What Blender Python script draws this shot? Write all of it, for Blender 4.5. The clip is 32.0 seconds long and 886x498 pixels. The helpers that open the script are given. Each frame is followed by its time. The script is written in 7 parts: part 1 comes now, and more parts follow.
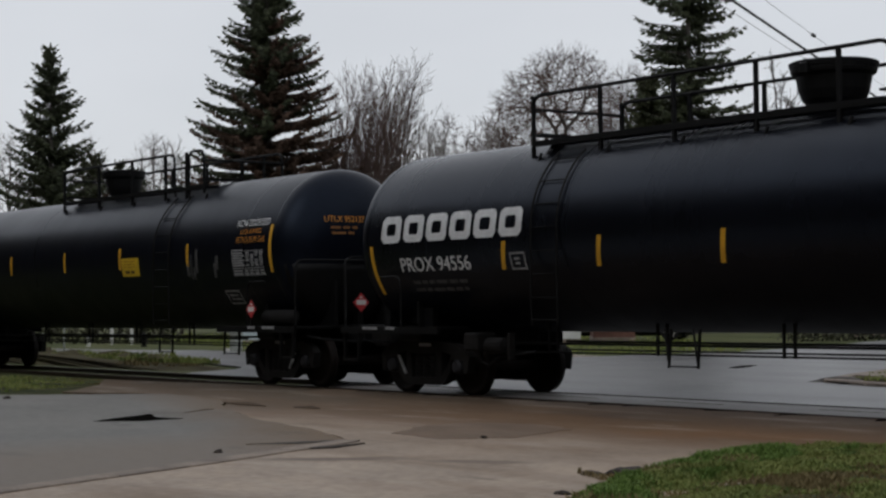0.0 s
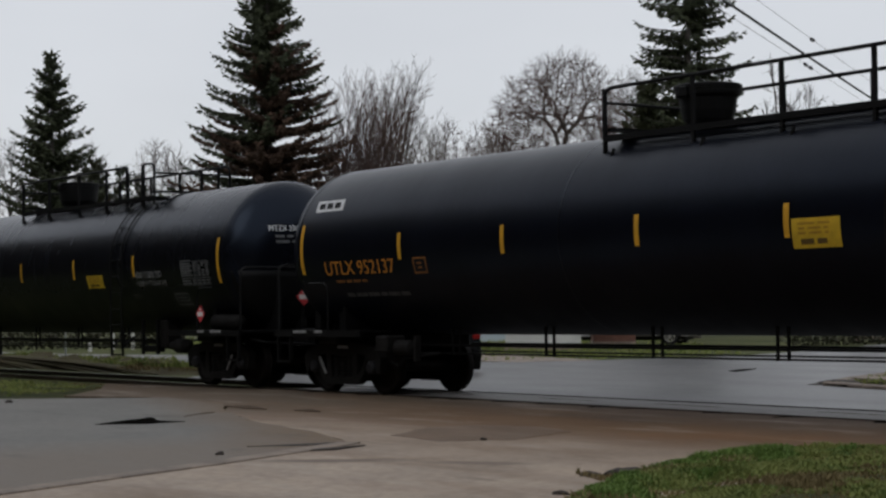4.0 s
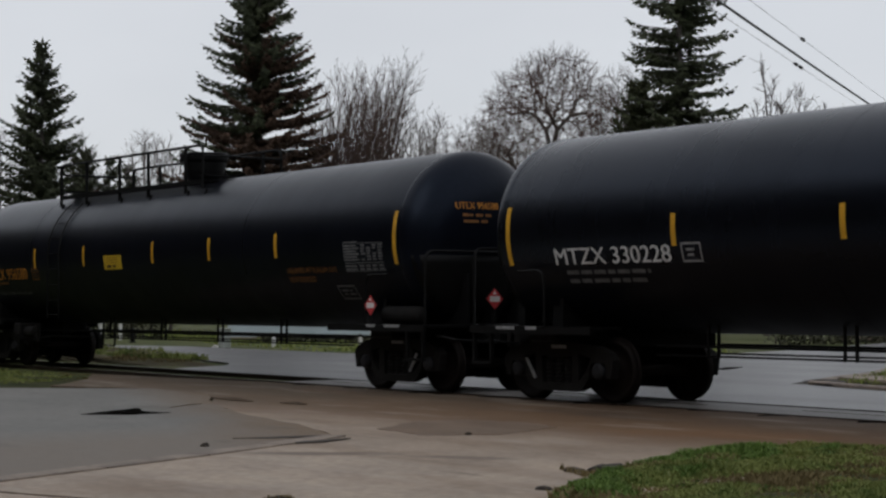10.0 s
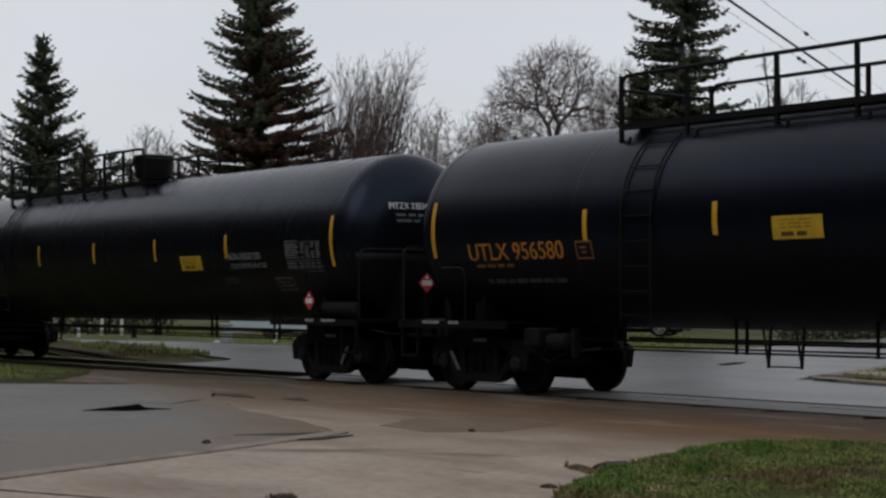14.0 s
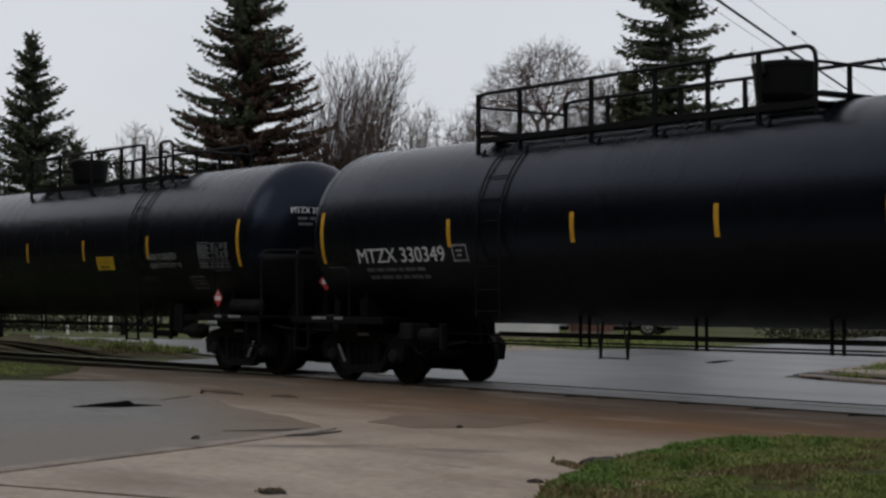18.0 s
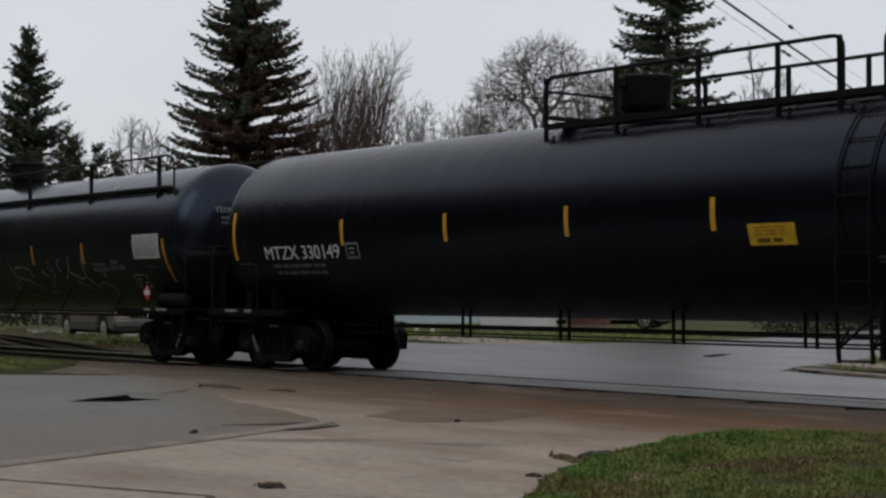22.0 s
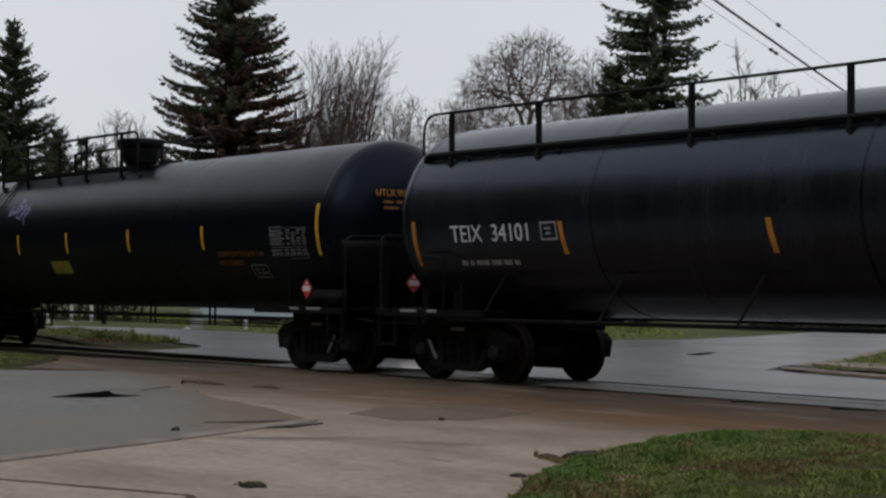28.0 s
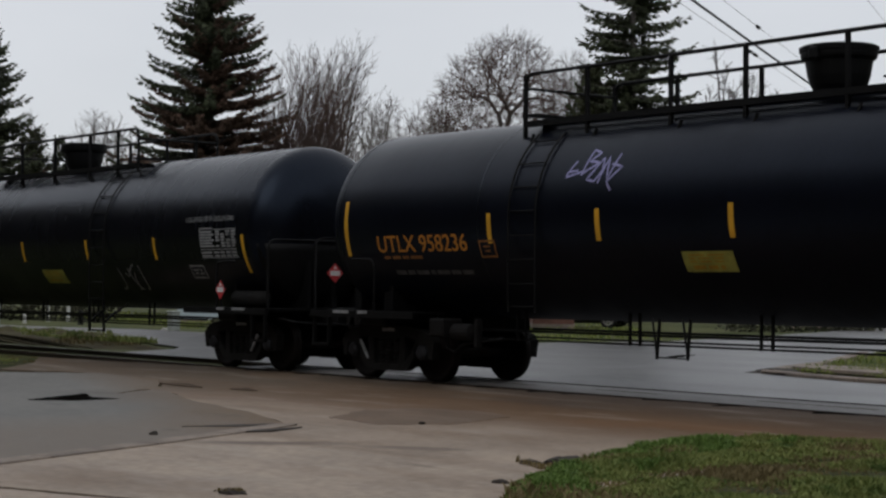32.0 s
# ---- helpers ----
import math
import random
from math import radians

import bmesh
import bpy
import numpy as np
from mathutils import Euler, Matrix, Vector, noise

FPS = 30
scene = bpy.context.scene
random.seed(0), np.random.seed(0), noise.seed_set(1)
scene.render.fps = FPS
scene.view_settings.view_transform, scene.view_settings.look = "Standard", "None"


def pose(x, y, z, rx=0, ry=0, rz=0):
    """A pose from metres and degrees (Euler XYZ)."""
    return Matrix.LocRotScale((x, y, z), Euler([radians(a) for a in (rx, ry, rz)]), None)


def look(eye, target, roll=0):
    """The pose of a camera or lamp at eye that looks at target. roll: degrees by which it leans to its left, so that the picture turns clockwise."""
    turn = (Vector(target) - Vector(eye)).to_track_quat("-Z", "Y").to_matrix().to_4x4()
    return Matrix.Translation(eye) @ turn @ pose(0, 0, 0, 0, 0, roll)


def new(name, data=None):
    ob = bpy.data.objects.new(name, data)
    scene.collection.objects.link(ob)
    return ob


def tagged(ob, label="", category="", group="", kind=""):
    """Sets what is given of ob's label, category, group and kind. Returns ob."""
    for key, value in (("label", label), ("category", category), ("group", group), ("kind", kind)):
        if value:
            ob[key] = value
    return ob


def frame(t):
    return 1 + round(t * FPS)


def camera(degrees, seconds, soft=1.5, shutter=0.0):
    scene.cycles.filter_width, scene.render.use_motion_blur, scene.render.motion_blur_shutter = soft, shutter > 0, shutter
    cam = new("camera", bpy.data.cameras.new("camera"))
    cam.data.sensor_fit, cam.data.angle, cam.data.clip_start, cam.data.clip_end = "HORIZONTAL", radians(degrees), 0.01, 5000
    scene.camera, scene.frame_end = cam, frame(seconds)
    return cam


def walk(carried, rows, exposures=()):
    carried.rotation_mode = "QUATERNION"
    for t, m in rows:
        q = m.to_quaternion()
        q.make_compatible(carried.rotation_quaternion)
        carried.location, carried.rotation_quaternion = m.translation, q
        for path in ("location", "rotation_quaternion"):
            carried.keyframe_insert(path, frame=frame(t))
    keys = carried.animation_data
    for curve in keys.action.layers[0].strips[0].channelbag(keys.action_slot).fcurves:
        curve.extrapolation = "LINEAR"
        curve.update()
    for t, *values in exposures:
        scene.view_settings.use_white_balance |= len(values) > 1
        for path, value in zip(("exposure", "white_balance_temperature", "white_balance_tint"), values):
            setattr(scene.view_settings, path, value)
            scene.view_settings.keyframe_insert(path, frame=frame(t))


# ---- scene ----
# The track runs along x, the train moves towards +x; z = 0 is the top of the rail.
# seconds, x, y, z, degrees turned left of +y, tilt up, lean
PATH = [
    (0.0, -0.092, -17.645, 1.424, 53.269, 1.862, 0.705),
    (0.5, -0.077, -17.643, 1.418, 53.277, 1.889, 0.720),
    (1.0, -0.057, -17.651, 1.412, 53.280, 1.909, 0.732),
    (1.5, -0.032, -17.669, 1.407, 53.265, 1.943, 0.677),
    (2.0, -0.009, -17.685, 1.405, 53.290, 1.970, 0.666),
    (2.5, 0.006, -17.693, 1.403, 53.321, 1.998, 0.698),
    (3.0, 0.016, -17.701, 1.401, 53.339, 2.015, 0.738),
    (3.5, 0.021, -17.709, 1.397, 53.320, 2.033, 0.773),
    (5.5, -0.028, -17.681, 1.401, 53.225, 2.005, 0.761),
    (6.0, -0.018, -17.679, 1.402, 53.195, 1.977, 0.608),
    (6.5, 0.014, -17.699, 1.396, 53.122, 1.954, 0.464),
    (7.0, 0.059, -17.731, 1.388, 53.042, 1.920, 0.327),
    (7.5, 0.097, -17.758, 1.383, 52.983, 1.876, 0.279),
    (8.0, 0.119, -17.773, 1.381, 52.944, 1.838, 0.238),
    (8.5, 0.121, -17.771, 1.381, 52.931, 1.840, 0.170),
    (9.0, 0.102, -17.755, 1.386, 52.925, 1.846, 0.127),
    (9.5, 0.075, -17.729, 1.393, 52.946, 1.853, 0.107),
    (10.0, 0.049, -17.709, 1.397, 52.943, 1.855, 0.068),
    (10.5, 0.033, -17.702, 1.400, 52.889, 1.852, -0.024),
    (11.0, 0.013, -17.691, 1.402, 52.859, 1.844, -0.133),
    (11.5, -0.013, -17.674, 1.405, 52.864, 1.811, -0.152),
    (12.0, -0.036, -17.657, 1.409, 52.895, 1.763, -0.120),
    (12.5, -0.057, -17.640, 1.413, 52.934, 1.721, -0.079),
    (13.0, -0.074, -17.630, 1.414, 52.966, 1.696, -0.016),
    (13.5, -0.082, -17.631, 1.412, 52.979, 1.692, 0.030),
    (14.0, -0.068, -17.646, 1.408, 52.986, 1.683, 0.071),
    (14.5, -0.021, -17.676, 1.403, 52.964, 1.677, 0.040),
    (16.5, 0.047, -17.724, 1.390, 52.746, 1.661, -0.183),
    (17.0, 0.039, -17.717, 1.391, 52.704, 1.668, -0.152),
    (17.5, 0.031, -17.708, 1.392, 52.668, 1.655, -0.081),
    (18.0, 0.033, -17.709, 1.393, 52.629, 1.632, -0.022),
    (18.5, 0.043, -17.714, 1.394, 52.616, 1.605, 0.058),
    (19.0, 0.050, -17.719, 1.396, 52.607, 1.567, 0.097),
    (19.5, 0.054, -17.726, 1.397, 52.598, 1.539, 0.108),
    (20.0, 0.055, -17.732, 1.396, 52.599, 1.515, 0.106),
    (20.5, 0.053, -17.736, 1.395, 52.602, 1.497, 0.098),
    (21.0, 0.055, -17.741, 1.394, 52.598, 1.478, 0.087),
    (21.5, 0.052, -17.740, 1.394, 52.562, 1.463, 0.060),
    (22.0, 0.036, -17.729, 1.397, 52.519, 1.428, 0.025),
    (22.5, 0.012, -17.709, 1.400, 52.449, 1.372, -0.011),
    (23.0, -0.021, -17.682, 1.404, 52.377, 1.340, -0.048),
    (23.5, -0.057, -17.655, 1.410, 52.338, 1.318, -0.114),
    (24.0, -0.087, -17.637, 1.418, 52.324, 1.297, -0.159),
    (24.5, -0.105, -17.627, 1.421, 52.293, 1.274, -0.223),
    (25.0, -0.099, -17.630, 1.419, 52.276, 1.257, -0.303),
    (25.5, -0.075, -17.645, 1.416, 52.243, 1.230, -0.375),
    (27.5, -0.061, -17.643, 1.409, 52.123, 1.279, -0.339),
    (28.0, -0.075, -17.634, 1.411, 52.048, 1.300, -0.314),
    (28.5, -0.080, -17.631, 1.415, 51.964, 1.320, -0.303),
    (29.0, -0.088, -17.627, 1.419, 51.864, 1.359, -0.398),
    (29.5, -0.105, -17.621, 1.422, 51.739, 1.376, -0.492),
    (30.0, -0.124, -17.613, 1.425, 51.641, 1.386, -0.539),
    (30.5, -0.142, -17.600, 1.428, 51.559, 1.385, -0.541),
    (31.0, -0.162, -17.589, 1.434, 51.492, 1.362, -0.502),
    (31.5, -0.182, -17.583, 1.438, 51.394, 1.341, -0.524),
    (32.0, -0.195, -17.583, 1.443, 51.312, 1.311, -0.429),
]
# seconds, metres the train has moved
TRAIN = [
    (0.0, -6.01), (0.5, -3.76), (1.0, -1.49), (1.5, 0.77), (2.0, 3.02), (2.5, 5.33), (3.0, 7.66), (3.5, 9.97), (5.5, 19.14), (6.0, 21.33),
    (6.5, 23.59), (7.0, 25.90), (7.5, 28.21), (8.0, 30.49), (8.5, 32.78), (9.0, 35.07), (9.5, 37.37), (10.0, 39.64), (10.5, 41.93), (11.0, 44.23),
    (11.5, 46.54), (12.0, 48.85), (12.5, 51.16), (13.0, 53.48), (13.5, 55.79), (14.0, 58.09), (14.5, 60.39), (16.5, 69.54), (17.0, 71.80), (17.5, 74.07),
    (18.0, 76.35), (18.5, 78.63), (19.0, 80.92), (19.5, 83.19), (20.0, 85.47), (20.5, 87.75), (21.0, 90.03), (21.5, 92.30), (22.0, 94.58), (22.5, 96.85),
    (23.0, 99.12), (23.5, 101.38), (24.0, 103.65), (24.5, 105.92), (25.0, 108.20), (25.5, 110.49), (27.5, 119.62), (28.0, 121.96), (28.5, 124.28), (29.0, 126.61),
    (29.5, 128.98), (30.0, 131.37), (30.5, 133.74), (31.0, 136.12), (31.5, 138.51), (32.0, 140.92),
]
FOV = 28.574


def eye_pose(x, y, z, yaw, tilt, lean):
    turn = Matrix.Rotation(radians(yaw), 4, "Z") @ Matrix.Rotation(radians(90 + tilt), 4, "X")
    return Matrix.Translation((x, y, z)) @ turn @ Matrix.Rotation(radians(-lean), 4, "Z")


cam = camera(FOV, 32.0, soft=2.5)
scene.view_settings.exposure = 0.0
walk(cam, [(t, eye_pose(*r)) for t, *r in PATH])

# ---- sky and sun: an even overcast, a little brighter towards the south ----
world = bpy.data.worlds.new("overcast_sky")
scene.world = world
world.use_nodes = True
wn, wl = world.node_tree.nodes, world.node_tree.links
wn.clear()
w_out = wn.new("ShaderNodeOutputWorld")
w_sum = wn.new("ShaderNodeAddShader")
w_sky = wn.new("ShaderNodeTexSky")
w_sky.sky_type, w_sky.sun_disc = "NISHITA", False
w_sky.sun_elevation, w_sky.sun_rotation = radians(38), radians(200)
w_bg1 = wn.new("ShaderNodeBackground")
w_bg1.inputs[1].default_value = 0.012
w_bg2 = wn.new("ShaderNodeBackground")
w_bg2.inputs[1].default_value = 0.635
w_co = wn.new("ShaderNodeTexCoord")
w_map = wn.new("ShaderNodeMapping")
w_map.inputs["Scale"].default_value = (1.6, 1.6, 5.0)
w_noise = wn.new("ShaderNodeTexNoise")
w_noise.inputs["Scale"].default_value, w_noise.inputs["Detail"].default_value = 1.7, 4
w_ramp = wn.new("ShaderNodeValToRGB")
w_ramp.color_ramp.elements[0].position, w_ramp.color_ramp.elements[0].color = 0.25, (0.91, 0.935, 0.99, 1)
w_ramp.color_ramp.elements[1].position, w_ramp.color_ramp.elements[1].color = 0.75, (1.03, 1.055, 1.11, 1)
wl.new(w_co.outputs["Generated"], w_map.inputs["Vector"])
wl.new(w_map.outputs["Vector"], w_noise.inputs["Vector"])
wl.new(w_noise.outputs["Fac"], w_ramp.inputs["Fac"])
wl.new(w_ramp.outputs["Color"], w_bg2.inputs[0])
wl.new(w_sky.outputs["Color"], w_bg1.inputs[0])
wl.new(w_bg1.outputs[0], w_sum.inputs[0])
wl.new(w_bg2.outputs[0], w_sum.inputs[1])
wl.new(w_sum.outputs[0], w_out.inputs["Surface"])
sun_data = bpy.data.lights.new("sun", "SUN")
sun_data.energy, sun_data.angle, sun_data.color = 0.35, radians(40), (1.0, 0.97, 0.93)
sun = new("sun", sun_data)
sun.matrix_world = look((0, -30, 40), (-20, 10, 0))


# ---- materials ----
def material(name, colour, rough=0.6, metal=0.0, vary=0.25, scale=3.0, bump=0.0, bump_scale=40.0, colour2=None, spec=0.5, coat=0.0, stretch=(1, 1, 1), rough_vary=0.0, per_object=0.0, per_island=0.0):
    m = bpy.data.materials.new(name)
    m.use_nodes = True
    n, l = m.node_tree.nodes, m.node_tree.links
    b = n["Principled BSDF"]
    b.inputs["Roughness"].default_value, b.inputs["Metallic"].default_value = rough, metal
    b.inputs["Specular IOR Level"].default_value = spec
    b.inputs["Coat Weight"].default_value = coat
    co = n.new("ShaderNodeTexCoord")
    mp = n.new("ShaderNodeMapping")
    mp.inputs["Scale"].default_value = stretch
    l.new(co.outputs["Object"], mp.inputs["Vector"])
    big, fine = n.new("ShaderNodeTexNoise"), n.new("ShaderNodeTexNoise")
    big.inputs["Scale"].default_value, big.inputs["Detail"].default_value = scale, 5
    fine.inputs["Scale"].default_value, fine.inputs["Detail"].default_value = scale * 13, 3
    mix = n.new("ShaderNodeMath")
    mix.operation = "MULTIPLY_ADD"
    mix.inputs[1].default_value = 0.45
    l.new(mp.outputs["Vector"], big.inputs["Vector"])
    l.new(mp.outputs["Vector"], fine.inputs["Vector"])
    half = n.new("ShaderNodeMath")
    half.operation = "MULTIPLY"
    half.inputs[1].default_value = 0.6
    l.new(big.outputs["Fac"], half.inputs[0])
    l.new(fine.outputs["Fac"], mix.inputs[0])
    l.new(half.outputs[0], mix.inputs[2])
    fac = mix.outputs[0]
    if per_object or per_island:
        src = n.new("ShaderNodeObjectInfo") if per_object else n.new("ShaderNodeNewGeometry")
        rnd = n.new("ShaderNodeMath")
        rnd.operation = "MULTIPLY_ADD"
        rnd.inputs[1].default_value = per_object or per_island
        l.new(src.outputs["Random" if per_object else "Random Per Island"], rnd.inputs[0])
        l.new(fac, rnd.inputs[2])
        fac = rnd.outputs[0]
    ramp = n.new("ShaderNodeValToRGB")
    c2 = colour2 or tuple(min(1, c * (1 + vary)) for c in colour)
    ramp.color_ramp.elements[0].position, ramp.color_ramp.elements[1].position = 0.36, 0.70
    ramp.color_ramp.elements[0].color = (*[c * (1 - vary) for c in colour], 1)
    ramp.color_ramp.elements[1].color = (*c2, 1)
    l.new(fac, ramp.inputs["Fac"])
    l.new(ramp.outputs["Color"], b.inputs["Base Color"])
    if rough_vary:
        rv = n.new("ShaderNodeMapRange")
        rv.inputs["To Min"].default_value, rv.inputs["To Max"].default_value = rough - rough_vary, rough + rough_vary
        l.new(big.outputs["Fac"], rv.inputs["Value"])
        l.new(rv.outputs[0], b.inputs["Roughness"])
    if bump:
        bp = n.new("ShaderNodeBump")
        bp.inputs["Strength"].default_value, bp.inputs["Distance"].default_value = bump, 0.02
        bn = n.new("ShaderNodeTexNoise")
        bn.inputs["Scale"].default_value, bn.inputs["Detail"].default_value = bump_scale, 5
        l.new(mp.outputs["Vector"], bn.inputs["Vector"])
        l.new(bn.outputs["Fac"], bp.inputs["Height"])
        l.new(bp.outputs[0], b.inputs["Normal"])
    return m


def matt_below(m, lo, hi, rough, spec):
    """Darkens the belly: the paint loses its gloss below a height of the object, with a ragged edge."""
    n, l = m.node_tree.nodes, m.node_tree.links
    b = n["Principled BSDF"]
    co, sp, ns = n.new("ShaderNodeTexCoord"), n.new("ShaderNodeSeparateXYZ"), n.new("ShaderNodeTexNoise")
    ns.inputs["Scale"].default_value, ns.inputs["Detail"].default_value = 1.6, 5
    l.new(co.outputs["Object"], sp.inputs[0])
    l.new(co.outputs["Object"], ns.inputs["Vector"])
    ad = n.new("ShaderNodeMath")
    ad.operation = "MULTIPLY_ADD"
    ad.inputs[1].default_value = 0.6
    l.new(ns.outputs["Fac"], ad.inputs[0])
    l.new(sp.outputs[2], ad.inputs[2])
    for sock, low in (("Roughness", rough), ("Specular IOR Level", spec)):
        mr = n.new("ShaderNodeMapRange")
        mr.inputs["From Min"].default_value, mr.inputs["From Max"].default_value = lo + 0.3, hi + 0.3
        mr.inputs["To Min"].default_value, mr.inputs["To Max"].default_value = low, b.inputs[sock].default_value
        l.new(ad.outputs[0], mr.inputs["Value"])
        # runs of old rain down the side
        mp, st, sr, mu = n.new("ShaderNodeMapping"), n.new("ShaderNodeTexNoise"), n.new("ShaderNodeMapRange"), n.new("ShaderNodeMath")
        mp.inputs["Scale"].default_value = (1.0, 0.3, 0.3)
        st.inputs["Scale"].default_value, st.inputs["Detail"].default_value, st.inputs["Roughness"].default_value = 1.3, 7, 0.65
        sr.inputs["From Min"].default_value, sr.inputs["From Max"].default_value = 0.3, 0.7
        sr.inputs["To Min"].default_value, sr.inputs["To Max"].default_value = (0.95, 1.06) if sock == "Roughness" else (1.1, 0.9)
        mu.operation = "MULTIPLY"
        l.new(co.outputs["Object"], mp.inputs["Vector"])
        l.new(mp.outputs["Vector"], st.inputs["Vector"])
        l.new(st.outputs["Fac"], sr.inputs["Value"])
        l.new(mr.outputs[0], mu.inputs[0])
        l.new(sr.outputs[0], mu.inputs[1])
        l.new(mu.outputs[0], b.inputs[sock])
    return m


def stains(m, colour, scale, lo, hi, amount, stretch=(1, 1, 1), turn=0.0):
    """Stains of a second colour where a stretched noise runs high."""
    n, l = m.node_tree.nodes, m.node_tree.links
    b = n["Principled BSDF"]
    old = b.inputs["Base Color"].links[0].from_socket
    co, mp, ns = n.new("ShaderNodeTexCoord"), n.new("ShaderNodeMapping"), n.new("ShaderNodeTexNoise")
    mp.inputs["Scale"].default_value = stretch
    mp.inputs["Rotation"].default_value = (0, 0, turn)
    ns.inputs["Scale"].default_value, ns.inputs["Detail"].default_value, ns.inputs["Roughness"].default_value = scale, 7, 0.62
    mr = n.new("ShaderNodeMapRange")
    mr.inputs["From Min"].default_value, mr.inputs["From Max"].default_value, mr.inputs["To Max"].default_value = lo, hi, amount
    mx = n.new("ShaderNodeMixRGB")
    mx.inputs[2].default_value = (*colour, 1)
    l.new(co.outputs["Object"], mp.inputs["Vector"])
    l.new(mp.outputs["Vector"], ns.inputs["Vector"])
    l.new(ns.outputs["Fac"], mr.inputs["Value"])
    l.new(mr.outputs[0], mx.inputs[0])
    l.new(old, mx.inputs[1])
    l.new(mx.outputs[0], b.inputs["Base Color"])
    return m


def dirty(m, colour, axis, lo, hi, wobble=1.2, scale=0.5, amount=1.0):
    """Lets a second colour (mud, dust) spread over a surface along an axis of the object, with a ragged edge."""
    n, l = m.node_tree.nodes, m.node_tree.links
    b = n["Principled BSDF"]
    old = b.inputs["Base Color"].links[0].from_socket
    co = n.new("ShaderNodeTexCoord")
    sp = n.new("ShaderNodeSeparateXYZ")
    l.new(co.outputs["Object"], sp.inputs[0])
    along = None
    if isinstance(axis, tuple):
        dot = n.new("ShaderNodeVectorMath")
        dot.operation = "DOT_PRODUCT"
        dot.inputs[1].default_value = axis
        l.new(co.outputs["Object"], dot.inputs[0])
        along = dot.outputs["Value"]
    ns = n.new("ShaderNodeTexNoise")
    ns.inputs["Scale"].default_value, ns.inputs["Detail"].default_value = scale, 6
    l.new(co.outputs["Object"], ns.inputs["Vector"])
    ad = n.new("ShaderNodeMath")
    ad.operation = "MULTIPLY_ADD"
    ad.inputs[1].default_value = wobble * 4
    l.new(ns.outputs["Fac"], ad.inputs[0])
    l.new(along or sp.outputs[axis], ad.inputs[2])
    mr = n.new("ShaderNodeMapRange")
    mr.inputs["From Min"].default_value, mr.inputs["From Max"].default_value = lo + wobble * 2, hi + wobble * 2
    mr.inputs["To Max"].default_value = amount
    l.new(ad.outputs[0], mr.inputs["Value"])
    mx = n.new("ShaderNodeMixRGB")
    mx.inputs[2].default_value = (*colour, 1)
    l.new(mr.outputs[0], mx.inputs[0])
    l.new(old, mx.inputs[1])
    l.new(mx.outputs[0], b.inputs["Base Color"])
    return m


def spill(m, colour, p, q, wide, amount, ragged_by=0.5):
    """A soft-edged old spill or mud streak that lies from p to q on the ground."""
    n, l = m.node_tree.nodes, m.node_tree.links
    b = n["Principled BSDF"]
    old = b.inputs["Base Color"].links[0].from_socket
    co, mp, ns, ln, ad, mr, mx = [n.new("ShaderNode" + k) for k in ("TexCoord", "Mapping", "TexNoise", "VectorMath", "Math", "MapRange", "MixRGB")]
    half = math.dist(p, q) / 2
    mp.vector_type = "TEXTURE"
    mp.inputs["Location"].default_value = ((p[0] + q[0]) / 2, (p[1] + q[1]) / 2, 0)
    mp.inputs["Rotation"].default_value = (0, 0, math.atan2(q[1] - p[1], q[0] - p[0]))
    mp.inputs["Scale"].default_value = (half, wide, 1)
    ns.inputs["Scale"].default_value, ns.inputs["Detail"].default_value = 1.7, 7
    ln.operation = "LENGTH"
    ad.operation = "MULTIPLY_ADD"
    ad.inputs[1].default_value = ragged_by * 3
    mr.inputs["From Min"].default_value, mr.inputs["From Max"].default_value = 1.0 + ragged_by * 1.5, 0.3 + ragged_by * 1.5
    mr.inputs["To Max"].default_value = amount
    mx.inputs[2].default_value = (*colour, 1)
    l.new(co.outputs["Object"], mp.inputs["Vector"])
    l.new(co.outputs["Object"], ns.inputs["Vector"])
    l.new(mp.outputs["Vector"], ln.inputs[0])
    l.new(ns.outputs["Fac"], ad.inputs[0])
    l.new(ln.outputs["Value"], ad.inputs[2])
    l.new(ad.outputs[0], mr.inputs["Value"])
    l.new(mr.outputs[0], mx.inputs[0])
    l.new(old, mx.inputs[1])
    l.new(mx.outputs[0], b.inputs["Base Color"])
    return m


M_TANK = material("black_tank_enamel", (0.0036, 0.004, 0.0062), 0.27, vary=0.35, scale=0.8, bump=0.05, bump_scale=2.6, spec=0.31, rough_vary=0.04)
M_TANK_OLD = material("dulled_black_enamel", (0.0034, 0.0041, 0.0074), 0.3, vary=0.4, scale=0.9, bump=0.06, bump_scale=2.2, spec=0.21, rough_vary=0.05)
M_TANK_WET = material("wet_streaked_black_enamel", (0.011, 0.012, 0.0155), 0.24, vary=0.6, scale=1.2, bump=0.06, bump_scale=1.5, spec=0.5, stretch=(2.6, 0.3, 0.3), rough_vary=0.1)
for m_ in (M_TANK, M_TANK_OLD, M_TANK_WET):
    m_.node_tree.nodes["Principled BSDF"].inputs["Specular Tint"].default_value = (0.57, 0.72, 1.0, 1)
matt_below(M_TANK, 1.0, 2.0, 0.5, 0.16)
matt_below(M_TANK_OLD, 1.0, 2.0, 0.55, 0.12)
M_FRAME = material("black_frame_steel", (0.0045, 0.0045, 0.0048), 0.6, vary=0.5, scale=2.5, bump=0.15, spec=0.18)
M_TRUCK = material("dusty_cast_steel", (0.011, 0.0102, 0.0098), 0.75, vary=0.5, scale=4, bump=0.3, bump_scale=25, spec=0.15)
M_WHEEL = material("rust_brown_wheel_steel", (0.0075, 0.005, 0.0042), 0.65, vary=0.5, scale=4, bump=0.15, spec=0.15)
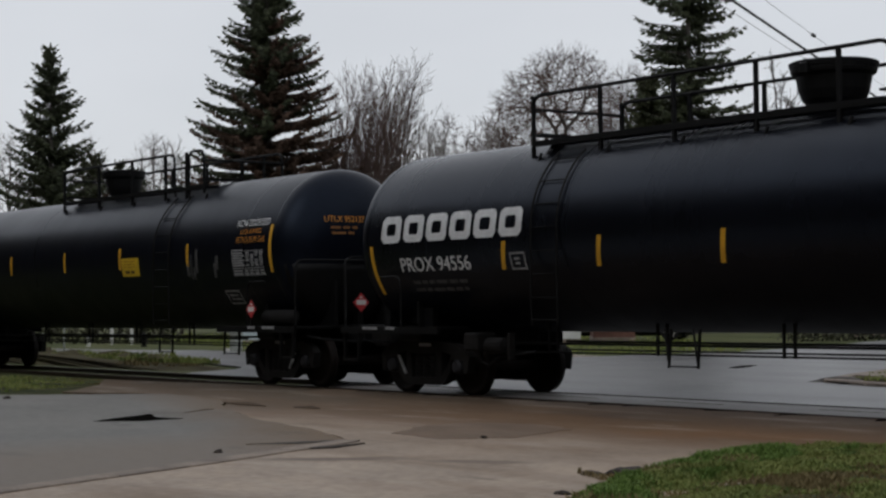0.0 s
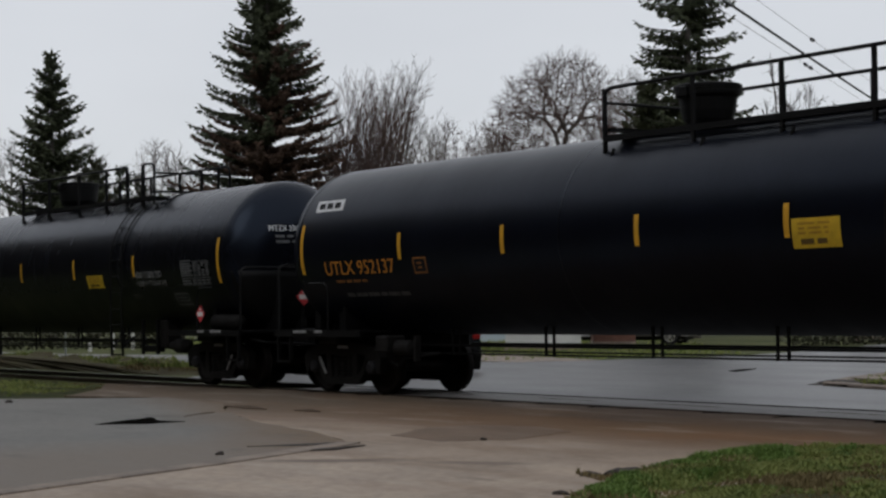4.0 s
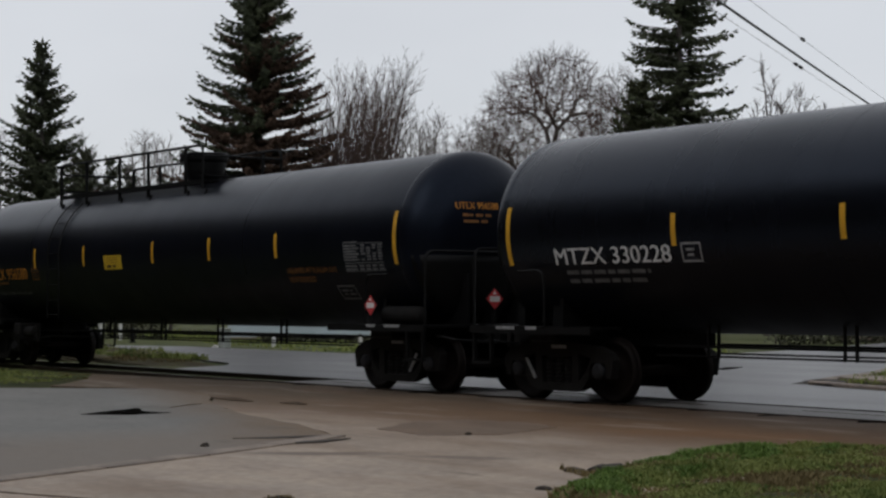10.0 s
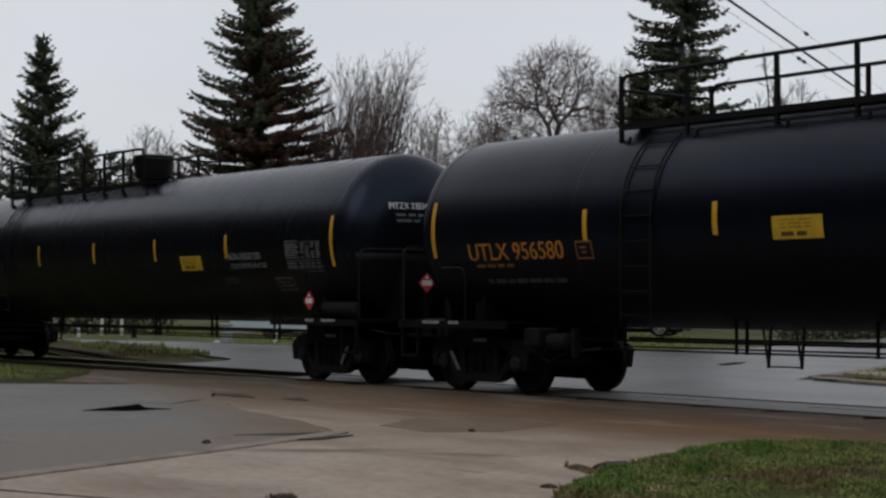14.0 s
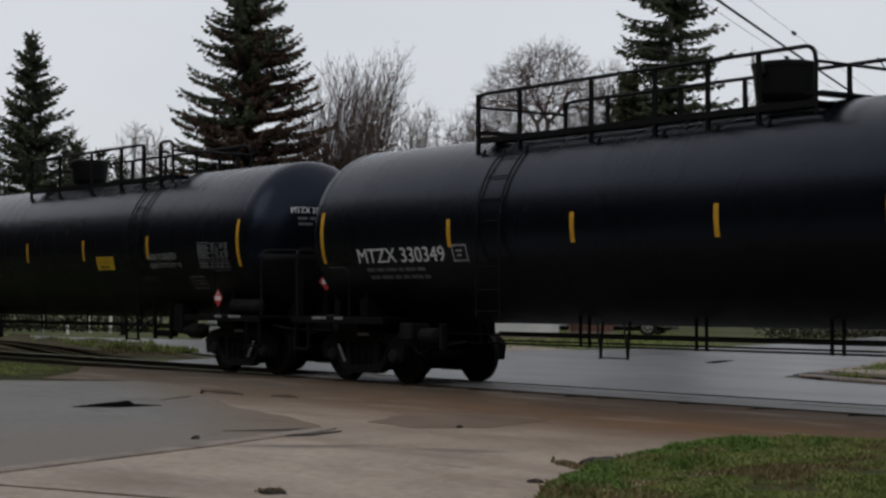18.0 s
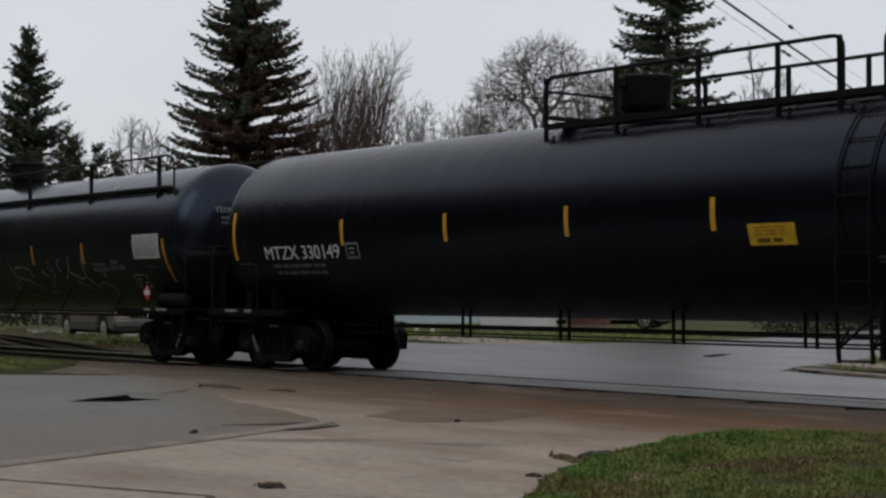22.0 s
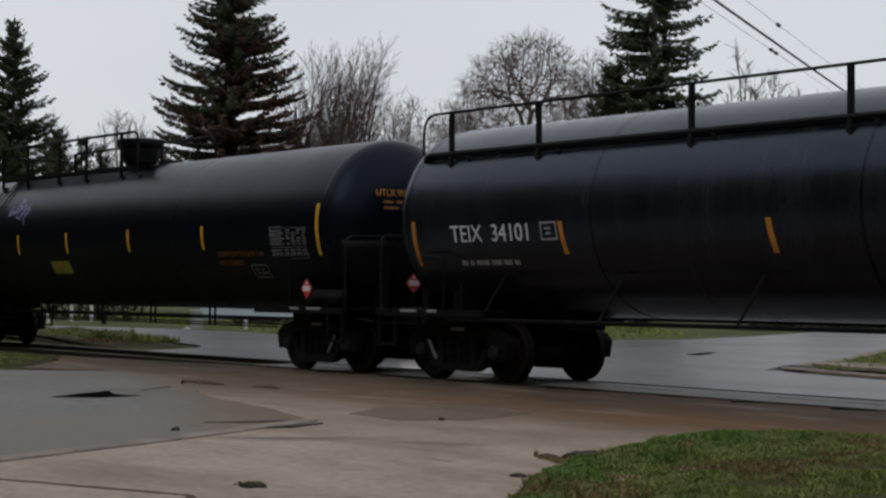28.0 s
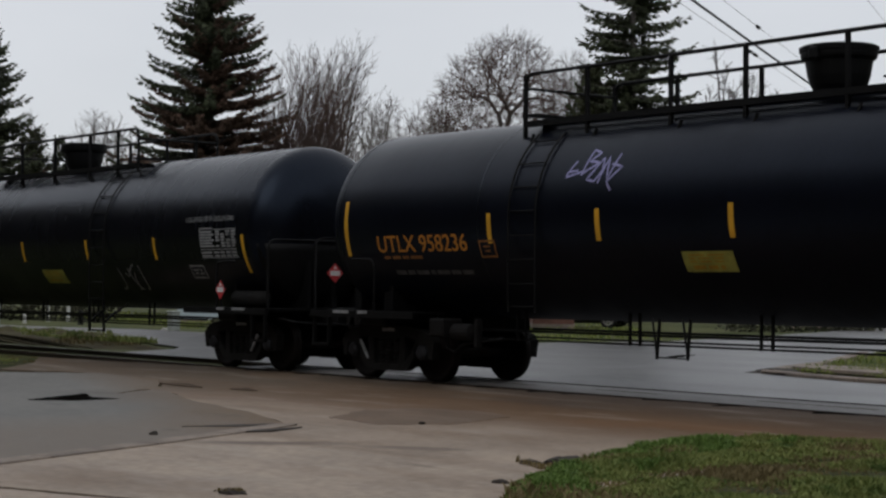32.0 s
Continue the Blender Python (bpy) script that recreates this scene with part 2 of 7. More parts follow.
M_CAP_BLUE = material("blue_bearing_cap", (0.03, 0.05, 0.14), 0.65, vary=0.4, scale=9, spec=0.2)
M_CAP_GREY = material("grey_bearing_cap", (0.024, 0.024, 0.027), 0.65, vary=0.4, scale=9, spec=0.2)
M_YELLOW = material("amber_reflective_tape", (0.62, 0.33, 0.02), 0.5, vary=0.16, scale=5)
M_ORANGE = material("orange_reflective_tape", (0.5, 0.2, 0.03), 0.5, vary=0.3, scale=5)
M_PLAC_Y = material("yellow_placard", (0.58, 0.38, 0.02), 0.6, vary=0.2, scale=6)
M_PLAC_OLD = material("faded_yellow_placard", (0.3, 0.29, 0.06), 0.65, vary=0.3, scale=6)
M_BAR_Y = material("dark_print", (0.36, 0.2, 0.012), 0.6, vary=0.3)
M_BAR_D = material("bold_dark_print", (0.1, 0.06, 0.01), 0.6, vary=0.3)
M_WHITE = material("white_stencil_paint", (0.62, 0.63, 0.64), 0.6, vary=0.16, scale=6)
M_GREY = material("grey_stencil_paint", (0.26, 0.265, 0.27), 0.65, vary=0.4, scale=14)
M_FAINT = material("weathered_stencil_paint", (0.06, 0.06, 0.06), 0.7, vary=0.7, scale=18)
M_MID = material("dulled_stencil_paint", (0.105, 0.108, 0.112), 0.68, vary=0.5, scale=16)
M_GOLD = material("amber_stencil_paint", (0.46, 0.185, 0.02), 0.6, vary=0.3, scale=9)
M_RUSTTXT = material("rusty_orange_stencil_paint", (0.2, 0.085, 0.02), 0.7, vary=0.5, scale=12)
M_RED = material("red_placard", (0.5, 0.04, 0.045), 0.5, vary=0.2)
M_PLACW = material("white_placard", (0.72, 0.7, 0.7), 0.5, vary=0.1)
M_GRAFF = material("violet_spray_paint", (0.24, 0.23, 0.42), 0.6, vary=0.3, scale=9)
M_GRAFG = material("grey_spray_paint", (0.19, 0.19, 0.2), 0.6, vary=0.5, scale=9)
M_SHEET = material("white_paper_sheet", (0.5, 0.5, 0.47), 0.7, vary=0.15, scale=9)


# ---- mesh helpers ----
def thing(name, label, category, group="", kind="", at=(0, 0, 0)):
    ob = new(name)
    ob.location = at
    return tagged(ob, label, category, group, kind)


def part(name, bm, mat, parent, label="", smooth=False):
    me = bpy.data.meshes.new(name)
    bm.to_mesh(me)
    bm.free()
    return part_mesh(name, me, mat, parent, label, smooth)


def part_mesh(name, me, mat, parent, label="", smooth=False):
    if mat and not me.materials:
        me.materials.append(mat)
    if smooth:
        me.polygons.foreach_set("use_smooth", [True] * len(me.polygons))
    ob = new(name, me)
    ob.parent = parent
    if label:
        tagged(ob, label)
    return ob


def box(bm, x0, x1, y0, y1, z0, z1, bevel=0.0, m=None):
    mt = Matrix.Translation(((x0 + x1) / 2, (y0 + y1) / 2, (z0 + z1) / 2)) @ Matrix.Diagonal((x1 - x0, y1 - y0, z1 - z0, 1))
    r = bmesh.ops.create_cube(bm, size=1, matrix=(m @ mt) if m else mt)
    if bevel:
        es = list({e for v in r["verts"] for e in v.link_edges})
        bmesh.ops.bevel(bm, geom=es, offset=bevel, segments=1, affect="EDGES")
    return bm


def beam(bm, p, q, w, h):
    """A square bar from p to q."""
    p, q = Vector(p), Vector(q)
    d = q - p
    m = Matrix.Translation((p + q) / 2) @ d.to_track_quat("Z", "Y").to_matrix().to_4x4() @ Matrix.Diagonal((w, h, d.length, 1))
    bmesh.ops.create_cube(bm, size=1, matrix=m)
    return bm


def rod(bm, p, q, r, seg=8, r2=None):
    p, q = Vector(p), Vector(q)
    d = q - p
    m = Matrix.Translation((p + q) / 2) @ d.to_track_quat("Z", "Y").to_matrix().to_4x4()
    bmesh.ops.create_cone(bm, cap_ends=True, segments=seg, radius1=r, radius2=r if r2 is None else r2, depth=d.length, matrix=m)
    return bm


def pipe(bm, pts, r, seg=8):
    """A bent round pipe through the points."""
    pts = [Vector(p) for p in pts]
    rings = []
    for i, p in enumerate(pts):
        a, b = pts[max(i - 1, 0)], pts[min(i + 1, len(pts) - 1)]
        q = (b - a).to_track_quat("Z", "Y")
        rings.append([bm.verts.new(p + q @ Vector((r * math.cos(k * math.tau / seg), r * math.sin(k * math.tau / seg), 0))) for k in range(seg)])
    for a, b in zip(rings, rings[1:]):
        best = min(range(seg), key=lambda o: (b[o].co - a[0].co).length)
        for k in range(seg):
            bm.faces.new((a[k], a[(k + 1) % seg], b[(k + 1 + best) % seg], b[(k + best) % seg]))
    bm.faces.new(rings[0][::-1])
    bm.faces.new(rings[-1])
    return bm


def corner(p, q, r, n=4, rad=0.18):
    """The points of a rounded corner at q between p and r."""
    p, q, r = Vector(p), Vector(q), Vector(r)
    a, b = q + (p - q).normalized() * rad, q + (r - q).normalized() * rad
    return [tuple((1 - t) ** 2 * a + 2 * t * (1 - t) * q + t * t * b) for t in [k / n for k in range(n + 1)]]


def turned(bm, prof, axis="X", seg=32, at=(0, 0, 0), close=True):
    """A profile of (distance along the axis, radius) turned round it."""
    rings = []
    for d, r in prof:
        ring = []
        for k in range(seg):
            c, s = r * math.cos(k * math.tau / seg), r * math.sin(k * math.tau / seg)
            v = (d, c, s) if axis == "X" else ((c, d, s) if axis == "Y" else (c, s, d))
            ring.append(bm.verts.new(Vector(v) + Vector(at)))
        rings.append(ring)
    for a, b in zip(rings, rings[1:]):
        for k in range(seg):
            bm.faces.new((a[k], a[(k + 1) % seg], b[(k + 1) % seg], b[k]))
    if close:
        bm.faces.new(rings[0][::-1])
        bm.faces.new(rings[-1])
    bmesh.ops.recalc_face_normals(bm, faces=bm.faces[:])
    return bm


def outline(bm, pts, z0, z1):
    """A flat plate with the outline pts (x, y), from z0 up to z1."""
    lo = [bm.verts.new((x, y, z0)) for x, y in pts]
    hi = [bm.verts.new((x, y, z1)) for x, y in pts]
    n = len(pts)
    top = bm.faces.new(hi)
    bm.faces.new(lo[::-1])
    for i in range(n):
        bm.faces.new((lo[i], lo[(i + 1) % n], hi[(i + 1) % n], hi[i]))
    bmesh.ops.recalc_face_normals(bm, faces=bm.faces[:])
    return top


# ---- the train: black tank cars, each an object of its own ----
R, ZC = 1.475, 2.475
WHEEL_R = 0.457
HEAD, KNUCKLE = 0.65, 2.1
MESH = {}


def shared(key, build):
    """A mesh that alike parts share."""
    if key not in MESH:
        bm = bmesh.new()
        build(bm)
        me = bpy.data.meshes.new(key)
        bm.to_mesh(me)
        bm.free()
        MESH[key] = me
    return MESH[key]


def skin(z, off=0.004):
    return -math.sqrt(max(R * R - (z - ZC) ** 2, 0.01)) - off


def band(bm, x0, x1, z0, z1, off=0.004, slant=0.0, n=4):
    """A painted patch that follows the tank's round side."""
    lo = hi = None
    for i in range(n + 1):
        z = z0 + (z1 - z0) * i / n
        sh = slant * (i / n - 0.5)
        hi = [bm.verts.new((x0 + sh, skin(z, off), z)), bm.verts.new((x1 + sh, skin(z, off), z))]
        if lo:
            bm.faces.new((lo[0], lo[1], hi[1], hi[0]))
        lo = hi
    return bm


def lettering(words, x0, x1, z0, z1, car, cx, mat, name="lettering", label="", onto=None):
    """Painted words laid on the round side of the tank, or by onto() on another surface."""
    cu = bpy.data.curves.new("words", "FONT")
    cu.body = words
    cu.offset = 0.0
    ob = bpy.data.objects.new("words", cu)
    scene.collection.objects.link(ob)
    bpy.context.view_layer.update()
    me = bpy.data.meshes.new_from_object(ob.evaluated_get(bpy.context.evaluated_depsgraph_get()))
    bpy.data.objects.remove(ob)
    xs, ys = [v.co.x for v in me.vertices], [v.co.y for v in me.vertices]
    ax, bx, ay, by = min(xs), max(xs), min(ys), max(ys)
    bm = bmesh.new()
    bm.from_mesh(me)
    bpy.data.meshes.remove(me)
    place = onto or (lambda x, z: (x, skin(z), z))
    for v in bm.verts:
        x = x0 + (v.co.x - ax) / (bx - ax) * (x1 - x0) - cx
        z = z0 + (v.co.y - ay) / (by - ay) * (z1 - z0)
        v.co = place(x, z)
    thick = min(0.05 * (z1 - z0), 0.012)
    again = Vector((0.002, thick, thick * 0.2)) if onto else Vector((thick, -0.0025, thick * 0.2))
    if z1 - z0 > 0.085:
        todo = set(bm.verts)
        while todo:
            island, front = set(), [next(iter(sorted(todo, key=lambda v: (v.co.x, v.index))))]
            while front:
                v = front.pop()
                if v not in island:
                    island.add(v)
                    front += [q.other_vert(v) for q in v.link_edges]
            todo -= island
            one = bmesh.new()
            for shift in (Vector(), again):
                made = {v: one.verts.new(v.co + shift) for v in island}
                for f in {f for v in island for f in v.link_faces}:
                    one.faces.new([made[v] for v in f.verts])
            ob = part("letter", one, mat, car, label)
        bm.free()
        return ob
    # a second pass of the stencil thickens the strokes
    twin = bmesh.ops.duplicate(bm, geom=bm.verts[:] + bm.edges[:] + bm.faces[:])
    for v in [g for g in twin["geom"] if isinstance(g, bmesh.types.BMVert)]:
        v.co += again
    return part(name, bm, mat, car, label)


def ribbon(bm, pts, width, rough_by=0.0):
    """A sprayed stroke on the tank's side: one strip through the points (x, z)."""
    pts = [Vector((x, z)) for x, z in pts]
    fine = [p.lerp(q, k / 4) for p, q in zip(pts, pts[1:]) for k in range(4)] + [pts[-1]]
    last = None
    for i, p in enumerate(fine):
        d = fine[min(i + 1, len(fine) - 1)] - fine[max(i - 1, 0)]
        w = Vector((d.y, -d.x)).normalized() * width * (1 + rough_by * math.sin(5.1 * i + 9 * p.x))
        row = [bm.verts.new((c.x, skin(c.y, 0.005), c.y)) for c in (p - w, p + w)]
        if last:
            bm.faces.new((last[0], last[1], row[1], row[0]))
        last = row
    return bm


def bars(car, cx, x0, x1, z0, z1, mat, lines, name="small_print", seed=1, onto=None, label=""):
    """Writing too small to read, as plain bars."""
    rnd = random.Random(seed)
    bm = bmesh.new()
    h = (z1 - z0) / lines
    for i in range(lines):
        z = z1 - h * (i + 1)
        x = x0 - cx + rnd.uniform(0, 0.05)
        end = x1 - cx - rnd.uniform(0, 0.12)
        while x < end - 0.05:
            w = min(rnd.uniform(0.1, 0.32), end - x)
            if onto:
                bm.faces.new([bm.verts.new(onto(a, b)) for a, b in ((x, z + h * 0.28), (x + w, z + h * 0.28), (x + w, z + h * 0.74), (x, z + h * 0.74))])
            else:
                band(bm, x, x + w, z + h * 0.28, z + h * 0.74, n=1)
            x += w + 0.05
    return part(name, bm, mat, car, label)


def head_depth(d, grow=0.0):
    """How far a dished head with a tight knuckle stands out at a distance d from the tank's axis."""
    return HEAD * max(1 - min(d / (R + grow), 1.0) ** KNUCKLE, 0.0) ** (1 / KNUCKLE)


def tank_mesh(bm, half):
    curve = [math.pi / 2 * k / 14 for k in range(15)]
    side = [(HEAD * max(math.cos(a), 0.0) ** (2 / KNUCKLE), max(R * math.sin(a) ** (2 / KNUCKLE), 0.02)) for a in curve]
    prof = [(-half - x, r) for x, r in side[:-1]] + [(-half + 2 * half * k / 12, R) for k in range(13)] + [(half + x, r) for x, r in side[-2::-1]]
    return turned(bm, prof, "X", 88, (0, 0, ZC))


def head_shield(bm, half, sgn):
    """A second thick plate, black, over the lower half of a head in place of its shade."""
    rows = []
    for i in range(9):
        z = 1.12 + (2.2 - 1.12) * i / 8
        w = math.sqrt((R * 0.965) ** 2 - (z - ZC) ** 2)
        row = []
        for j in range(17):
            y = -w + 2 * w * j / 16
            d = math.hypot(y, z - ZC)
            row.append((sgn * (half + head_depth(d) + 0.014), y, z))
        rows.append([bm.verts.new(v) for v in row])
    for a, b in zip(rows, rows[1:]):
        for j in range(16):
            bm.faces.new((a[j], a[j + 1], b[j + 1], b[j]))
    bmesh.ops.recalc_face_normals(bm, faces=bm.faces[:])
    bmesh.ops.solidify(bm, geom=bm.faces[:], thickness=0.02)
    return bm


def ring_mesh(bm, w=0.04, up=0.0025):
    return turned(bm, [(-w / 2, R - 0.01), (-w / 2, R + up), (w / 2, R + up), (w / 2, R - 0.01)], "X", 72, (0, 0, ZC), close=False)


def wheel_mesh(bm):
    turned(bm, [(-0.02, 0.10), (-0.02, 0.17), (0.02, 0.2), (0.025, 0.36), (-0.02, 0.385), (-0.02, 0.455), (0.055, 0.457), (0.085, 0.462), (0.095, 0.485), (0.11, 0.48), (0.115, 0.40), (0.075, 0.36), (0.07, 0.2), (0.1, 0.16), (0.1, 0.1)], "Y", 40)
    return bm


def sideframe_mesh(bm):
    """A cast side frame: one plate with a spring window and two triangular windows."""
    half_out = [(0.0, 0.15), (0.42, 0.15), (0.56, 0.2), (0.7, 0.36), (0.7, 0.5), (0.76, 0.57), (1.02, 0.57), (1.06, 0.5), (1.06, 0.36), (1.15, 0.36), (1.2, 0.62), (1.1, 0.72), (0.9, 0.8), (0.5, 0.85), (0.0, 0.86)]
    outer = half_out + [(-x, z) for x, z in half_out[-2:0:-1]]
    tri = [(0.47, 0.3), (0.64, 0.45), (0.74, 0.64), (0.47, 0.7)]
    holes = [[(-0.32, 0.27), (0.32, 0.27), (0.34, 0.66), (-0.34, 0.66)], tri, [(-x, z) for x, z in tri]]
    edges = []
    for loop in [outer] + holes:
        vs = [bm.verts.new((x, -0.075, z)) for x, z in loop]
        edges += [bm.edges.new((vs[i], vs[(i + 1) % len(vs)])) for i in range(len(vs))]
    bmesh.ops.triangle_fill(bm, use_beauty=True, edges=edges)
    ex = bmesh.ops.extrude_face_region(bm, geom=bm.faces[:])
    bmesh.ops.translate(bm, vec=(0, 0.15, 0), verts=[g for g in ex["geom"] if isinstance(g, bmesh.types.BMVert)])
    bmesh.ops.recalc_face_normals(bm, faces=bm.faces[:])
    return bm


def spring_mesh(bm):
    prof = []
    for k in range(6):
        prof += [(0.275 + k * 0.06, 0.06), (0.285 + k * 0.06, 0.085), (0.305 + k * 0.06, 0.085), (0.318 + k * 0.06, 0.06)]
    return turned(bm, prof, "Z", 12)


def add_truck(car, x, cap_mat, wheelsets):
    for y, s in ((-1.0, 1), (1.0, -1)):
        ob = part_mesh("truck_sideframe", shared("truck_sideframe", sideframe_mesh), M_TRUCK, car)
        ob.location = (x, y, 0)
        for d in (-0.2, 0.0, 0.2):
            ob = part_mesh("truck_spring", shared("truck_spring", spring_mesh), M_TRUCK, car)
            ob.location = (x + d, y, 0)
        bm = bmesh.new()
        f = 1 if x > 0 else -1
        beam(bm, (0.44 * f, -0.11 * s, 0.33), (0.64 * f, -0.11 * s, 0.62), 0.035, 0.03)
        ob = part("brake_lever", bm, M_GREY if s == 1 else M_TRUCK, car)
        ob.location = (x, y, 0)
        if s == 1:
            bm = bmesh.new()
            box(bm, -0.1, 0.22, -0.09, -0.076, 0.77, 0.82)
            part("reflective_strip", bm, M_GREY, car, "white reflective strip").location = (x, y, 0)
    bm = bmesh.new()
    box(bm, -0.26, 0.26, -1.06, 1.06, 0.62, 0.74, 0.03)
    box(bm, -0.34, 0.34, -0.9, 0.9, 0.2, 0.66, 0.02)
    box(bm, -0.3, 0.3, -0.36, 0.36, 0.7, 0.8)
    part("truck_bolster", bm, M_TRUCK, car).location = (x, 0, 0)
    bm = bmesh.new()
    for d in (-0.45, 0.45):
        beam(bm, (d, -0.8, 0.42), (d, 0.8, 0.42), 0.12, 0.1)
        for y in (-0.75, 0.75):
            box(bm, d * 1.0 - 0.06 + (0.02 if d > 0 else -0.02), d + 0.06, y - 0.06, y + 0.06, 0.3, 0.58)
    part("brake_beam", bm, M_TRUCK, car).location = (x, 0, 0)
    for d in (-0.889, 0.889):
        ws = new("wheelset")
        ws.parent = car
        ws.location = (x + d, 0, WHEEL_R)
        for y, flip in ((-0.775, 1), (0.775, -1)):
            wh = part_mesh("wheel", shared("wheel", wheel_mesh), M_WHEEL, ws, smooth=True)
            wh.location = (0, y, 0)
            if flip < 0:
                wh.rotation_euler = (0, 0, math.pi)
            cap = part_mesh("bearing_cap", shared("bearing_cap", lambda b: (turned(b, [(-0.09, 0.04), (-0.085, 0.085), (-0.05, 0.115), (0.1, 0.12), (0.1, 0.05)], "Y", 20), [rod(b, (0.055 * math.cos(a), -0.1, 0.055 * math.sin(a)), (0.055 * math.cos(a), -0.08, 0.055 * math.sin(a)), 0.016, 6) for a in (0.5, 2.6, 4.7)])), cap_mat, ws)
            cap.location = (0, -1.03 if flip > 0 else 1.03, 0)
            if flip < 0:
                cap.rotation_euler = (0, 0, math.pi)
        part_mesh("axle", shared("axle", lambda b: turned(b, [(-1.05, 0.07), (-0.9, 0.08), (-0.8, 0.11), (-0.3, 0.085), (0.3, 0.085), (0.8, 0.11), (0.9, 0.08), (1.05, 0.07)], "Y", 14)), M_WHEEL, ws)
        wheelsets.append((ws, x + d))


def placard(car, x, y, z, facing, size=0.17):
    """A red and white diamond hazard placard on its bracket."""
    def flat(u, v, d):
        return (x + u, y - d, z + v) if facing == "side" else (x + d, y + u, z + v)
    bm = bmesh.new()
    for a, b in (((0, -size * 1.05), (size * 1.05, 0)), ((size * 1.05, 0), (0, size * 1.05)), ((0, size * 1.05), (-size * 1.05, 0)), ((-size * 1.05, 0), (0, -size * 1.05))):
        beam(bm, flat(*a, -0.012), flat(*b, -0.012), 0.018, 0.018)
    rod(bm, flat(0, -size * 1.05, -0.02), flat(0, -size * 1.05 - 0.2, -0.02), 0.015, 6)
    pl = part("placard_holder", bm, M_FRAME, car)
    bm = bmesh.new()
    bm.faces.new([bm.verts.new(flat(u, v, 0)) for u, v in ((0, -size), (size, 0), (0, size), (-size, 0))])
    pl = part("hazard_placard", bm, M_RED, car, "red diamond hazard placard with white band")
    bm = bmesh.new()
    w, h = size * 0.62, size * 0.26
    bm.faces.new([bm.verts.new(flat(u, v, 0.004)) for u, v in ((-w, -h), (w, -h), (w, h), (-w, h))])
    bm.faces.new([bm.verts.new(flat(u, v, 0.004)) for u, v in ((-0.04, size * 0.42), (0.04, size * 0.42), (0, size * 0.78))])
    part("placard_band", bm, M_PLACW, pl)


def ladder(car, cx, xa, xb, legs=True):
    """The ladder that bends over the tank's side, with its rungs, and its step below the sill."""
    a, b = xa - cx, xb - cx
    side = -(R + 0.035)
    for x in (a, b):
        pts = [(x, side * math.cos(radians(d)), ZC - side * math.sin(radians(d))) for d in range(52, -7, -6)]
        pts += [(x, side, 1.6), (x, -1.5, 1.12)]
        bm = bmesh.new()
        pipe(bm, pts, 0.016, 6)
        part("ladder_stile", bm, M_FRAME, car)
    for z in (3.55, 3.22, 2.88, 2.54, 2.2, 1.86, 1.52, 1.2):
        y = side * math.cos(math.asin(min(1, (z - ZC) / (R + 0.035)))) if z > ZC else side
        bm = bmesh.new()
        rod(bm, (a, y, z), (b, y, z), 0.011, 6)
        part("ladder_rung", bm, M_FRAME, car)
    if legs:
        for x in (a, b):
            bm = bmesh.new()
            beam(bm, (x, -1.5, 1.16), (x + 0.04, -1.5, 0.56), 0.045, 0.035)
            beam(bm, (x + 0.04, -1.49, 0.74), (x + 0.26, -1.1, 1.12), 0.03, 0.03)
            beam(bm, (x + 0.03, -1.49, 0.74), (x - 0.06, -1.2, 0.95), 0.03, 0.03)
            part("step_leg", bm, M_FRAME, car)
        bm = bmesh.new()
        rod(bm, (a + 0.04, -1.5, 0.585), (b + 0.04, -1.5, 0.585), 0.014, 6)
        part("ladder_step", bm, M_FRAME, car)


def top_platform(car, cx, xl, xr, gap=None, posts=()):
    """The walkway on top of the tank: a grating on saddles, and the railing round it."""
    a, b = xl - cx, xr - cx
    for s in (-1, 1):
        bm = bmesh.new()
        box(bm, a, b, s * 0.90 - 0.03, s * 0.90 + 0.03, 3.79, 3.88)
        for k in range(3):
            yy = s * (0.86 - 0.14 * k)
            box(bm, a, b, yy - 0.05, yy + 0.05, 3.84, 3.87)
        part("walkway", bm, M_FRAME, car)
    for x in (a + 0.05, b - 0.05):
        bm = bmesh.new()
        box(bm, x - 0.15, x + 0.15, -0.88, 0.88, 3.955, 3.985)
        part("walkway_end", bm, M_FRAME, car)
    top = 4.56
    for s in (-1, 1):
        for x in posts:
            x -= cx
            bm = bmesh.new()
            if b - x > 0.1:
                box(bm, x - 0.026, x + 0.026, s * 0.9 - 0.026, s * 0.9 + 0.026, 3.5, top)
            pipe(bm, [(x + 0.0, s * 0.9, 3.6), (x + 0.1, s * 0.95, 3.47), (x + 0.2, s * 0.98, 3.52), (x + 0.24, s * 0.95, 3.68)], 0.025, 6)
            part("railing_post", bm, M_FRAME, car)
        spans = [(a, b)] if s > 0 or gap is None else [(a, gap[0] - cx), (gap[1] - cx, b)]
        for p, q in spans:
            if q - p < 0.15:
                continue
            yy = s * 0.9
            bm = bmesh.new()
            p2, q2 = (p, yy, 3.7), (q, yy, 3.7)
            pipe(bm, [p2] + corner(p2, (p, yy, top), (q, yy, top)) + corner((p, yy, top), (q, yy, top), q2) + [q2], 0.029, 6)
            part("handrail", bm, M_FRAME, car)
    for x in (a, b):
        bm = bmesh.new()
        rod(bm, (x, -0.9, top - 0.2), (x, 0.9, top - 0.2), 0.022, 6)
        part("end_rail", bm, M_FRAME, car)
    # a loose safety chain
    bm = bmesh.new()
    pipe(bm, [(b, 0.3 + 0.1 * k, 4.5 - 0.22 * math.sin(math.pi * k / 8)) for k in range(9)], 0.01, 5)
    part("safety_chain", bm, M_FRAME, car)


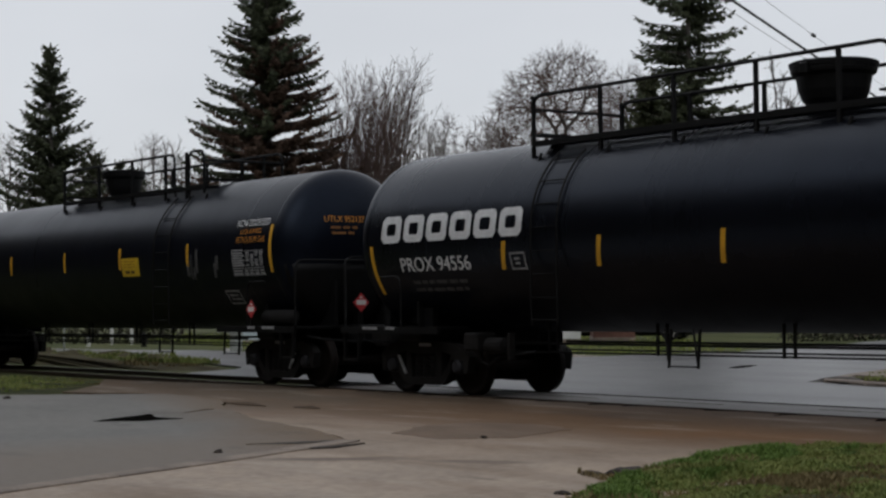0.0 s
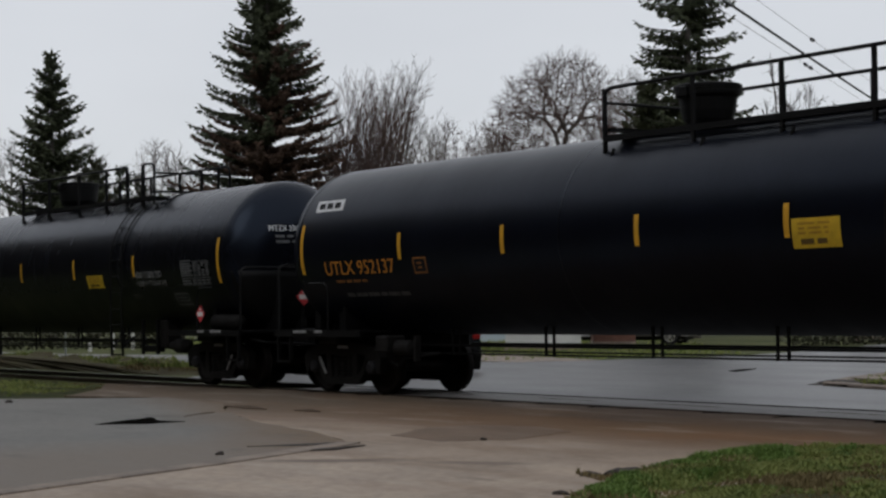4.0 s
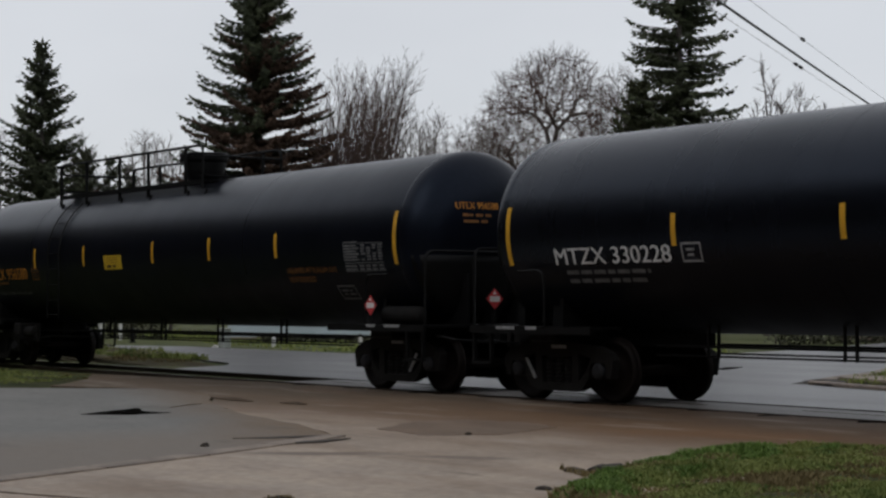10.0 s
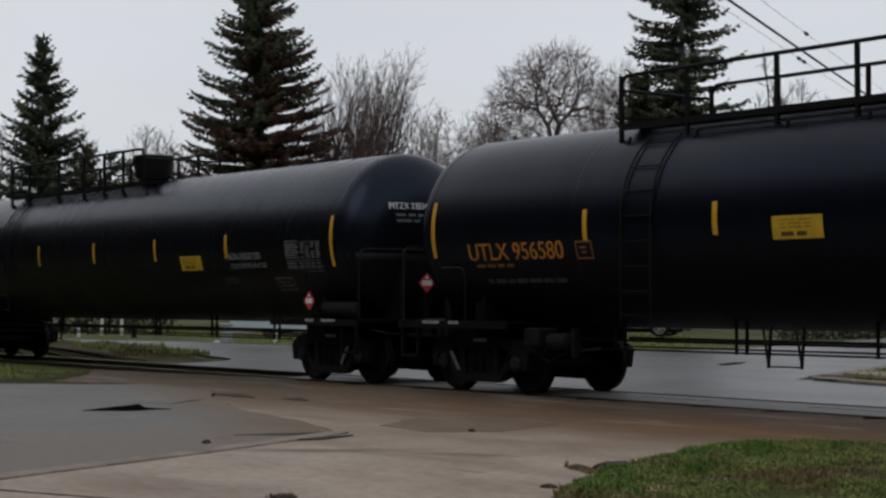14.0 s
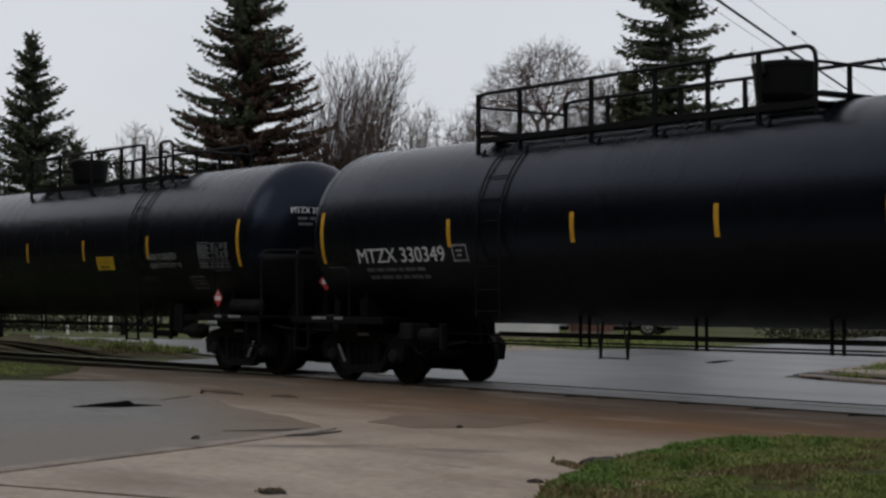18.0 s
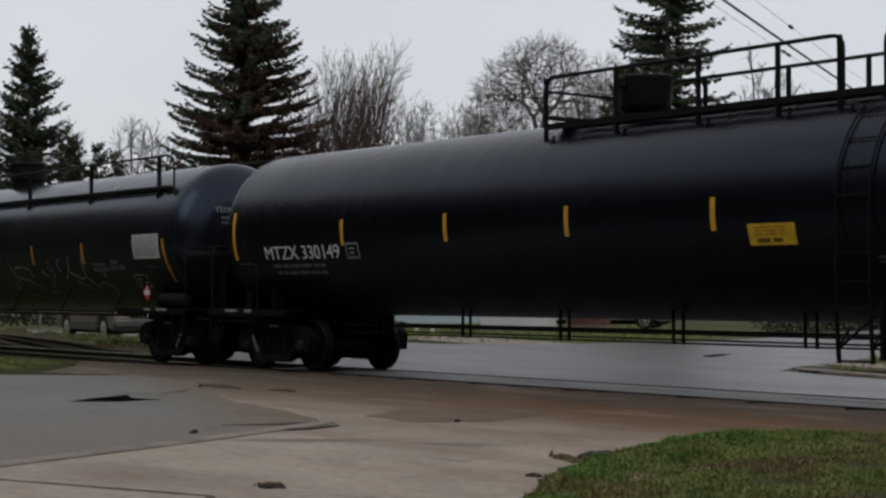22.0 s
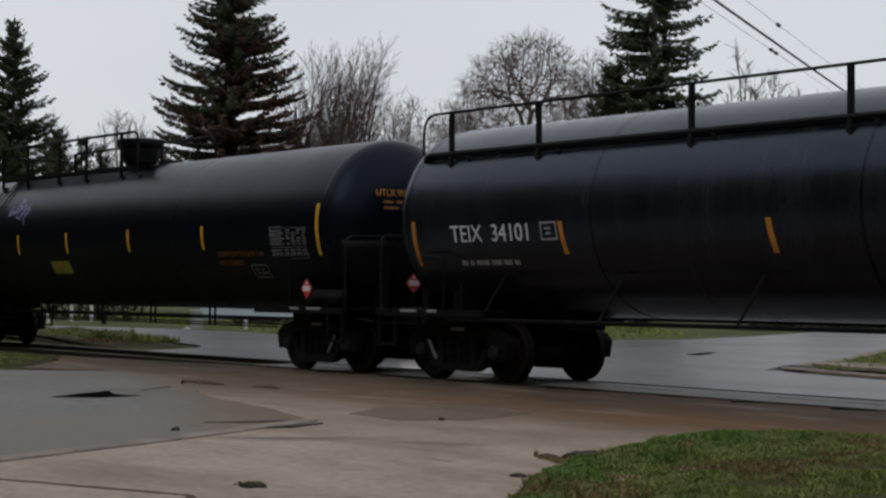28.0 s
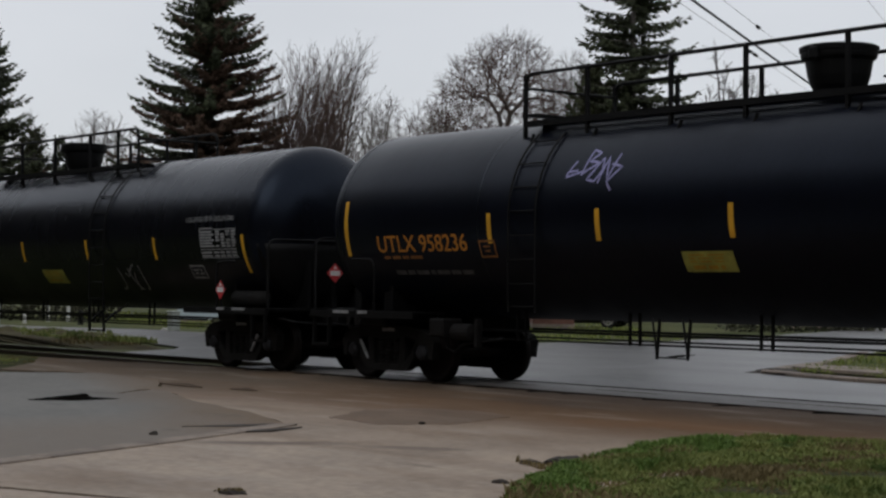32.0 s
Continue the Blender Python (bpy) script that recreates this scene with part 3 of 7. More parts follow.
def dome(car, x, kind, r):
    """The protective housing round the valves: a neck, a bucket, a lid with its hinge."""
    bm = bmesh.new()
    if kind == "flared":
        prof = [(3.86, r * 0.66), (3.98, r * 0.66), (4.04, r * 0.74), (4.16, r * 0.82), (4.34, r * 0.88), (4.38, r * 0.98), (4.42, r), (4.47, r), (4.47, 0.1)]
    elif kind == "wide":
        prof = [(3.86, r * 0.85), (4.08, r * 0.88), (4.12, r), (4.42, r), (4.46, r * 0.94), (4.46, 0.1)]
    else:
        prof = [(3.86, r * 0.74), (4.0, r * 0.74), (4.03, r * 0.84), (4.1, r * 0.92), (4.42, r), (4.46, r), (4.46, 0.1)]
    turned(bm, prof, "Z", 36, (x, 0, 0))
    hs = part("valve_housing", bm, M_FRAME, car, "black bucket-shaped valve housing")
    bm = bmesh.new()
    turned(bm, [(4.462, 0.05), (4.462, r * 1.03), (4.52, r * 1.04), (4.54, r * 0.96), (4.55, 0.1)], "Z", 36, (x, 0, 0))
    part("housing_lid", bm, M_FRAME, hs)
    bm = bmesh.new()
    box(bm, x - 0.07, x + 0.07, -r - 0.05, -r + 0.08, 4.34, 4.5, 0.02)
    part("housing_hinge", bm, M_FRAME, hs)
    bm = bmesh.new()
    turned(bm, [(3.84, r * 0.6), (3.84, r * 0.98), (3.9, r * 0.98), (3.9, r * 0.6)], "Z", 36, (x, 0, 0))
    part("housing_flange", bm, M_FRAME, hs)


def end_gear(car, half, sgn, truck_x):
    """What stands on the stub sill at one end: bolster, end platform, rails, coupler, hose."""
    e = half + 0.72
    X = lambda v: sgn * v
    def rng(a, b):
        a, b = X(a), X(b)
        return (a, b) if a < b else (b, a)
    bm = bmesh.new()
    box(bm, *rng(abs(truck_x) - 1.9, e + 0.35), -0.28, 0.28, 0.8, 1.1, 0.02)
    part("stub_sill", bm, M_FRAME, car)
    bm = bmesh.new()
    box(bm, *rng(abs(truck_x) - 0.3, abs(truck_x) + 0.3), -1.36, 1.36, 0.86, 1.06, 0.03)
    for y in (-0.95, 0.95):
        box(bm, *rng(abs(truck_x) - 0.16, abs(truck_x) + 0.16), y - 0.05, y + 0.05, 1.0, 1.62)
    part("body_bolster", bm, M_FRAME, car)
    bm = bmesh.new()
    for y in (-0.55, 0.0, 0.55):
        box(bm, *rng(half - 0.9, half + 0.62), y - 0.03, y + 0.03, 1.0, 1.9 if y else 1.3)
    box(bm, *rng(half - 0.95, half - 0.88), -1.1, 1.1, 1.0, 1.5)
    part("tank_cradle", bm, M_FRAME, car)
    part_mesh("head_shield", shared("head_shield_%.2f_%d" % (half, sgn), lambda b: head_shield(b, half, sgn)), M_FRAME, car, smooth=True)
    bm = bmesh.new()
    box(bm, *rng(half - 1.75, e), -1.5, -0.7, 1.05, 1.085)
    box(bm, *rng(half - 1.75, e), 0.7, 1.5, 1.05, 1.085)
    box(bm, *rng(half + 0.02, e), -0.72, 0.72, 1.052, 1.087)
    part("end_platform", bm, M_FRAME, car)
    for y in (-1.5, 1.5):
        bm = bmesh.new()
        box(bm, *rng(half - 2.0, e), y - 0.03, y + 0.03, 0.98, 1.09)
        sill = part("platform_edge", bm, M_FRAME, car)
        for k in (0, 1):
            bm = bmesh.new()
            a = half - 0.85 + 0.5 * k
            box(bm, *rng(a, a + (0.42 if k else 0.25)), y - 0.035 if y < 0 else y + 0.03, y - 0.03 if y < 0 else y + 0.035, 1.045, 1.09)
            part("reflective_strip", bm, M_GREY, sill, "white reflective strip")
    y = 1.46
    bm = bmesh.new()
    pts = [(X(e - 0.04), -y, 1.03)] + corner((X(e - 0.04), -y, 1.03), (X(e - 0.04), -y, 2.26), (X(e - 0.04), y, 2.26)) + corner((X(e - 0.04), -y, 2.26), (X(e - 0.04), y, 2.26), (X(e - 0.04), y, 1.03)) + [(X(e - 0.04), y, 1.03)]
    pipe(bm, pts, 0.022, 6)
    part("end_handrail", bm, M_FRAME, car)
    for s in (-1, 1):
        bm = bmesh.new()
        pipe(bm, [(X(half - 0.95), s * 1.47, 1.03)] + corner((X(half - 0.95), s * 1.47, 1.03), (X(half - 0.95), s * 1.47, 1.9), (X(half - 0.4), s * 1.47, 1.9)) + [(X(half - 0.35), s * 1.45, 1.9)], 0.02, 6)
        part("grab_iron", bm, M_FRAME, car)
        bm = bmesh.new()
        box(bm, *rng(e - 0.5, e - 0.05), s * 1.48 - 0.04, s * 1.48 + 0.04, 0.52, 0.56)
        for a in (e - 0.5, e - 0.09):
            box(bm, *rng(a, a + 0.04), s * 1.48 - 0.03, s * 1.48 + 0.03, 0.52, 1.0)
        part("sill_step", bm, M_FRAME, car)
    bm = bmesh.new()
    box(bm, *rng(e + 0.2, e + 0.6), -0.1, 0.1, 0.78, 1.0, 0.03)
    box(bm, *rng(e + 0.5, e + 0.78), -0.2, 0.16, 0.72, 1.02, 0.05)
    part("coupler", bm, M_TRUCK, car)
    bm = bmesh.new()
    pipe(bm, [(X(e + 0.3), 0.35, 0.8), (X(e + 0.5), 0.38, 0.6), (X(e + 0.72), 0.3, 0.34), (X(e + 0.86), 0.15, 0.3), (X(e + 0.9), 0.1, 0.42)], 0.03, 6)
    part("brake_hose", bm, M_FRAME, car)
    bm = bmesh.new()
    pipe(bm, [(X(e - 0.1), -1.2, 0.92), (X(e + 0.2), -1.05, 0.86), (X(e + 0.32), -0.3, 0.8)], 0.018, 6)
    part("uncoupling_lever", bm, M_FRAME, car)


def hand_brake(car, x, sgn):
    bm = bmesh.new()
    box(bm, x - 0.08, x + 0.08, -0.95, -0.65, 1.04, 1.9, 0.02)
    rod(bm, (x + sgn * 0.08, -0.8, 1.72), (x + sgn * 0.12, -0.8, 1.72), 0.26, 20)
    part("hand_brake", bm, M_FRAME, car)


def build_car(sp):
    """One tank car from its sheet of places along the train."""
    cx = (sp["x1"] + sp["x7"]) / 2
    half = (sp["x7"] - sp["x1"]) / 2 + 0.14
    car = thing("tank_car", sp["label"], "tank car", "tank cars of the train")
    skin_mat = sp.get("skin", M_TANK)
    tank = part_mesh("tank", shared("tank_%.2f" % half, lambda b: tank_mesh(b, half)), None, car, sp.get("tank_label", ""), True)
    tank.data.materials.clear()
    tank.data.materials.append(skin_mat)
    for x in (-half + 0.03, half - 0.03, *[v - cx for v in sp.get("rings", ())]):
        rg = part_mesh("jacket_band", shared("jacket_band", ring_mesh), M_TANK, car)
        rg.location = (x, 0, 0)
    sets = []
    tf, tb = sp.get("truck_f", sp["x7"] - 0.72) + 0.06 - cx, sp.get("truck_b", sp["x1"] + 0.62) - cx
    add_truck(car, tf, sp.get("cap", M_CAP_GREY), sets)
    add_truck(car, tb, sp.get("cap", M_CAP_GREY), sets)
    end_gear(car, half, 1, tf)
    end_gear(car, half, -1, tb)
    hand_brake(car, -half - 0.2, -1)
    # reservoir on the front platform
    bm = bmesh.new()
    a = sp["x7"] - cx - 0.22
    turned(bm, [(a - 0.5, 0.02), (a - 0.48, 0.1), (a - 0.42, 0.145), (a + 0.46, 0.145), (a + 0.53, 0.1), (a + 0.55, 0.02)], "X", 20, (0, -1.14, 1.24))
    part("air_reservoir", bm, M_TRUCK, car, smooth=True)
    # amber stripes
    for x, z0, z1, sl in sp["stripes"]:
        bm = bmesh.new()
        band(bm, x - cx - 0.045, x - cx + 0.045, z0, z1, 0.005, sl, 6)
        part("reflective_stripe", bm, sp.get("tape", M_YELLOW), car)
    for x, y, face in ((sp.get("hz", sp["x7"] - 0.6) - cx, -1.52, "side"), (half + 0.76, -0.12, "end")):
        placard(car, x, y, 1.4 if face == "side" else sp.get("end_z", 1.7), face)
    bm = bmesh.new()
    box(bm, half + 0.7, half + 0.72, -0.16, -0.08, 1.0, sp.get("end_z", 1.7) - 0.15)
    part("placard_post", bm, M_FRAME, car)
    if "ladder" in sp:
        ladder(car, cx, *sp["ladder"], sp.get("legs", True))
    if "platform" in sp:
        top_platform(car, cx, *sp["platform"], sp.get("gap"), sp["posts"])
    dome(car, sp["dome"] - cx, sp.get("dome_kind", "bucket"), sp.get("dome_r", 0.43))
    # marks on the side
    num = sp.get("number")
    if num:
        lettering(num[0], *num[1:5], car, cx, num[5], "lettering")
    for p in sp.get("prints", ()):
        bars(car, cx, *p[:4], p[4], p[5], seed=int(abs(p[0] * 10)))
    for w in sp.get("words", ()):
        lettering(w[0], *w[1:5], car, cx, w[5])
    if "plac" in sp:
        x0, x1, z0, z1, mt = sp["plac"]
        bm = bmesh.new()
        band(bm, x0 - cx, x1 - cx, z0, z1, 0.006)
        pl = part("yellow_notice", bm, mt, car, "yellow notice with dark print")
        up = z1 - z0
        bars(pl, cx, x0 + 0.07, x1 - 0.07, z0 + up * 0.42, z1 - up * 0.1, M_BAR_Y, 3, "notice_print", 5, onto=lambda x, z: (x, skin(z, 0.01), z))
        bars(pl, cx, x0 + 0.1, x1 - 0.1, z0 + up * 0.02, z0 + up * 0.42, M_BAR_D if mt is M_PLAC_Y else M_BAR_Y, 1, "notice_print", 6, onto=lambda x, z: (x, skin(z, 0.01), z))
    if "table" in sp:
        x0, x1, z0, z1, mt = sp["table"]
        bm = bmesh.new()
        w, h = x1 - x0, z1 - z0
        cell = lambda ua, ub, va, vb: band(bm, x0 - cx + ua * w, x0 - cx + ub * w, z0 + va * h, z0 + vb * h, 0.005, 0, 1)
        cell(0.0, 0.36, 0.95, 1.0)
        for i in range(6):
            v = 0.36 + 0.094 * i
            cell(0.0, 0.34 if i % 2 else 0.4, v, v + 0.066)
            for j in range(4):
                if (i, j) not in ((5, 1), (3, 2), (1, 0)):
                    cell(0.45 + 0.145 * j, 0.45 + 0.145 * j + (0.11 if (i + j) % 3 else 0.085), v, v + 0.066)
        cell(0.0, 1.0, 0.27, 0.3)
        for i in range(2):
            cell(0.0, 0.3, 0.04 + 0.11 * i, 0.11 + 0.11 * i)
            for j in range(4):
                cell(0.36 + 0.165 * j, 0.36 + 0.165 * j + 0.125, 0.04 + 0.11 * i, 0.11 + 0.11 * i)
        for q in ((0.0, 0.018, 0.0, 0.95), (0.985, 1.0, 0.0, 0.95), (0.018, 0.985, 0.0, 0.025), (0.37, 0.985, 0.925, 0.95)):
            cell(*q)
        part("data_table_print", bm, mt, car)
    if "boxes" in sp:
        for x0, x1, z0, z1, mt in sp["boxes"]:
            bm = bmesh.new()
            t = 0.028
            for q in ((x0, x1, z0, z0 + t), (x0, x1, z1 - t, z1), (x0, x0 + t, z0 + t, z1 - t), (x1 - t, x1, z0 + t, z1 - t)):
                band(bm, q[0] - cx, q[1] - cx, q[2], q[3], 0.005, 0, 2)
            fr = part("stencil_frame", bm, mt, car)
            bars(fr, cx, x0 + 0.08, x1 - 0.06, z0 + 0.06, z1 - 0.06, mt, 2, "stencil_print", 3)
    en = sp.get("end_mark")
    if en:
        def on_head(u, v):
            return (half + head_depth(math.hypot(u, v - ZC)) + 0.008, u, v)
        lettering(en[0], -0.74 + cx, 0.06 + cx, 2.95, 3.06, car, cx, en[1], "end_mark", onto=on_head)
        bars(car, 0.0, -0.64, -0.06, 2.7, 2.9, M_RUSTTXT if en[1] is M_GOLD else M_MID, 2, "end_print", 4, onto=on_head)
    # pipes, posts and rods under the belly
    if sp.get("belly", True):
        for y in (-0.6, 0.6):
            for z, r in ((0.83, 0.019), (0.7, 0.014)):
                bm = bmesh.new()
                rod(bm, (tb + 1.6, y, z), (tf - 1.9, y, z), r, 6)
                part("side_rail", bm, M_FRAME, car)
        x = tb + 2.6
        while x < tf - 2.0:
            for d in (0, 0.19):
                for y in (-0.6,):
                    bm = bmesh.new()
                    box(bm, x + d - 0.018, x + d + 0.018, y - 0.016, y + 0.016, 0.68, 1.18)
                    part("rail_hanger", bm, M_FRAME, car)
            x += 2.35
        if not sp.get("legs", True):
            for vx in sp.get("steps", (sp["x1"] + 7.15,)):
                vx -= cx
                for d in (-0.27, 0.27):
                    bm = bmesh.new()
                    beam(bm, (vx + d + 0.05, -1.42, 1.08), (vx + d, -1.42, 0.56), 0.03, 0.03)
                    beam(bm, (vx + d, -1.42, 0.6), (vx + d - 0.2, -1.3, 1.08), 0.025, 0.025)
                    part("step_leg", bm, M_FRAME, car)
                bm = bmesh.new()
                rod(bm, (vx - 0.27, -1.42, 0.58), (vx + 0.27, -1.42, 0.58), 0.01, 6)
                part("ladder_step", bm, M_FRAME, car)
            gx = tb + 1.35
            bm = bmesh.new()
            box(bm, gx, gx + 0.34, -1.3, -0.9, 0.72, 1.0, 0.03)
            turned(bm, [(gx + 0.4, 0.03), (gx + 0.42, 0.13), (gx + 0.82, 0.13), (gx + 0.86, 0.03)], "X", 14, (0, -1.1, 0.8))
            box(bm, gx + 0.9, gx + 0.97, -1.16, -1.04, 0.58, 1.0, 0.01)
            part("control_valve", bm, M_TRUCK, car)
            bm = bmesh.new()
            pipe(bm, [(gx + 0.2, -1.1, 0.74), (gx + 0.24, -1.12, 0.56), (gx + 0.42, -1.12, 0.5), (gx + 0.6, -1.1, 0.62), (gx + 1.4, -1.0, 0.72)], 0.022, 6)
            part("brake_rod", bm, M_FRAME, car)
        if sp.get("guard"):
            # the tray and the valve block beside the ladder
            bx = sp["x7"] - 4.06 - cx
            bm = bmesh.new()
            for d, w in ((0, 0.07), (0.66, 0.07)):
                box(bm, bx + d, bx + d + w, -1.02, -0.96, 0.58, 1.3, 0.006)
            box(bm, bx + 0.07, bx + 0.66, -1.0, -0.8, 0.63, 0.76, 0.015)
            box(bm, bx + 0.07, bx + 0.66, -1.0, -0.97, 0.8, 0.83)
            part("valve_guard", bm, M_FRAME, car)
            bm = bmesh.new()
            box(bm, bx + 0.68, bx + 1.02, -0.95, -0.6, 0.72, 1.3, 0.03)
            turned(bm, [(bx + 1.02, 0.05), (bx + 1.04, 0.08), (bx + 1.3, 0.08), (bx + 1.34, 0.15), (bx + 1.7, 0.15), (bx + 1.76, 0.03)], "X", 16, (0, -0.85, 0.76))
            part("brake_cylinder", bm, M_TRUCK, car)
    return car, cx, sets


def even(x7, x1, n, z0, z1, long0, long1, xs=()):
    """The stripes of a car: tall ones near both ends, short ones between."""
    mids = xs or [x1 + (x7 - x1) * (k + 1.28) / (n + 1.5) for k in range(n)]
    return [(x1, long0, long1, 0.0), *[(x, z0, z1, 0.0) for x in mids], (x7, long0, long1, 0.0)]


LABEL_M = "long black tank car with white lettering and amber stripes"
LABEL_U = "long black tank car with amber lettering and amber stripes"
LPG = lambda x, dz=0.0: [("NON-ODORIZED", x, x + 1.14, 2.15 + dz, 2.27 + dz, M_GREY), ("LIQUEFIED PETROLEUM GAS", x + 0.04, x + 1.3, 1.98 + dz, 2.08 + dz, M_GREY)]


def mtzx(x7, x1, xs, digits, plat_l, mirror, **more):
    sp = dict(x7=x7, x1=x1, label=LABEL_M, cap=M_CAP_BLUE, stripes=even(x7, x1, 5, 2.18, 2.61, 1.98, 2.84, xs), number=("MTZX " + digits, x1 + 1.0, x1 + 3.34, 1.97, 2.2, M_WHITE),
              prints=[(x1 + 1.15, x1 + 2.9, 1.68, 1.92, M_MID, 2), (x7 - 3.85, x7 - 3.3, 1.72, 1.84, M_FAINT, 2)], words=LPG(x7 - 3.48),
              plac=(x7 - 5.75, x7 - 4.98, 1.98, 2.25, M_PLAC_Y), table=(x7 - 1.48, x7 - 0.36, 1.96, 2.45, M_MID),
              boxes=[(x1 + 3.55, x1 + 3.92, 1.96, 2.22, M_GREY), (x7 - 2.02, x7 - 1.46, 1.58, 1.82, M_MID)],
              platform=(plat_l, plat_l + 6.75), end_mark=("MTZX " + digits, M_WHITE), rings=(x1 + 6, x7 - 5))
    p = plat_l
    if mirror:
        sp.update(legs=False, dome=p + 5.45, ladder=(p + 0.7, p + 1.25), posts=(p, p + 1.0, p + 2.6, p + 3.9, p + 4.9, p + 5.8, p + 6.75))
    else:
        sp.update(guard=True, dome=p + 1.15, ladder=(p + 5.92, p + 6.42), gap=(p + 5.55, p + 6.2), posts=(p, p + 1.5, p + 3.1, p + 4.5, p + 5.5, p + 6.25, p + 6.75))
    sp.update(more)
    return sp


def utlx(x7, x1, xs, digits, plat_l, plac, **more):
    p = plat_l
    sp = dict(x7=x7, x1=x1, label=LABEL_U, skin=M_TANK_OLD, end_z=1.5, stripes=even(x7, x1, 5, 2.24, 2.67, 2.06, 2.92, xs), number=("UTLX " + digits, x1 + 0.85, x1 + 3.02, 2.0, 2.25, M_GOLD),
              prints=[(x1 + 0.95, x1 + 2.0, 1.87, 1.97, M_RUSTTXT, 1), (x1 + 1.1, x1 + 3.0, 1.62, 1.76, M_FAINT, 1)],
              words=[("LIQUEFIED PETROLEUM GAS", x7 - 3.35, x7 - 1.78, 1.95, 2.05, M_RUSTTXT), ("NON-ODORIZED", x7 - 3.35, x7 - 2.5, 1.81, 1.9, M_RUSTTXT)],
              plac=plac, table=(x7 - 1.48, x7 - 0.34, 1.96, 2.46, M_MID), boxes=[(x1 + 3.3, x1 + 3.65, 1.98, 2.24, M_RUSTTXT), (x7 - 1.95, x7 - 1.42, 1.5, 1.74, M_MID)],
              platform=(p, p + 6.5), dome=p + 4.95, dome_kind="flared", ladder=(p + 0.62, p + 1.2), posts=(p, p + 1.3, p + 2.9, p + 4.2, p + 5.8, p + 6.5), end_mark=("UTLX " + digits, M_GOLD), rings=(p - 0.4, p + 9))
    sp.update(more)
    return sp


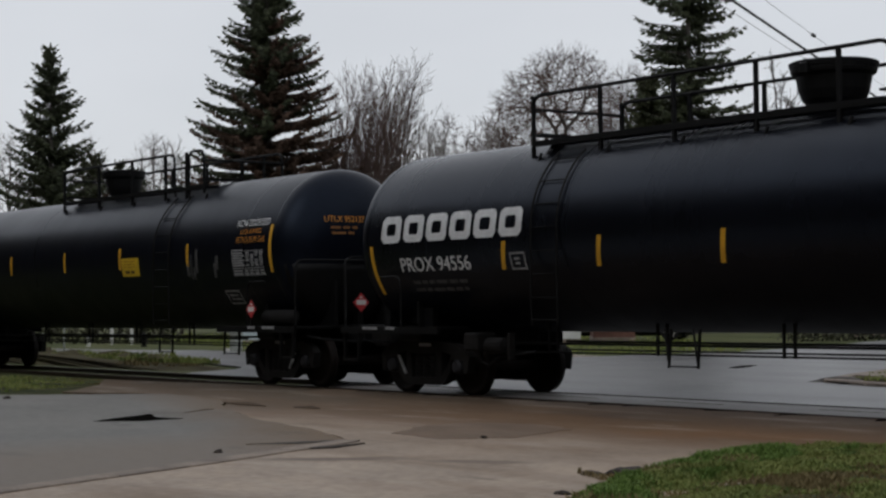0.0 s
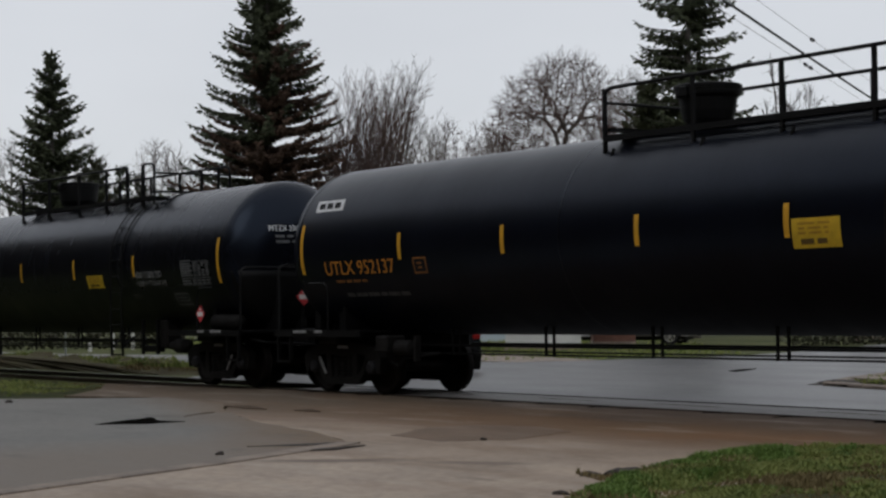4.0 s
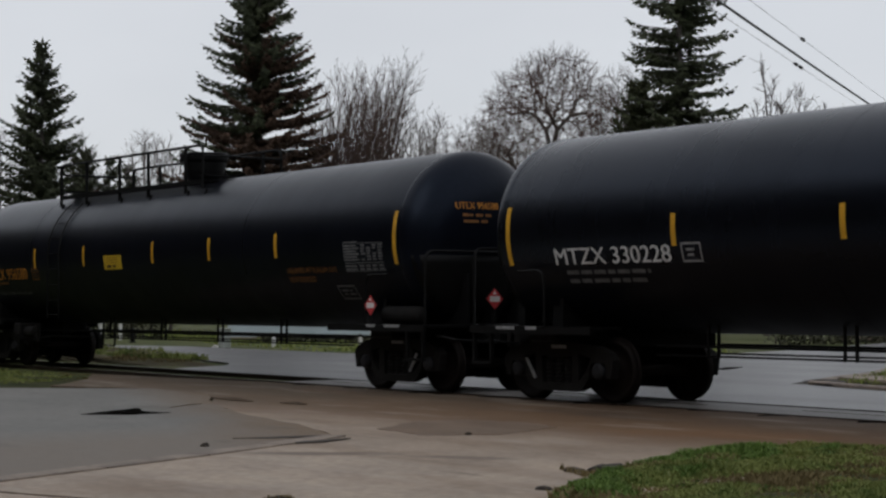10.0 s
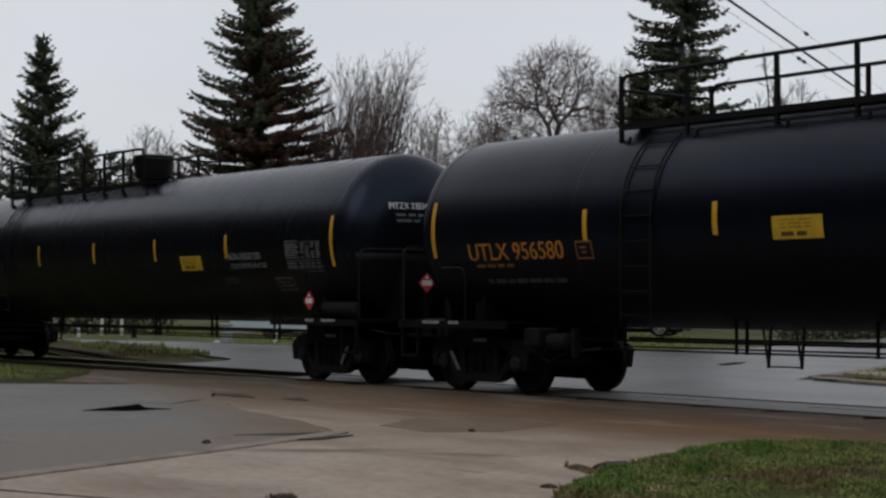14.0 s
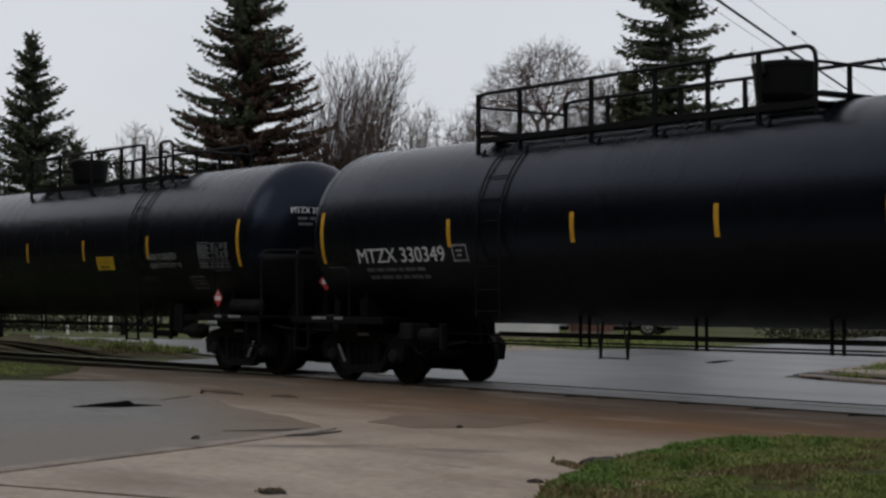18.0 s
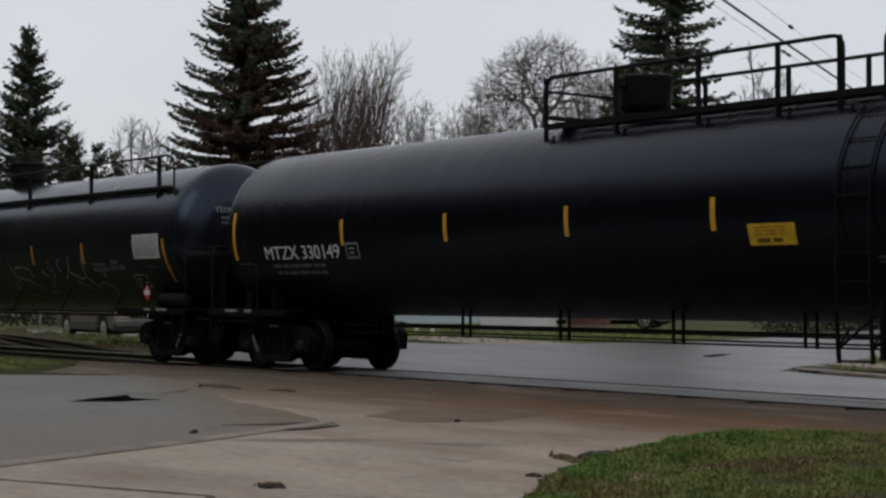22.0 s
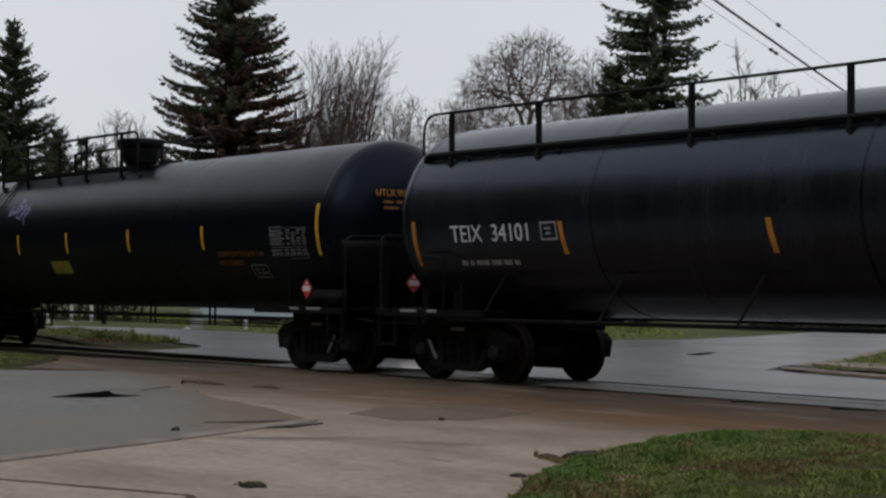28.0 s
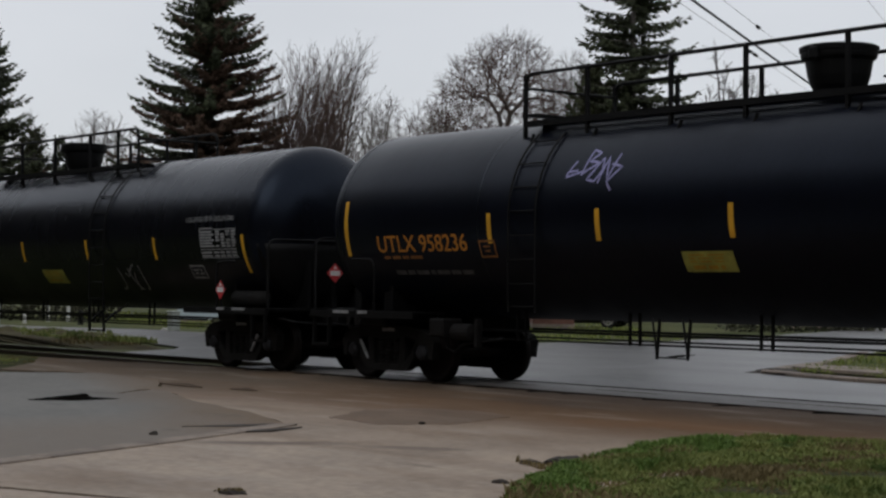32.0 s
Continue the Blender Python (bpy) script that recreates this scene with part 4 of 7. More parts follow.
SHEETS = [
    # the leading car, with the owner's big white mark drawn as plain blocks
    dict(x7=-0.3, x1=-17.72, label="long black tank car with big white block mark", stripes=[(-17.72, 1.62, 2.4, 0.0), (-14.3, 1.95, 2.37, 0.1), (-12.18, 1.95, 2.38, 0.1), (-9.8, 1.93, 2.37, 0.1), (-6.6, 1.93, 2.37, 0.1), (-3.6, 1.93, 2.37, 0.1), (-0.3, 1.62, 2.4, 0.0)],
         number=("PROX 94556", -16.96, -15.14, 1.97, 2.19, M_WHITE), prints=[(-16.8, -15.28, 1.62, 1.86, M_FAINT, 2)], boxes=[(-14.15, -13.8, 1.94, 2.2, M_GREY)],
         platform=(-14.2, -7.5), posts=(-14.2, -12.7, -11.2, -9.68, -8.3, -7.5), dome=-9.15, dome_kind="flared", ladder=(-13.58, -13.0), rings=(-12.9, -7.0), truck_b=-16.85, legs=False, blocks=True),
    utlx(-20.95, -38.2, (-35.25, -32.58, -29.65, -26.95, -24.04), "952137", -30.88, (-26.87, -26.1, 2.1, 2.47, M_PLAC_Y), dome=-29.7, ladder=(-25.4, -24.75), gap=(-25.6, -25.0),
         posts=(-30.88, -29.1, -27.5, -26.0, -25.1, -24.4), platform=(-30.88, -24.38), words=[("NON-ODORIZED", -22.22, -21.07, 2.92, 3.05, M_WHITE), ("LIQUEFIED", -22.05, -21.3, 2.77, 2.87, M_GOLD), ("PETROLEUM GAS", -22.16, -21.15, 2.62, 2.73, M_GOLD)],
         table=(-22.32, -21.2, 2.02, 2.5, M_GREY), number=("UTLX 952137", -37.5, -35.45, 2.03, 2.26, M_GOLD), extra_sign=(-38.0, -37.15, 3.14, 3.34), boxes=[(-34.9, -34.55, 2.0, 2.26, M_RUSTTXT), (-22.9, -22.38, 1.5, 1.76, M_GREY)], smears=(-24.2, -22.7), truck_f=-21.4, legs=False, steps=(-25.05, -22.45)),
    mtzx(-41.2, -59.5, (-56.06, -53.21, -50.41, -47.57, -44.72), "330228", -51.6, False, truck_f=-42.0, truck_b=-58.87),
    utlx(-62.4, -79.86, (-76.33, -73.83, -70.7, -68.43, -66.04), "956580", -76.18, (-72.86, -72.05, 2.15, 2.44, M_PLAC_Y), truck_f=-62.97, legs=False),
    mtzx(-82.76, -100.95, (-97.44, -94.6, -91.83, -89.1, -86.3), "330349", -97.42, True, truck_b=-100.34, plac=(-88.09, -87.27, 1.98, 2.25, M_PLAC_Y)),
    mtzx(-103.75, -122.0, (-118.52, -115.7, -112.9, -110.08, -107.23), "330149", -113.98, False, truck_f=-104.45, truck_b=-121.31),
    dict(x7=-124.65, x1=-143.55, label="weathered black tank car with side walkways and grey graffiti", skin=M_TANK_WET, tape=M_ORANGE, belly=False,
         stripes=[(-143.5, 1.76, 2.44, 0.0), (-140.1, 1.9, 2.36, -0.05), (-136.3, 1.87, 2.3, -0.05), (-133.4, 2.0, 2.45, 0.0), (-130.77, 2.0, 2.43, 0.0), (-128.28, 2.0, 2.43, 0.0), (-124.68, 1.6, 2.45, -0.1)],
         number=("TEIX  34101", -142.6, -140.83, 2.1, 2.35, M_WHITE), prints=[(-142.5, -141.1, 1.72, 1.87, M_GREY, 1), (-133.1, -132.5, 2.02, 2.26, M_FAINT, 3), (-134.3, -134.0, 2.4, 2.56, M_GREY, 2)],
         words=[("LIQUEFIED", -127.9, -127.32, 1.93, 2.01, M_GREY), ("PETROLEUM", -127.9, -127.22, 1.83, 1.91, M_GREY), ("GAS", -127.66, -127.44, 1.73, 1.81, M_GREY), ("NON", -127.05, -126.78, 1.97, 2.06, M_GREY), ("ODORIZED", -127.14, -126.5, 1.86, 1.95, M_GREY)],
         sheet=(-125.99, -124.9, 2.07, 2.55), boxes=[(-140.55, -140.2, 2.1, 2.36, M_GREY), (-126.3, -125.75, 1.5, 1.76, M_GREY)], dome=-134.25, dome_kind="wide", walk=(-143.6, -124.75), graffiti=(-132.3, -127.4, 1.25, 2.22, 19, 7, M_GRAFG), end_mark=("TEIX 34101", M_GREY),
         rings=(-139.5, -134.9, -130.0), truck_f=-125.3),
    utlx(-146.18, -163.76, (-160.19, -157.95, -155.58, -152.85, -149.97), "958236", -160.05, (-156.5, -155.63, 1.68, 1.94, M_PLAC_OLD), stripes=even(-146.18, -163.7, 5, 2.1, 2.53, 1.95, 2.82, (-160.19, -157.95, -155.58, -152.85, -149.97)), graffiti=(-158.65, -157.6, 2.75, 3.36, 6, 3, M_GRAFF), truck_f=-146.85, hz=-146.4, legs=False, ladder=(-159.72, -159.15), boxes=[(-160.46, -160.1, 1.9, 2.15, M_RUSTTXT), (-148.5, -147.97, 1.58, 1.82, M_MID)]),
    dict(x7=-166.82, x1=-184.2, label="long black tank car with white lettering and grey graffiti", stripes=even(-166.82, -184.2, 5, 1.95, 2.36, 1.7, 2.36, (-180.6, -178.1, -175.54, -172.65, -169.92)), words=[("LIQUEFIED PETROLEUM GAS", -168.72, -167.1, 2.6, 2.7, M_GREY)], table=(-168.24, -167.03, 1.96, 2.5, M_GREY),
         boxes=[(-168.82, -168.32, 1.6, 1.84, M_GREY)], platform=(-178.3, -171.56), posts=(-178.3, -176.8, -175.2, -173.6, -172.4, -171.56), dome=-175.63, dome_kind="flared", ladder=(-172.4, -171.8), plac=(-174.93, -173.96, 1.5, 1.78, M_PLAC_OLD),
         graffiti=(-171.68, -170.66, 1.4, 1.85, 5, 11, M_GRAFG), number=None, rings=(-177, -170)),
]
for sp, dome_radius in zip(SHEETS, (0.56, 0.47, 0.47, 0.5, 0.43, 0.42, 0.44, 0.48, 0.485)):
    sp["dome_r"] = dome_radius
CARS = []
for sp in SHEETS:
    car, cx, sets = build_car(sp)
    if sp.get("blocks"):
        # six broad white rings, slanted a little, where the owner's mark is painted
        for k in range(6):
            bm = bmesh.new()
            a, w, t = -17.43 + k * 0.613 - cx, 0.53, 0.15
            z0, z1, lean = 2.44, 2.87, 0.05
            edge = [(0.07, 0.0), (0.46, 0.0), (0.53, 0.07), (0.53, 0.36), (0.46, 0.43), (0.07, 0.43), (0.0, 0.36), (0.0, 0.07)]
            hole = [(0.17, 0.12), (0.36, 0.12), (0.39, 0.15), (0.39, 0.28), (0.36, 0.31), (0.17, 0.31), (0.14, 0.28), (0.14, 0.15)]
            on = lambda u, v: (a + u + lean * v, skin(z0 + v, 0.006), z0 + v)
            ro, ri = [[bm.verts.new(on(*p)) for p in loop] for loop in (edge, hole)]
            for i in range(8):
                bm.faces.new((ro[i], ro[(i + 1) % 8], ri[(i + 1) % 8], ri[i]))
            bmesh.ops.subdivide_edges(bm, edges=[q for q in bm.edges if abs(q.verts[0].co.z - q.verts[1].co.z) > 0.1], cuts=2)
            for v in bm.verts:
                v.co.y = skin(v.co.z, 0.006)
            part("white_block_mark", bm, M_WHITE, car)
    if "extra_sign" in sp:
        x0, x1, z0, z1 = sp["extra_sign"]
        bm = bmesh.new()
        band(bm, x0 - cx, x1 - cx, z0, z1, 0.005, -0.08)
        sg = part("white_sign", bm, M_WHITE, car, "small white sign with black mark")
        bm = bmesh.new()
        for k in range(3):
            band(bm, x0 - cx + 0.1 + 0.24 * k, x0 - cx + 0.28 + 0.24 * k, z0 + 0.05, z1 - 0.05, 0.011, -0.04)
        part("sign_mark", bm, M_FRAME, sg)
    if "smears" in sp:
        rnd = random.Random(4)
        for k in range(6):
            x = rnd.uniform(*sp["smears"]) - cx
            bm = bmesh.new()
            z = rnd.uniform(1.95, 2.2)
            band(bm, x, x + rnd.uniform(0.03, 0.12), z, z + rnd.uniform(0.2, 0.5), 0.005, 0.03)
            part("paint_smear", bm, M_FAINT, car)
    if "sheet" in sp:
        x0, x1, z0, z1 = sp["sheet"]
        bm = bmesh.new()
        band(bm, x0 - cx, x1 - cx, z0, z1, 0.006)
        sh = part("white_data_panel", bm, M_SHEET, car, "white data panel with grey print")
        bars(sh, cx, x0 + 0.06, x1 - 0.05, z0 + 0.04, z1 - 0.04, M_GREY, 7, "panel_print", 8, onto=lambda x, z: (x, skin(z, 0.01), z))
    if "graffiti" in sp:
        x0, x1, z0, z1, n, seed, mt = sp["graffiti"]
        if mt is M_GRAFF:
            # one quick violet tag: a row of linked strokes in a unit square
            for stroke in (((0.13, 0.75), (0.02, 0.5), (0.2, 0.52)), ((0.02, 0.5), (0.0, 0.38), (0.3, 0.5)), ((0.28, 0.4), (0.36, 0.98), (0.52, 0.9), (0.36, 0.72), (0.56, 0.68), (0.3, 0.45)), ((0.62, 0.78), (0.5, 0.5), (0.4, 0.3), (0.55, 0.25), (0.66, 0.5), (0.62, 0.78)), ((0.62, 0.2), (0.72, 0.8), (0.78, 0.25), (0.9, 0.85)), ((0.8, 0.62), (1.0, 0.55), (0.78, 0.22), (0.88, 0.02))):
                bm = ribbon(bmesh.new(), [(x0 - cx + u * (x1 - x0), z0 + v * (z1 - z0)) for u, v in stroke], 0.017)
                part("graffiti_stroke", bm, mt, car)
            n = 0
        elif n > 10:
            # pale broken strokes of a large old tag, in a unit square
            for stroke in (((0.03, 0.86), (0.06, 0.6), (0.09, 0.33)), ((0.02, 0.39), (0.02, 0.28), (0.09, 0.11), (0.2, 0.08)), ((0.09, 0.72), (0.16, 0.75), (0.25, 0.67), (0.25, 0.5)), ((0.37, 0.64), (0.42, 0.5)), ((0.455, 0.89), (0.49, 0.55), (0.41, 0.3), (0.4, 0.17), (0.33, 0.17)),
                           ((0.57, 0.89), (0.545, 0.78), (0.56, 0.6)), ((0.67, 0.94), (0.66, 0.72), (0.6, 0.47)), ((0.65, 0.6), (0.75, 0.45), (0.79, 0.5), (0.8, 0.94)), ((0.59, 0.36), (0.63, 0.17), (0.71, 0.06)), ((0.69, 0.42), (0.79, 0.22), (0.82, 0.0)), ((0.88, 0.33), (0.95, 0.39), (1.0, 0.19), (0.95, 0.06), (0.9, 0.17)), ((0.79, 0.5), (0.87, 0.25), (0.93, 0.1)), ((0.1, 0.5), (0.2, 0.42), (0.3, 0.2))):
                bm = ribbon(bmesh.new(), [(x0 - cx + u * (x1 - x0), z0 + v * (z1 - z0)) for u, v in stroke], 0.019, 0.4)
                part("graffiti_stroke", bm, mt, car)
            n = 0
        rnd = random.Random(seed)
        for k in range(n):
            px = x0 + (x1 - x0) * (k + rnd.uniform(0.1, 0.6)) / n - cx
            pts = []
            a, z = rnd.uniform(-2.6, 0.2), rnd.uniform(z0 + 0.1, z1)
            step = (z1 - z0) / 9
            for j in range(rnd.randint(7, 13)):
                pts.append((px, skin(min(max(z, z0), z1), 0.004), min(max(z, z0), z1)))
                px += math.cos(a) * step * 1.1
                z += math.sin(a) * step * 1.6
                a += rnd.uniform(-0.25, 0.75) * (1 if k % 2 else -1)
            bm = ribbon(bmesh.new(), [(x, z) for x, y, z in pts], 0.016)
            part("graffiti_stroke", bm, mt, car)
    if "walk" in sp:
        a, b = sp["walk"][0] - cx, sp["walk"][1] - cx
        for s in (-1, 1):
            y = 1.2 * s
            bm = bmesh.new()
            pipe(bm, [(a - 0.05, y * 0.8, 3.05)] + corner((a - 0.05, y * 0.8, 3.05), (a, y, 3.47), (b, y, 3.47)) + corner((a, y, 3.47), (b, y, 3.47), (b + 0.25, y, 3.1)) + [(b + 0.25, y, 3.1)], 0.045, 8)
            part("walkway_pipe", bm, M_FRAME, car)
            bm = bmesh.new()
            pipe(bm, [(a, y, 3.47)] + corner((a, y, 3.47), (a, y, 4.1), (b, y, 4.1), rad=0.3) + corner((a, y, 4.1), (b, y, 4.1), (b, y, 3.47), rad=0.3) + [(b, y, 3.47)], 0.022, 6)
            part("handrail", bm, M_FRAME, car)
            bm = bmesh.new()
            box(bm, a, b, y * 0.86 - 0.12, y * 0.86 + 0.12, 3.4, 3.43)
            part("walkway", bm, M_FRAME, car)
            for x in (-142.9, -140.88, -137.86, -135.27, -134.01, -131.46, -128.37, -125.36):
                x -= cx
                bm = bmesh.new()
                box(bm, x - 0.035, x + 0.035, y - 0.03, y + 0.03, 3.42, 4.1)
                pipe(bm, [(x, y, 3.47), (x, y * 1.03, 3.3), (x + 0.06, y * 1.01, 3.22), (x + 0.16, y * 0.98, 3.3)], 0.04, 6)
                pipe(bm, [(x + 0.35, y, 3.45), (x + 0.42, y, 3.36), (x + 0.4, y * 0.96, 3.25)], 0.03, 6)
                part("railing_post", bm, M_FRAME, car)
            bm = bmesh.new()
            rod(bm, (a + 1.0, s * 1.5, 0.95), (b - 0.6, s * 1.5, 0.95), 0.03, 6)
            part("side_rail", bm, M_FRAME, car)
            for k in range(7):
                x = a + 1.8 + 2.5 * k
                bm = bmesh.new()
                rod(bm, (x, s * 1.5, 0.95), (x + 0.25, s * 1.25, 1.6), 0.02, 6)
                part("rail_brace", bm, M_FRAME, car)
    CARS.append((car, cx, sets))


# ---- the ground, the crossing and the roads ----
M_FIELD = material("spring_lawn", (0.06, 0.085, 0.024), 0.9, vary=0.35, scale=0.25, colour2=(0.11, 0.11, 0.045), bump=0.5, bump_scale=12, spec=0.15)
M_TURF = material("muddy_turf", (0.034, 0.052, 0.014), 0.9, vary=0.4, scale=1.2, colour2=(0.075, 0.07, 0.028), bump=0.8, bump_scale=25, spec=0.15)
M_BLADE = material("green_grass_blades", (0.085, 0.175, 0.026), 0.65, vary=0.4, scale=1.4, colour2=(0.25, 0.28, 0.085), spec=0.25, per_island=0.3)
stains(M_BLADE, (0.19, 0.17, 0.06), 1.9, 0.54, 0.66, 0.55)
stains(M_BLADE, (0.03, 0.085, 0.013), 2.1, 0.52, 0.64, 0.7)
M_STRAW = material("dry_grass_blades", (0.16, 0.125, 0.06), 0.8, vary=0.4, scale=2, spec=0.2, per_island=0.25)
M_ASPHALT = material("grey_asphalt", (0.185, 0.178, 0.163), 0.7, vary=0.2, scale=0.5, bump=0.35, bump_scale=90, spec=0.25, rough_vary=0.1)
dirty(M_ASPHALT, (0.2, 0.16, 0.125), 0, -18.6, -16.2, 0.5, 0.5, 0.7)
dirty(M_ASPHALT, (0.17, 0.116, 0.072), (0.38, 0.925, 0.0), -14.3, -12.8, 0.3, 0.9, 0.95)
M_WET = material("wet_asphalt", (0.074, 0.071, 0.069), 0.36, vary=0.2, scale=0.35, bump=0.12, bump_scale=60, spec=0.5, rough_vary=0.14, stretch=(0.5, 1.6, 1))
M_PAVE = material("weathered_tan_concrete", (0.36, 0.285, 0.22), 0.68, vary=0.3, scale=0.75, bump=0.3, bump_scale=45, spec=0.35, rough_vary=0.1)
dirty(M_PAVE, (0.165, 0.1, 0.054), 1, -8.5, -4.5, 1.1, 0.55, 0.7)
dirty(M_PAVE, (0.135, 0.07, 0.028), 1, -5.6, -4.2, 0.45, 0.4, 0.95)
dirty(M_PAVE, (0.075, 0.046, 0.027), 1, -3.6, -1.6, 0.5, 0.6, 0.85)
dirty(M_PAVE, (0.105, 0.08, 0.055), (-1.0, 0.25, 0.0), 17.5, 23.0, 0.8, 0.6, 0.75)
stains(M_PAVE, (0.16, 0.098, 0.056), 0.55, 0.5, 0.68, 0.55, (0.6, 1.7, 1), 0.75)
stains(M_PAVE, (0.42, 0.36, 0.3), 0.8, 0.54, 0.72, 0.5, (0.5, 2.2, 1), 0.6)
stains(M_PAVE, (0.08, 0.055, 0.04), 14, 0.66, 0.72, 0.7)
stains(M_PAVE, (0.12, 0.085, 0.06), 45, 0.6, 0.7, 0.6)
stains(M_PAVE, (0.1, 0.07, 0.05), 0.9, 0.6, 0.7, 0.6, (0.35, 2.6, 1), 0.62)
spill(M_PAVE, (0.08, 0.056, 0.04), (-14.6, -9.4), (-13.4, -7.8), 0.3, 0.7)
spill(M_PAVE, (0.1, 0.07, 0.05), (-13.4, -8.1), (-12.1, -7.3), 0.22, 0.6)
spill(M_PAVE, (0.17, 0.078, 0.026), (-15.0, -4.7), (-11.8, -3.1), 0.9, 0.65)
spill(M_PAVE, (0.07, 0.045, 0.03), (-18.6, -2.3), (-15.0, -2.5), 0.6, 0.6)
stains(M_ASPHALT, (0.2, 0.185, 0.165), 0.7, 0.52, 0.75, 0.45, (0.5, 2.0, 1), 0.6)
stains(M_ASPHALT, (0.05, 0.046, 0.042), 0.9, 0.6, 0.75, 0.5, (0.6, 1.8, 1), 0.5)
M_KERB = stains(material("worn_kerb_concrete", (0.27, 0.215, 0.17), 0.75, vary=0.3, scale=2, bump=0.4, bump_scale=30), (0.15, 0.12, 0.1), 1.6, 0.45, 0.6, 0.8)
M_JOINT = material("silted_joint", (0.1, 0.072, 0.05), 0.9, vary=0.4, scale=3, spec=0.1)
M_DAMP = stains(material("damp_clay_film", (0.135, 0.085, 0.05), 0.6, vary=0.25, scale=0.9, bump=0.2, bump_scale=45, spec=0.35), (0.2, 0.14, 0.095), 0.9, 0.48, 0.66, 0.8, (0.6, 1.7, 1), 0.75)
M_DIRT = material("brown_bare_dirt", (0.075, 0.055, 0.036), 0.95, vary=0.35, scale=1.0, colour2=(0.09, 0.085, 0.04), bump=0.8, bump_scale=20, spec=0.1)
M_STRIP = material("worn_crossing_asphalt", (0.25, 0.24, 0.232), 0.55, vary=0.25, scale=0.8, bump=0.2, bump_scale=60, spec=0.4, stretch=(0.4, 2.0, 1))
M_BALLAST = material("brown_ballast", (0.07, 0.055, 0.042), 0.9, vary=0.4, scale=3, bump=0.9, bump_scale=14, spec=0.2)
M_MUD = material("dark_wet_mud", (0.03, 0.021, 0.015), 0.8, vary=0.4, scale=6, bump=0.6, bump_scale=30)
# near-black laid flat in place of the depth of holes, gaps and cracks
M_GAP_BLACK = material("flat_gap_black", (0.006, 0.0055, 0.005), 1.0, vary=0.4, scale=5, spec=0.0)
M_RAIL = material("rusty_rail_steel", (0.05, 0.035, 0.028), 0.55, 0.4, vary=0.3, scale=5)
M_RAILTOP = material("polished_rail_head", (0.14, 0.135, 0.13), 0.42, 1.0, vary=0.2, scale=5)
M_TIE = material("dark_wooden_tie", (0.035, 0.028, 0.022), 0.85, vary=0.4, scale=5, bump=0.5, stretch=(4, 0.6, 4))
M_STONE = material("pale_stone", (0.4, 0.39, 0.37), 0.8, vary=0.2, scale=6, bump=0.3)


def ragged(pts, step=0.35, amp=0.06, seed=1):
    """A polygon's outline with small random steps along its edges."""
    rnd = random.Random(seed)
    out = []
    for i, p in enumerate(pts):
        q = pts[(i + 1) % len(pts)]
        d = math.dist(p, q)
        n = max(1, min(60, int(d / step)))
        for k in range(n):
            t = k / n
            a = amp if k else 0
            out.append((p[0] + (q[0] - p[0]) * t + rnd.uniform(-a, a), p[1] + (q[1] - p[1]) * t + rnd.uniform(-a, a)))
    return out


def sheet(name, pts, z, mat, label, category, thick=0.03, kind="structure"):
    bm = bmesh.new()
    outline(bm, pts, z - thick, z)
    bmesh.ops.triangulate(bm, faces=bm.faces[:])
    ob = part(name, bm, mat, None)
    return tagged(ob, label, category, kind=kind)


bm = bmesh.new()
bmesh.ops.create_grid(bm, x_segments=60, y_segments=60, size=1500, matrix=Matrix.Translation((-300, 500, -0.09)))
tagged(part("ground", bm, M_FIELD, None), "broad flat lawn of spring grass and bare soil", "ground", kind="structure")

# road on the near side, pavement in front of the track, wet road behind it
sheet("road_near", ragged([(-15.75, -7.25), (-17.6, -6.55), (-20.0, -6.0), (-22.4, -5.0), (-24.4, -3.9), (-26.6, -3.75), (-28.6, -5.85), (-31.5, -8.4), (-38, -15), (-30, -32), (-4, -32), (-9.6, -20), (-13.4, -12.3), (-14.6, -9.6)], 0.5, 0.05), -0.012, M_ASPHALT, "grey patched asphalt road with dark cracks", "road")
sheet("pavement", ragged([(-15.75, -7.25), (-14.6, -9.6), (-13.4, -12.3), (-9.6, -20), (-4, -32), (30, -32), (30, -0.82), (-27.5, -0.82), (-33.5, -1.6), (-31.0, -2.9), (-28.9, -4.6), (-26.6, -3.75), (-24.4, -3.9), (-22.4, -5.0), (-20.0, -6.0), (-17.6, -6.55)], 0.5, 0.05, 2), -0.02, M_PAVE, "tan concrete apron stained with brown mud", "pavement")
sheet("crossing_strip", [(30, -0.66), (30, 0.66), (-27.6, 0.66), (-27.6, -0.66)], -0.012, M_STRIP, "wet asphalt strip between the rails", "road")
sheet("road_far", ragged([(40, 0.8), (40, 4.3), (-8, 5.0), (-18.2, 5.55), (-20.9, 6.3), (-22.0, 8.3), (-22.8, 10.4), (-26.2, 16.0), (-33.2, 31), (-52, 75), (-70, 75), (-41.6, 34), (-37.0, 23.5), (-35.6, 19.2), (-36.2, 14.0), (-38.4, 11.6), (-44.5, 11.4), (-54, 12.0), (-57, 10.9), (-61, 10.3), (-80, 10.2), (-260, 10.6), (-260, 6.0), (-80, 6.0), (-52.3, 5.9), (-41.6, 5.3), (-37.6, 4.1), (-36.3, 3.2), (-35.4, 1.5), (-34.6, 0.8)], 0.6, 0.05, 3), -0.03, M_WET, "wet grey asphalt street behind the track", "road")

spill(M_WET, (0.03, 0.028, 0.026), (-24.2, 7.0), (-25.6, 7.8), 0.45, 0.55)

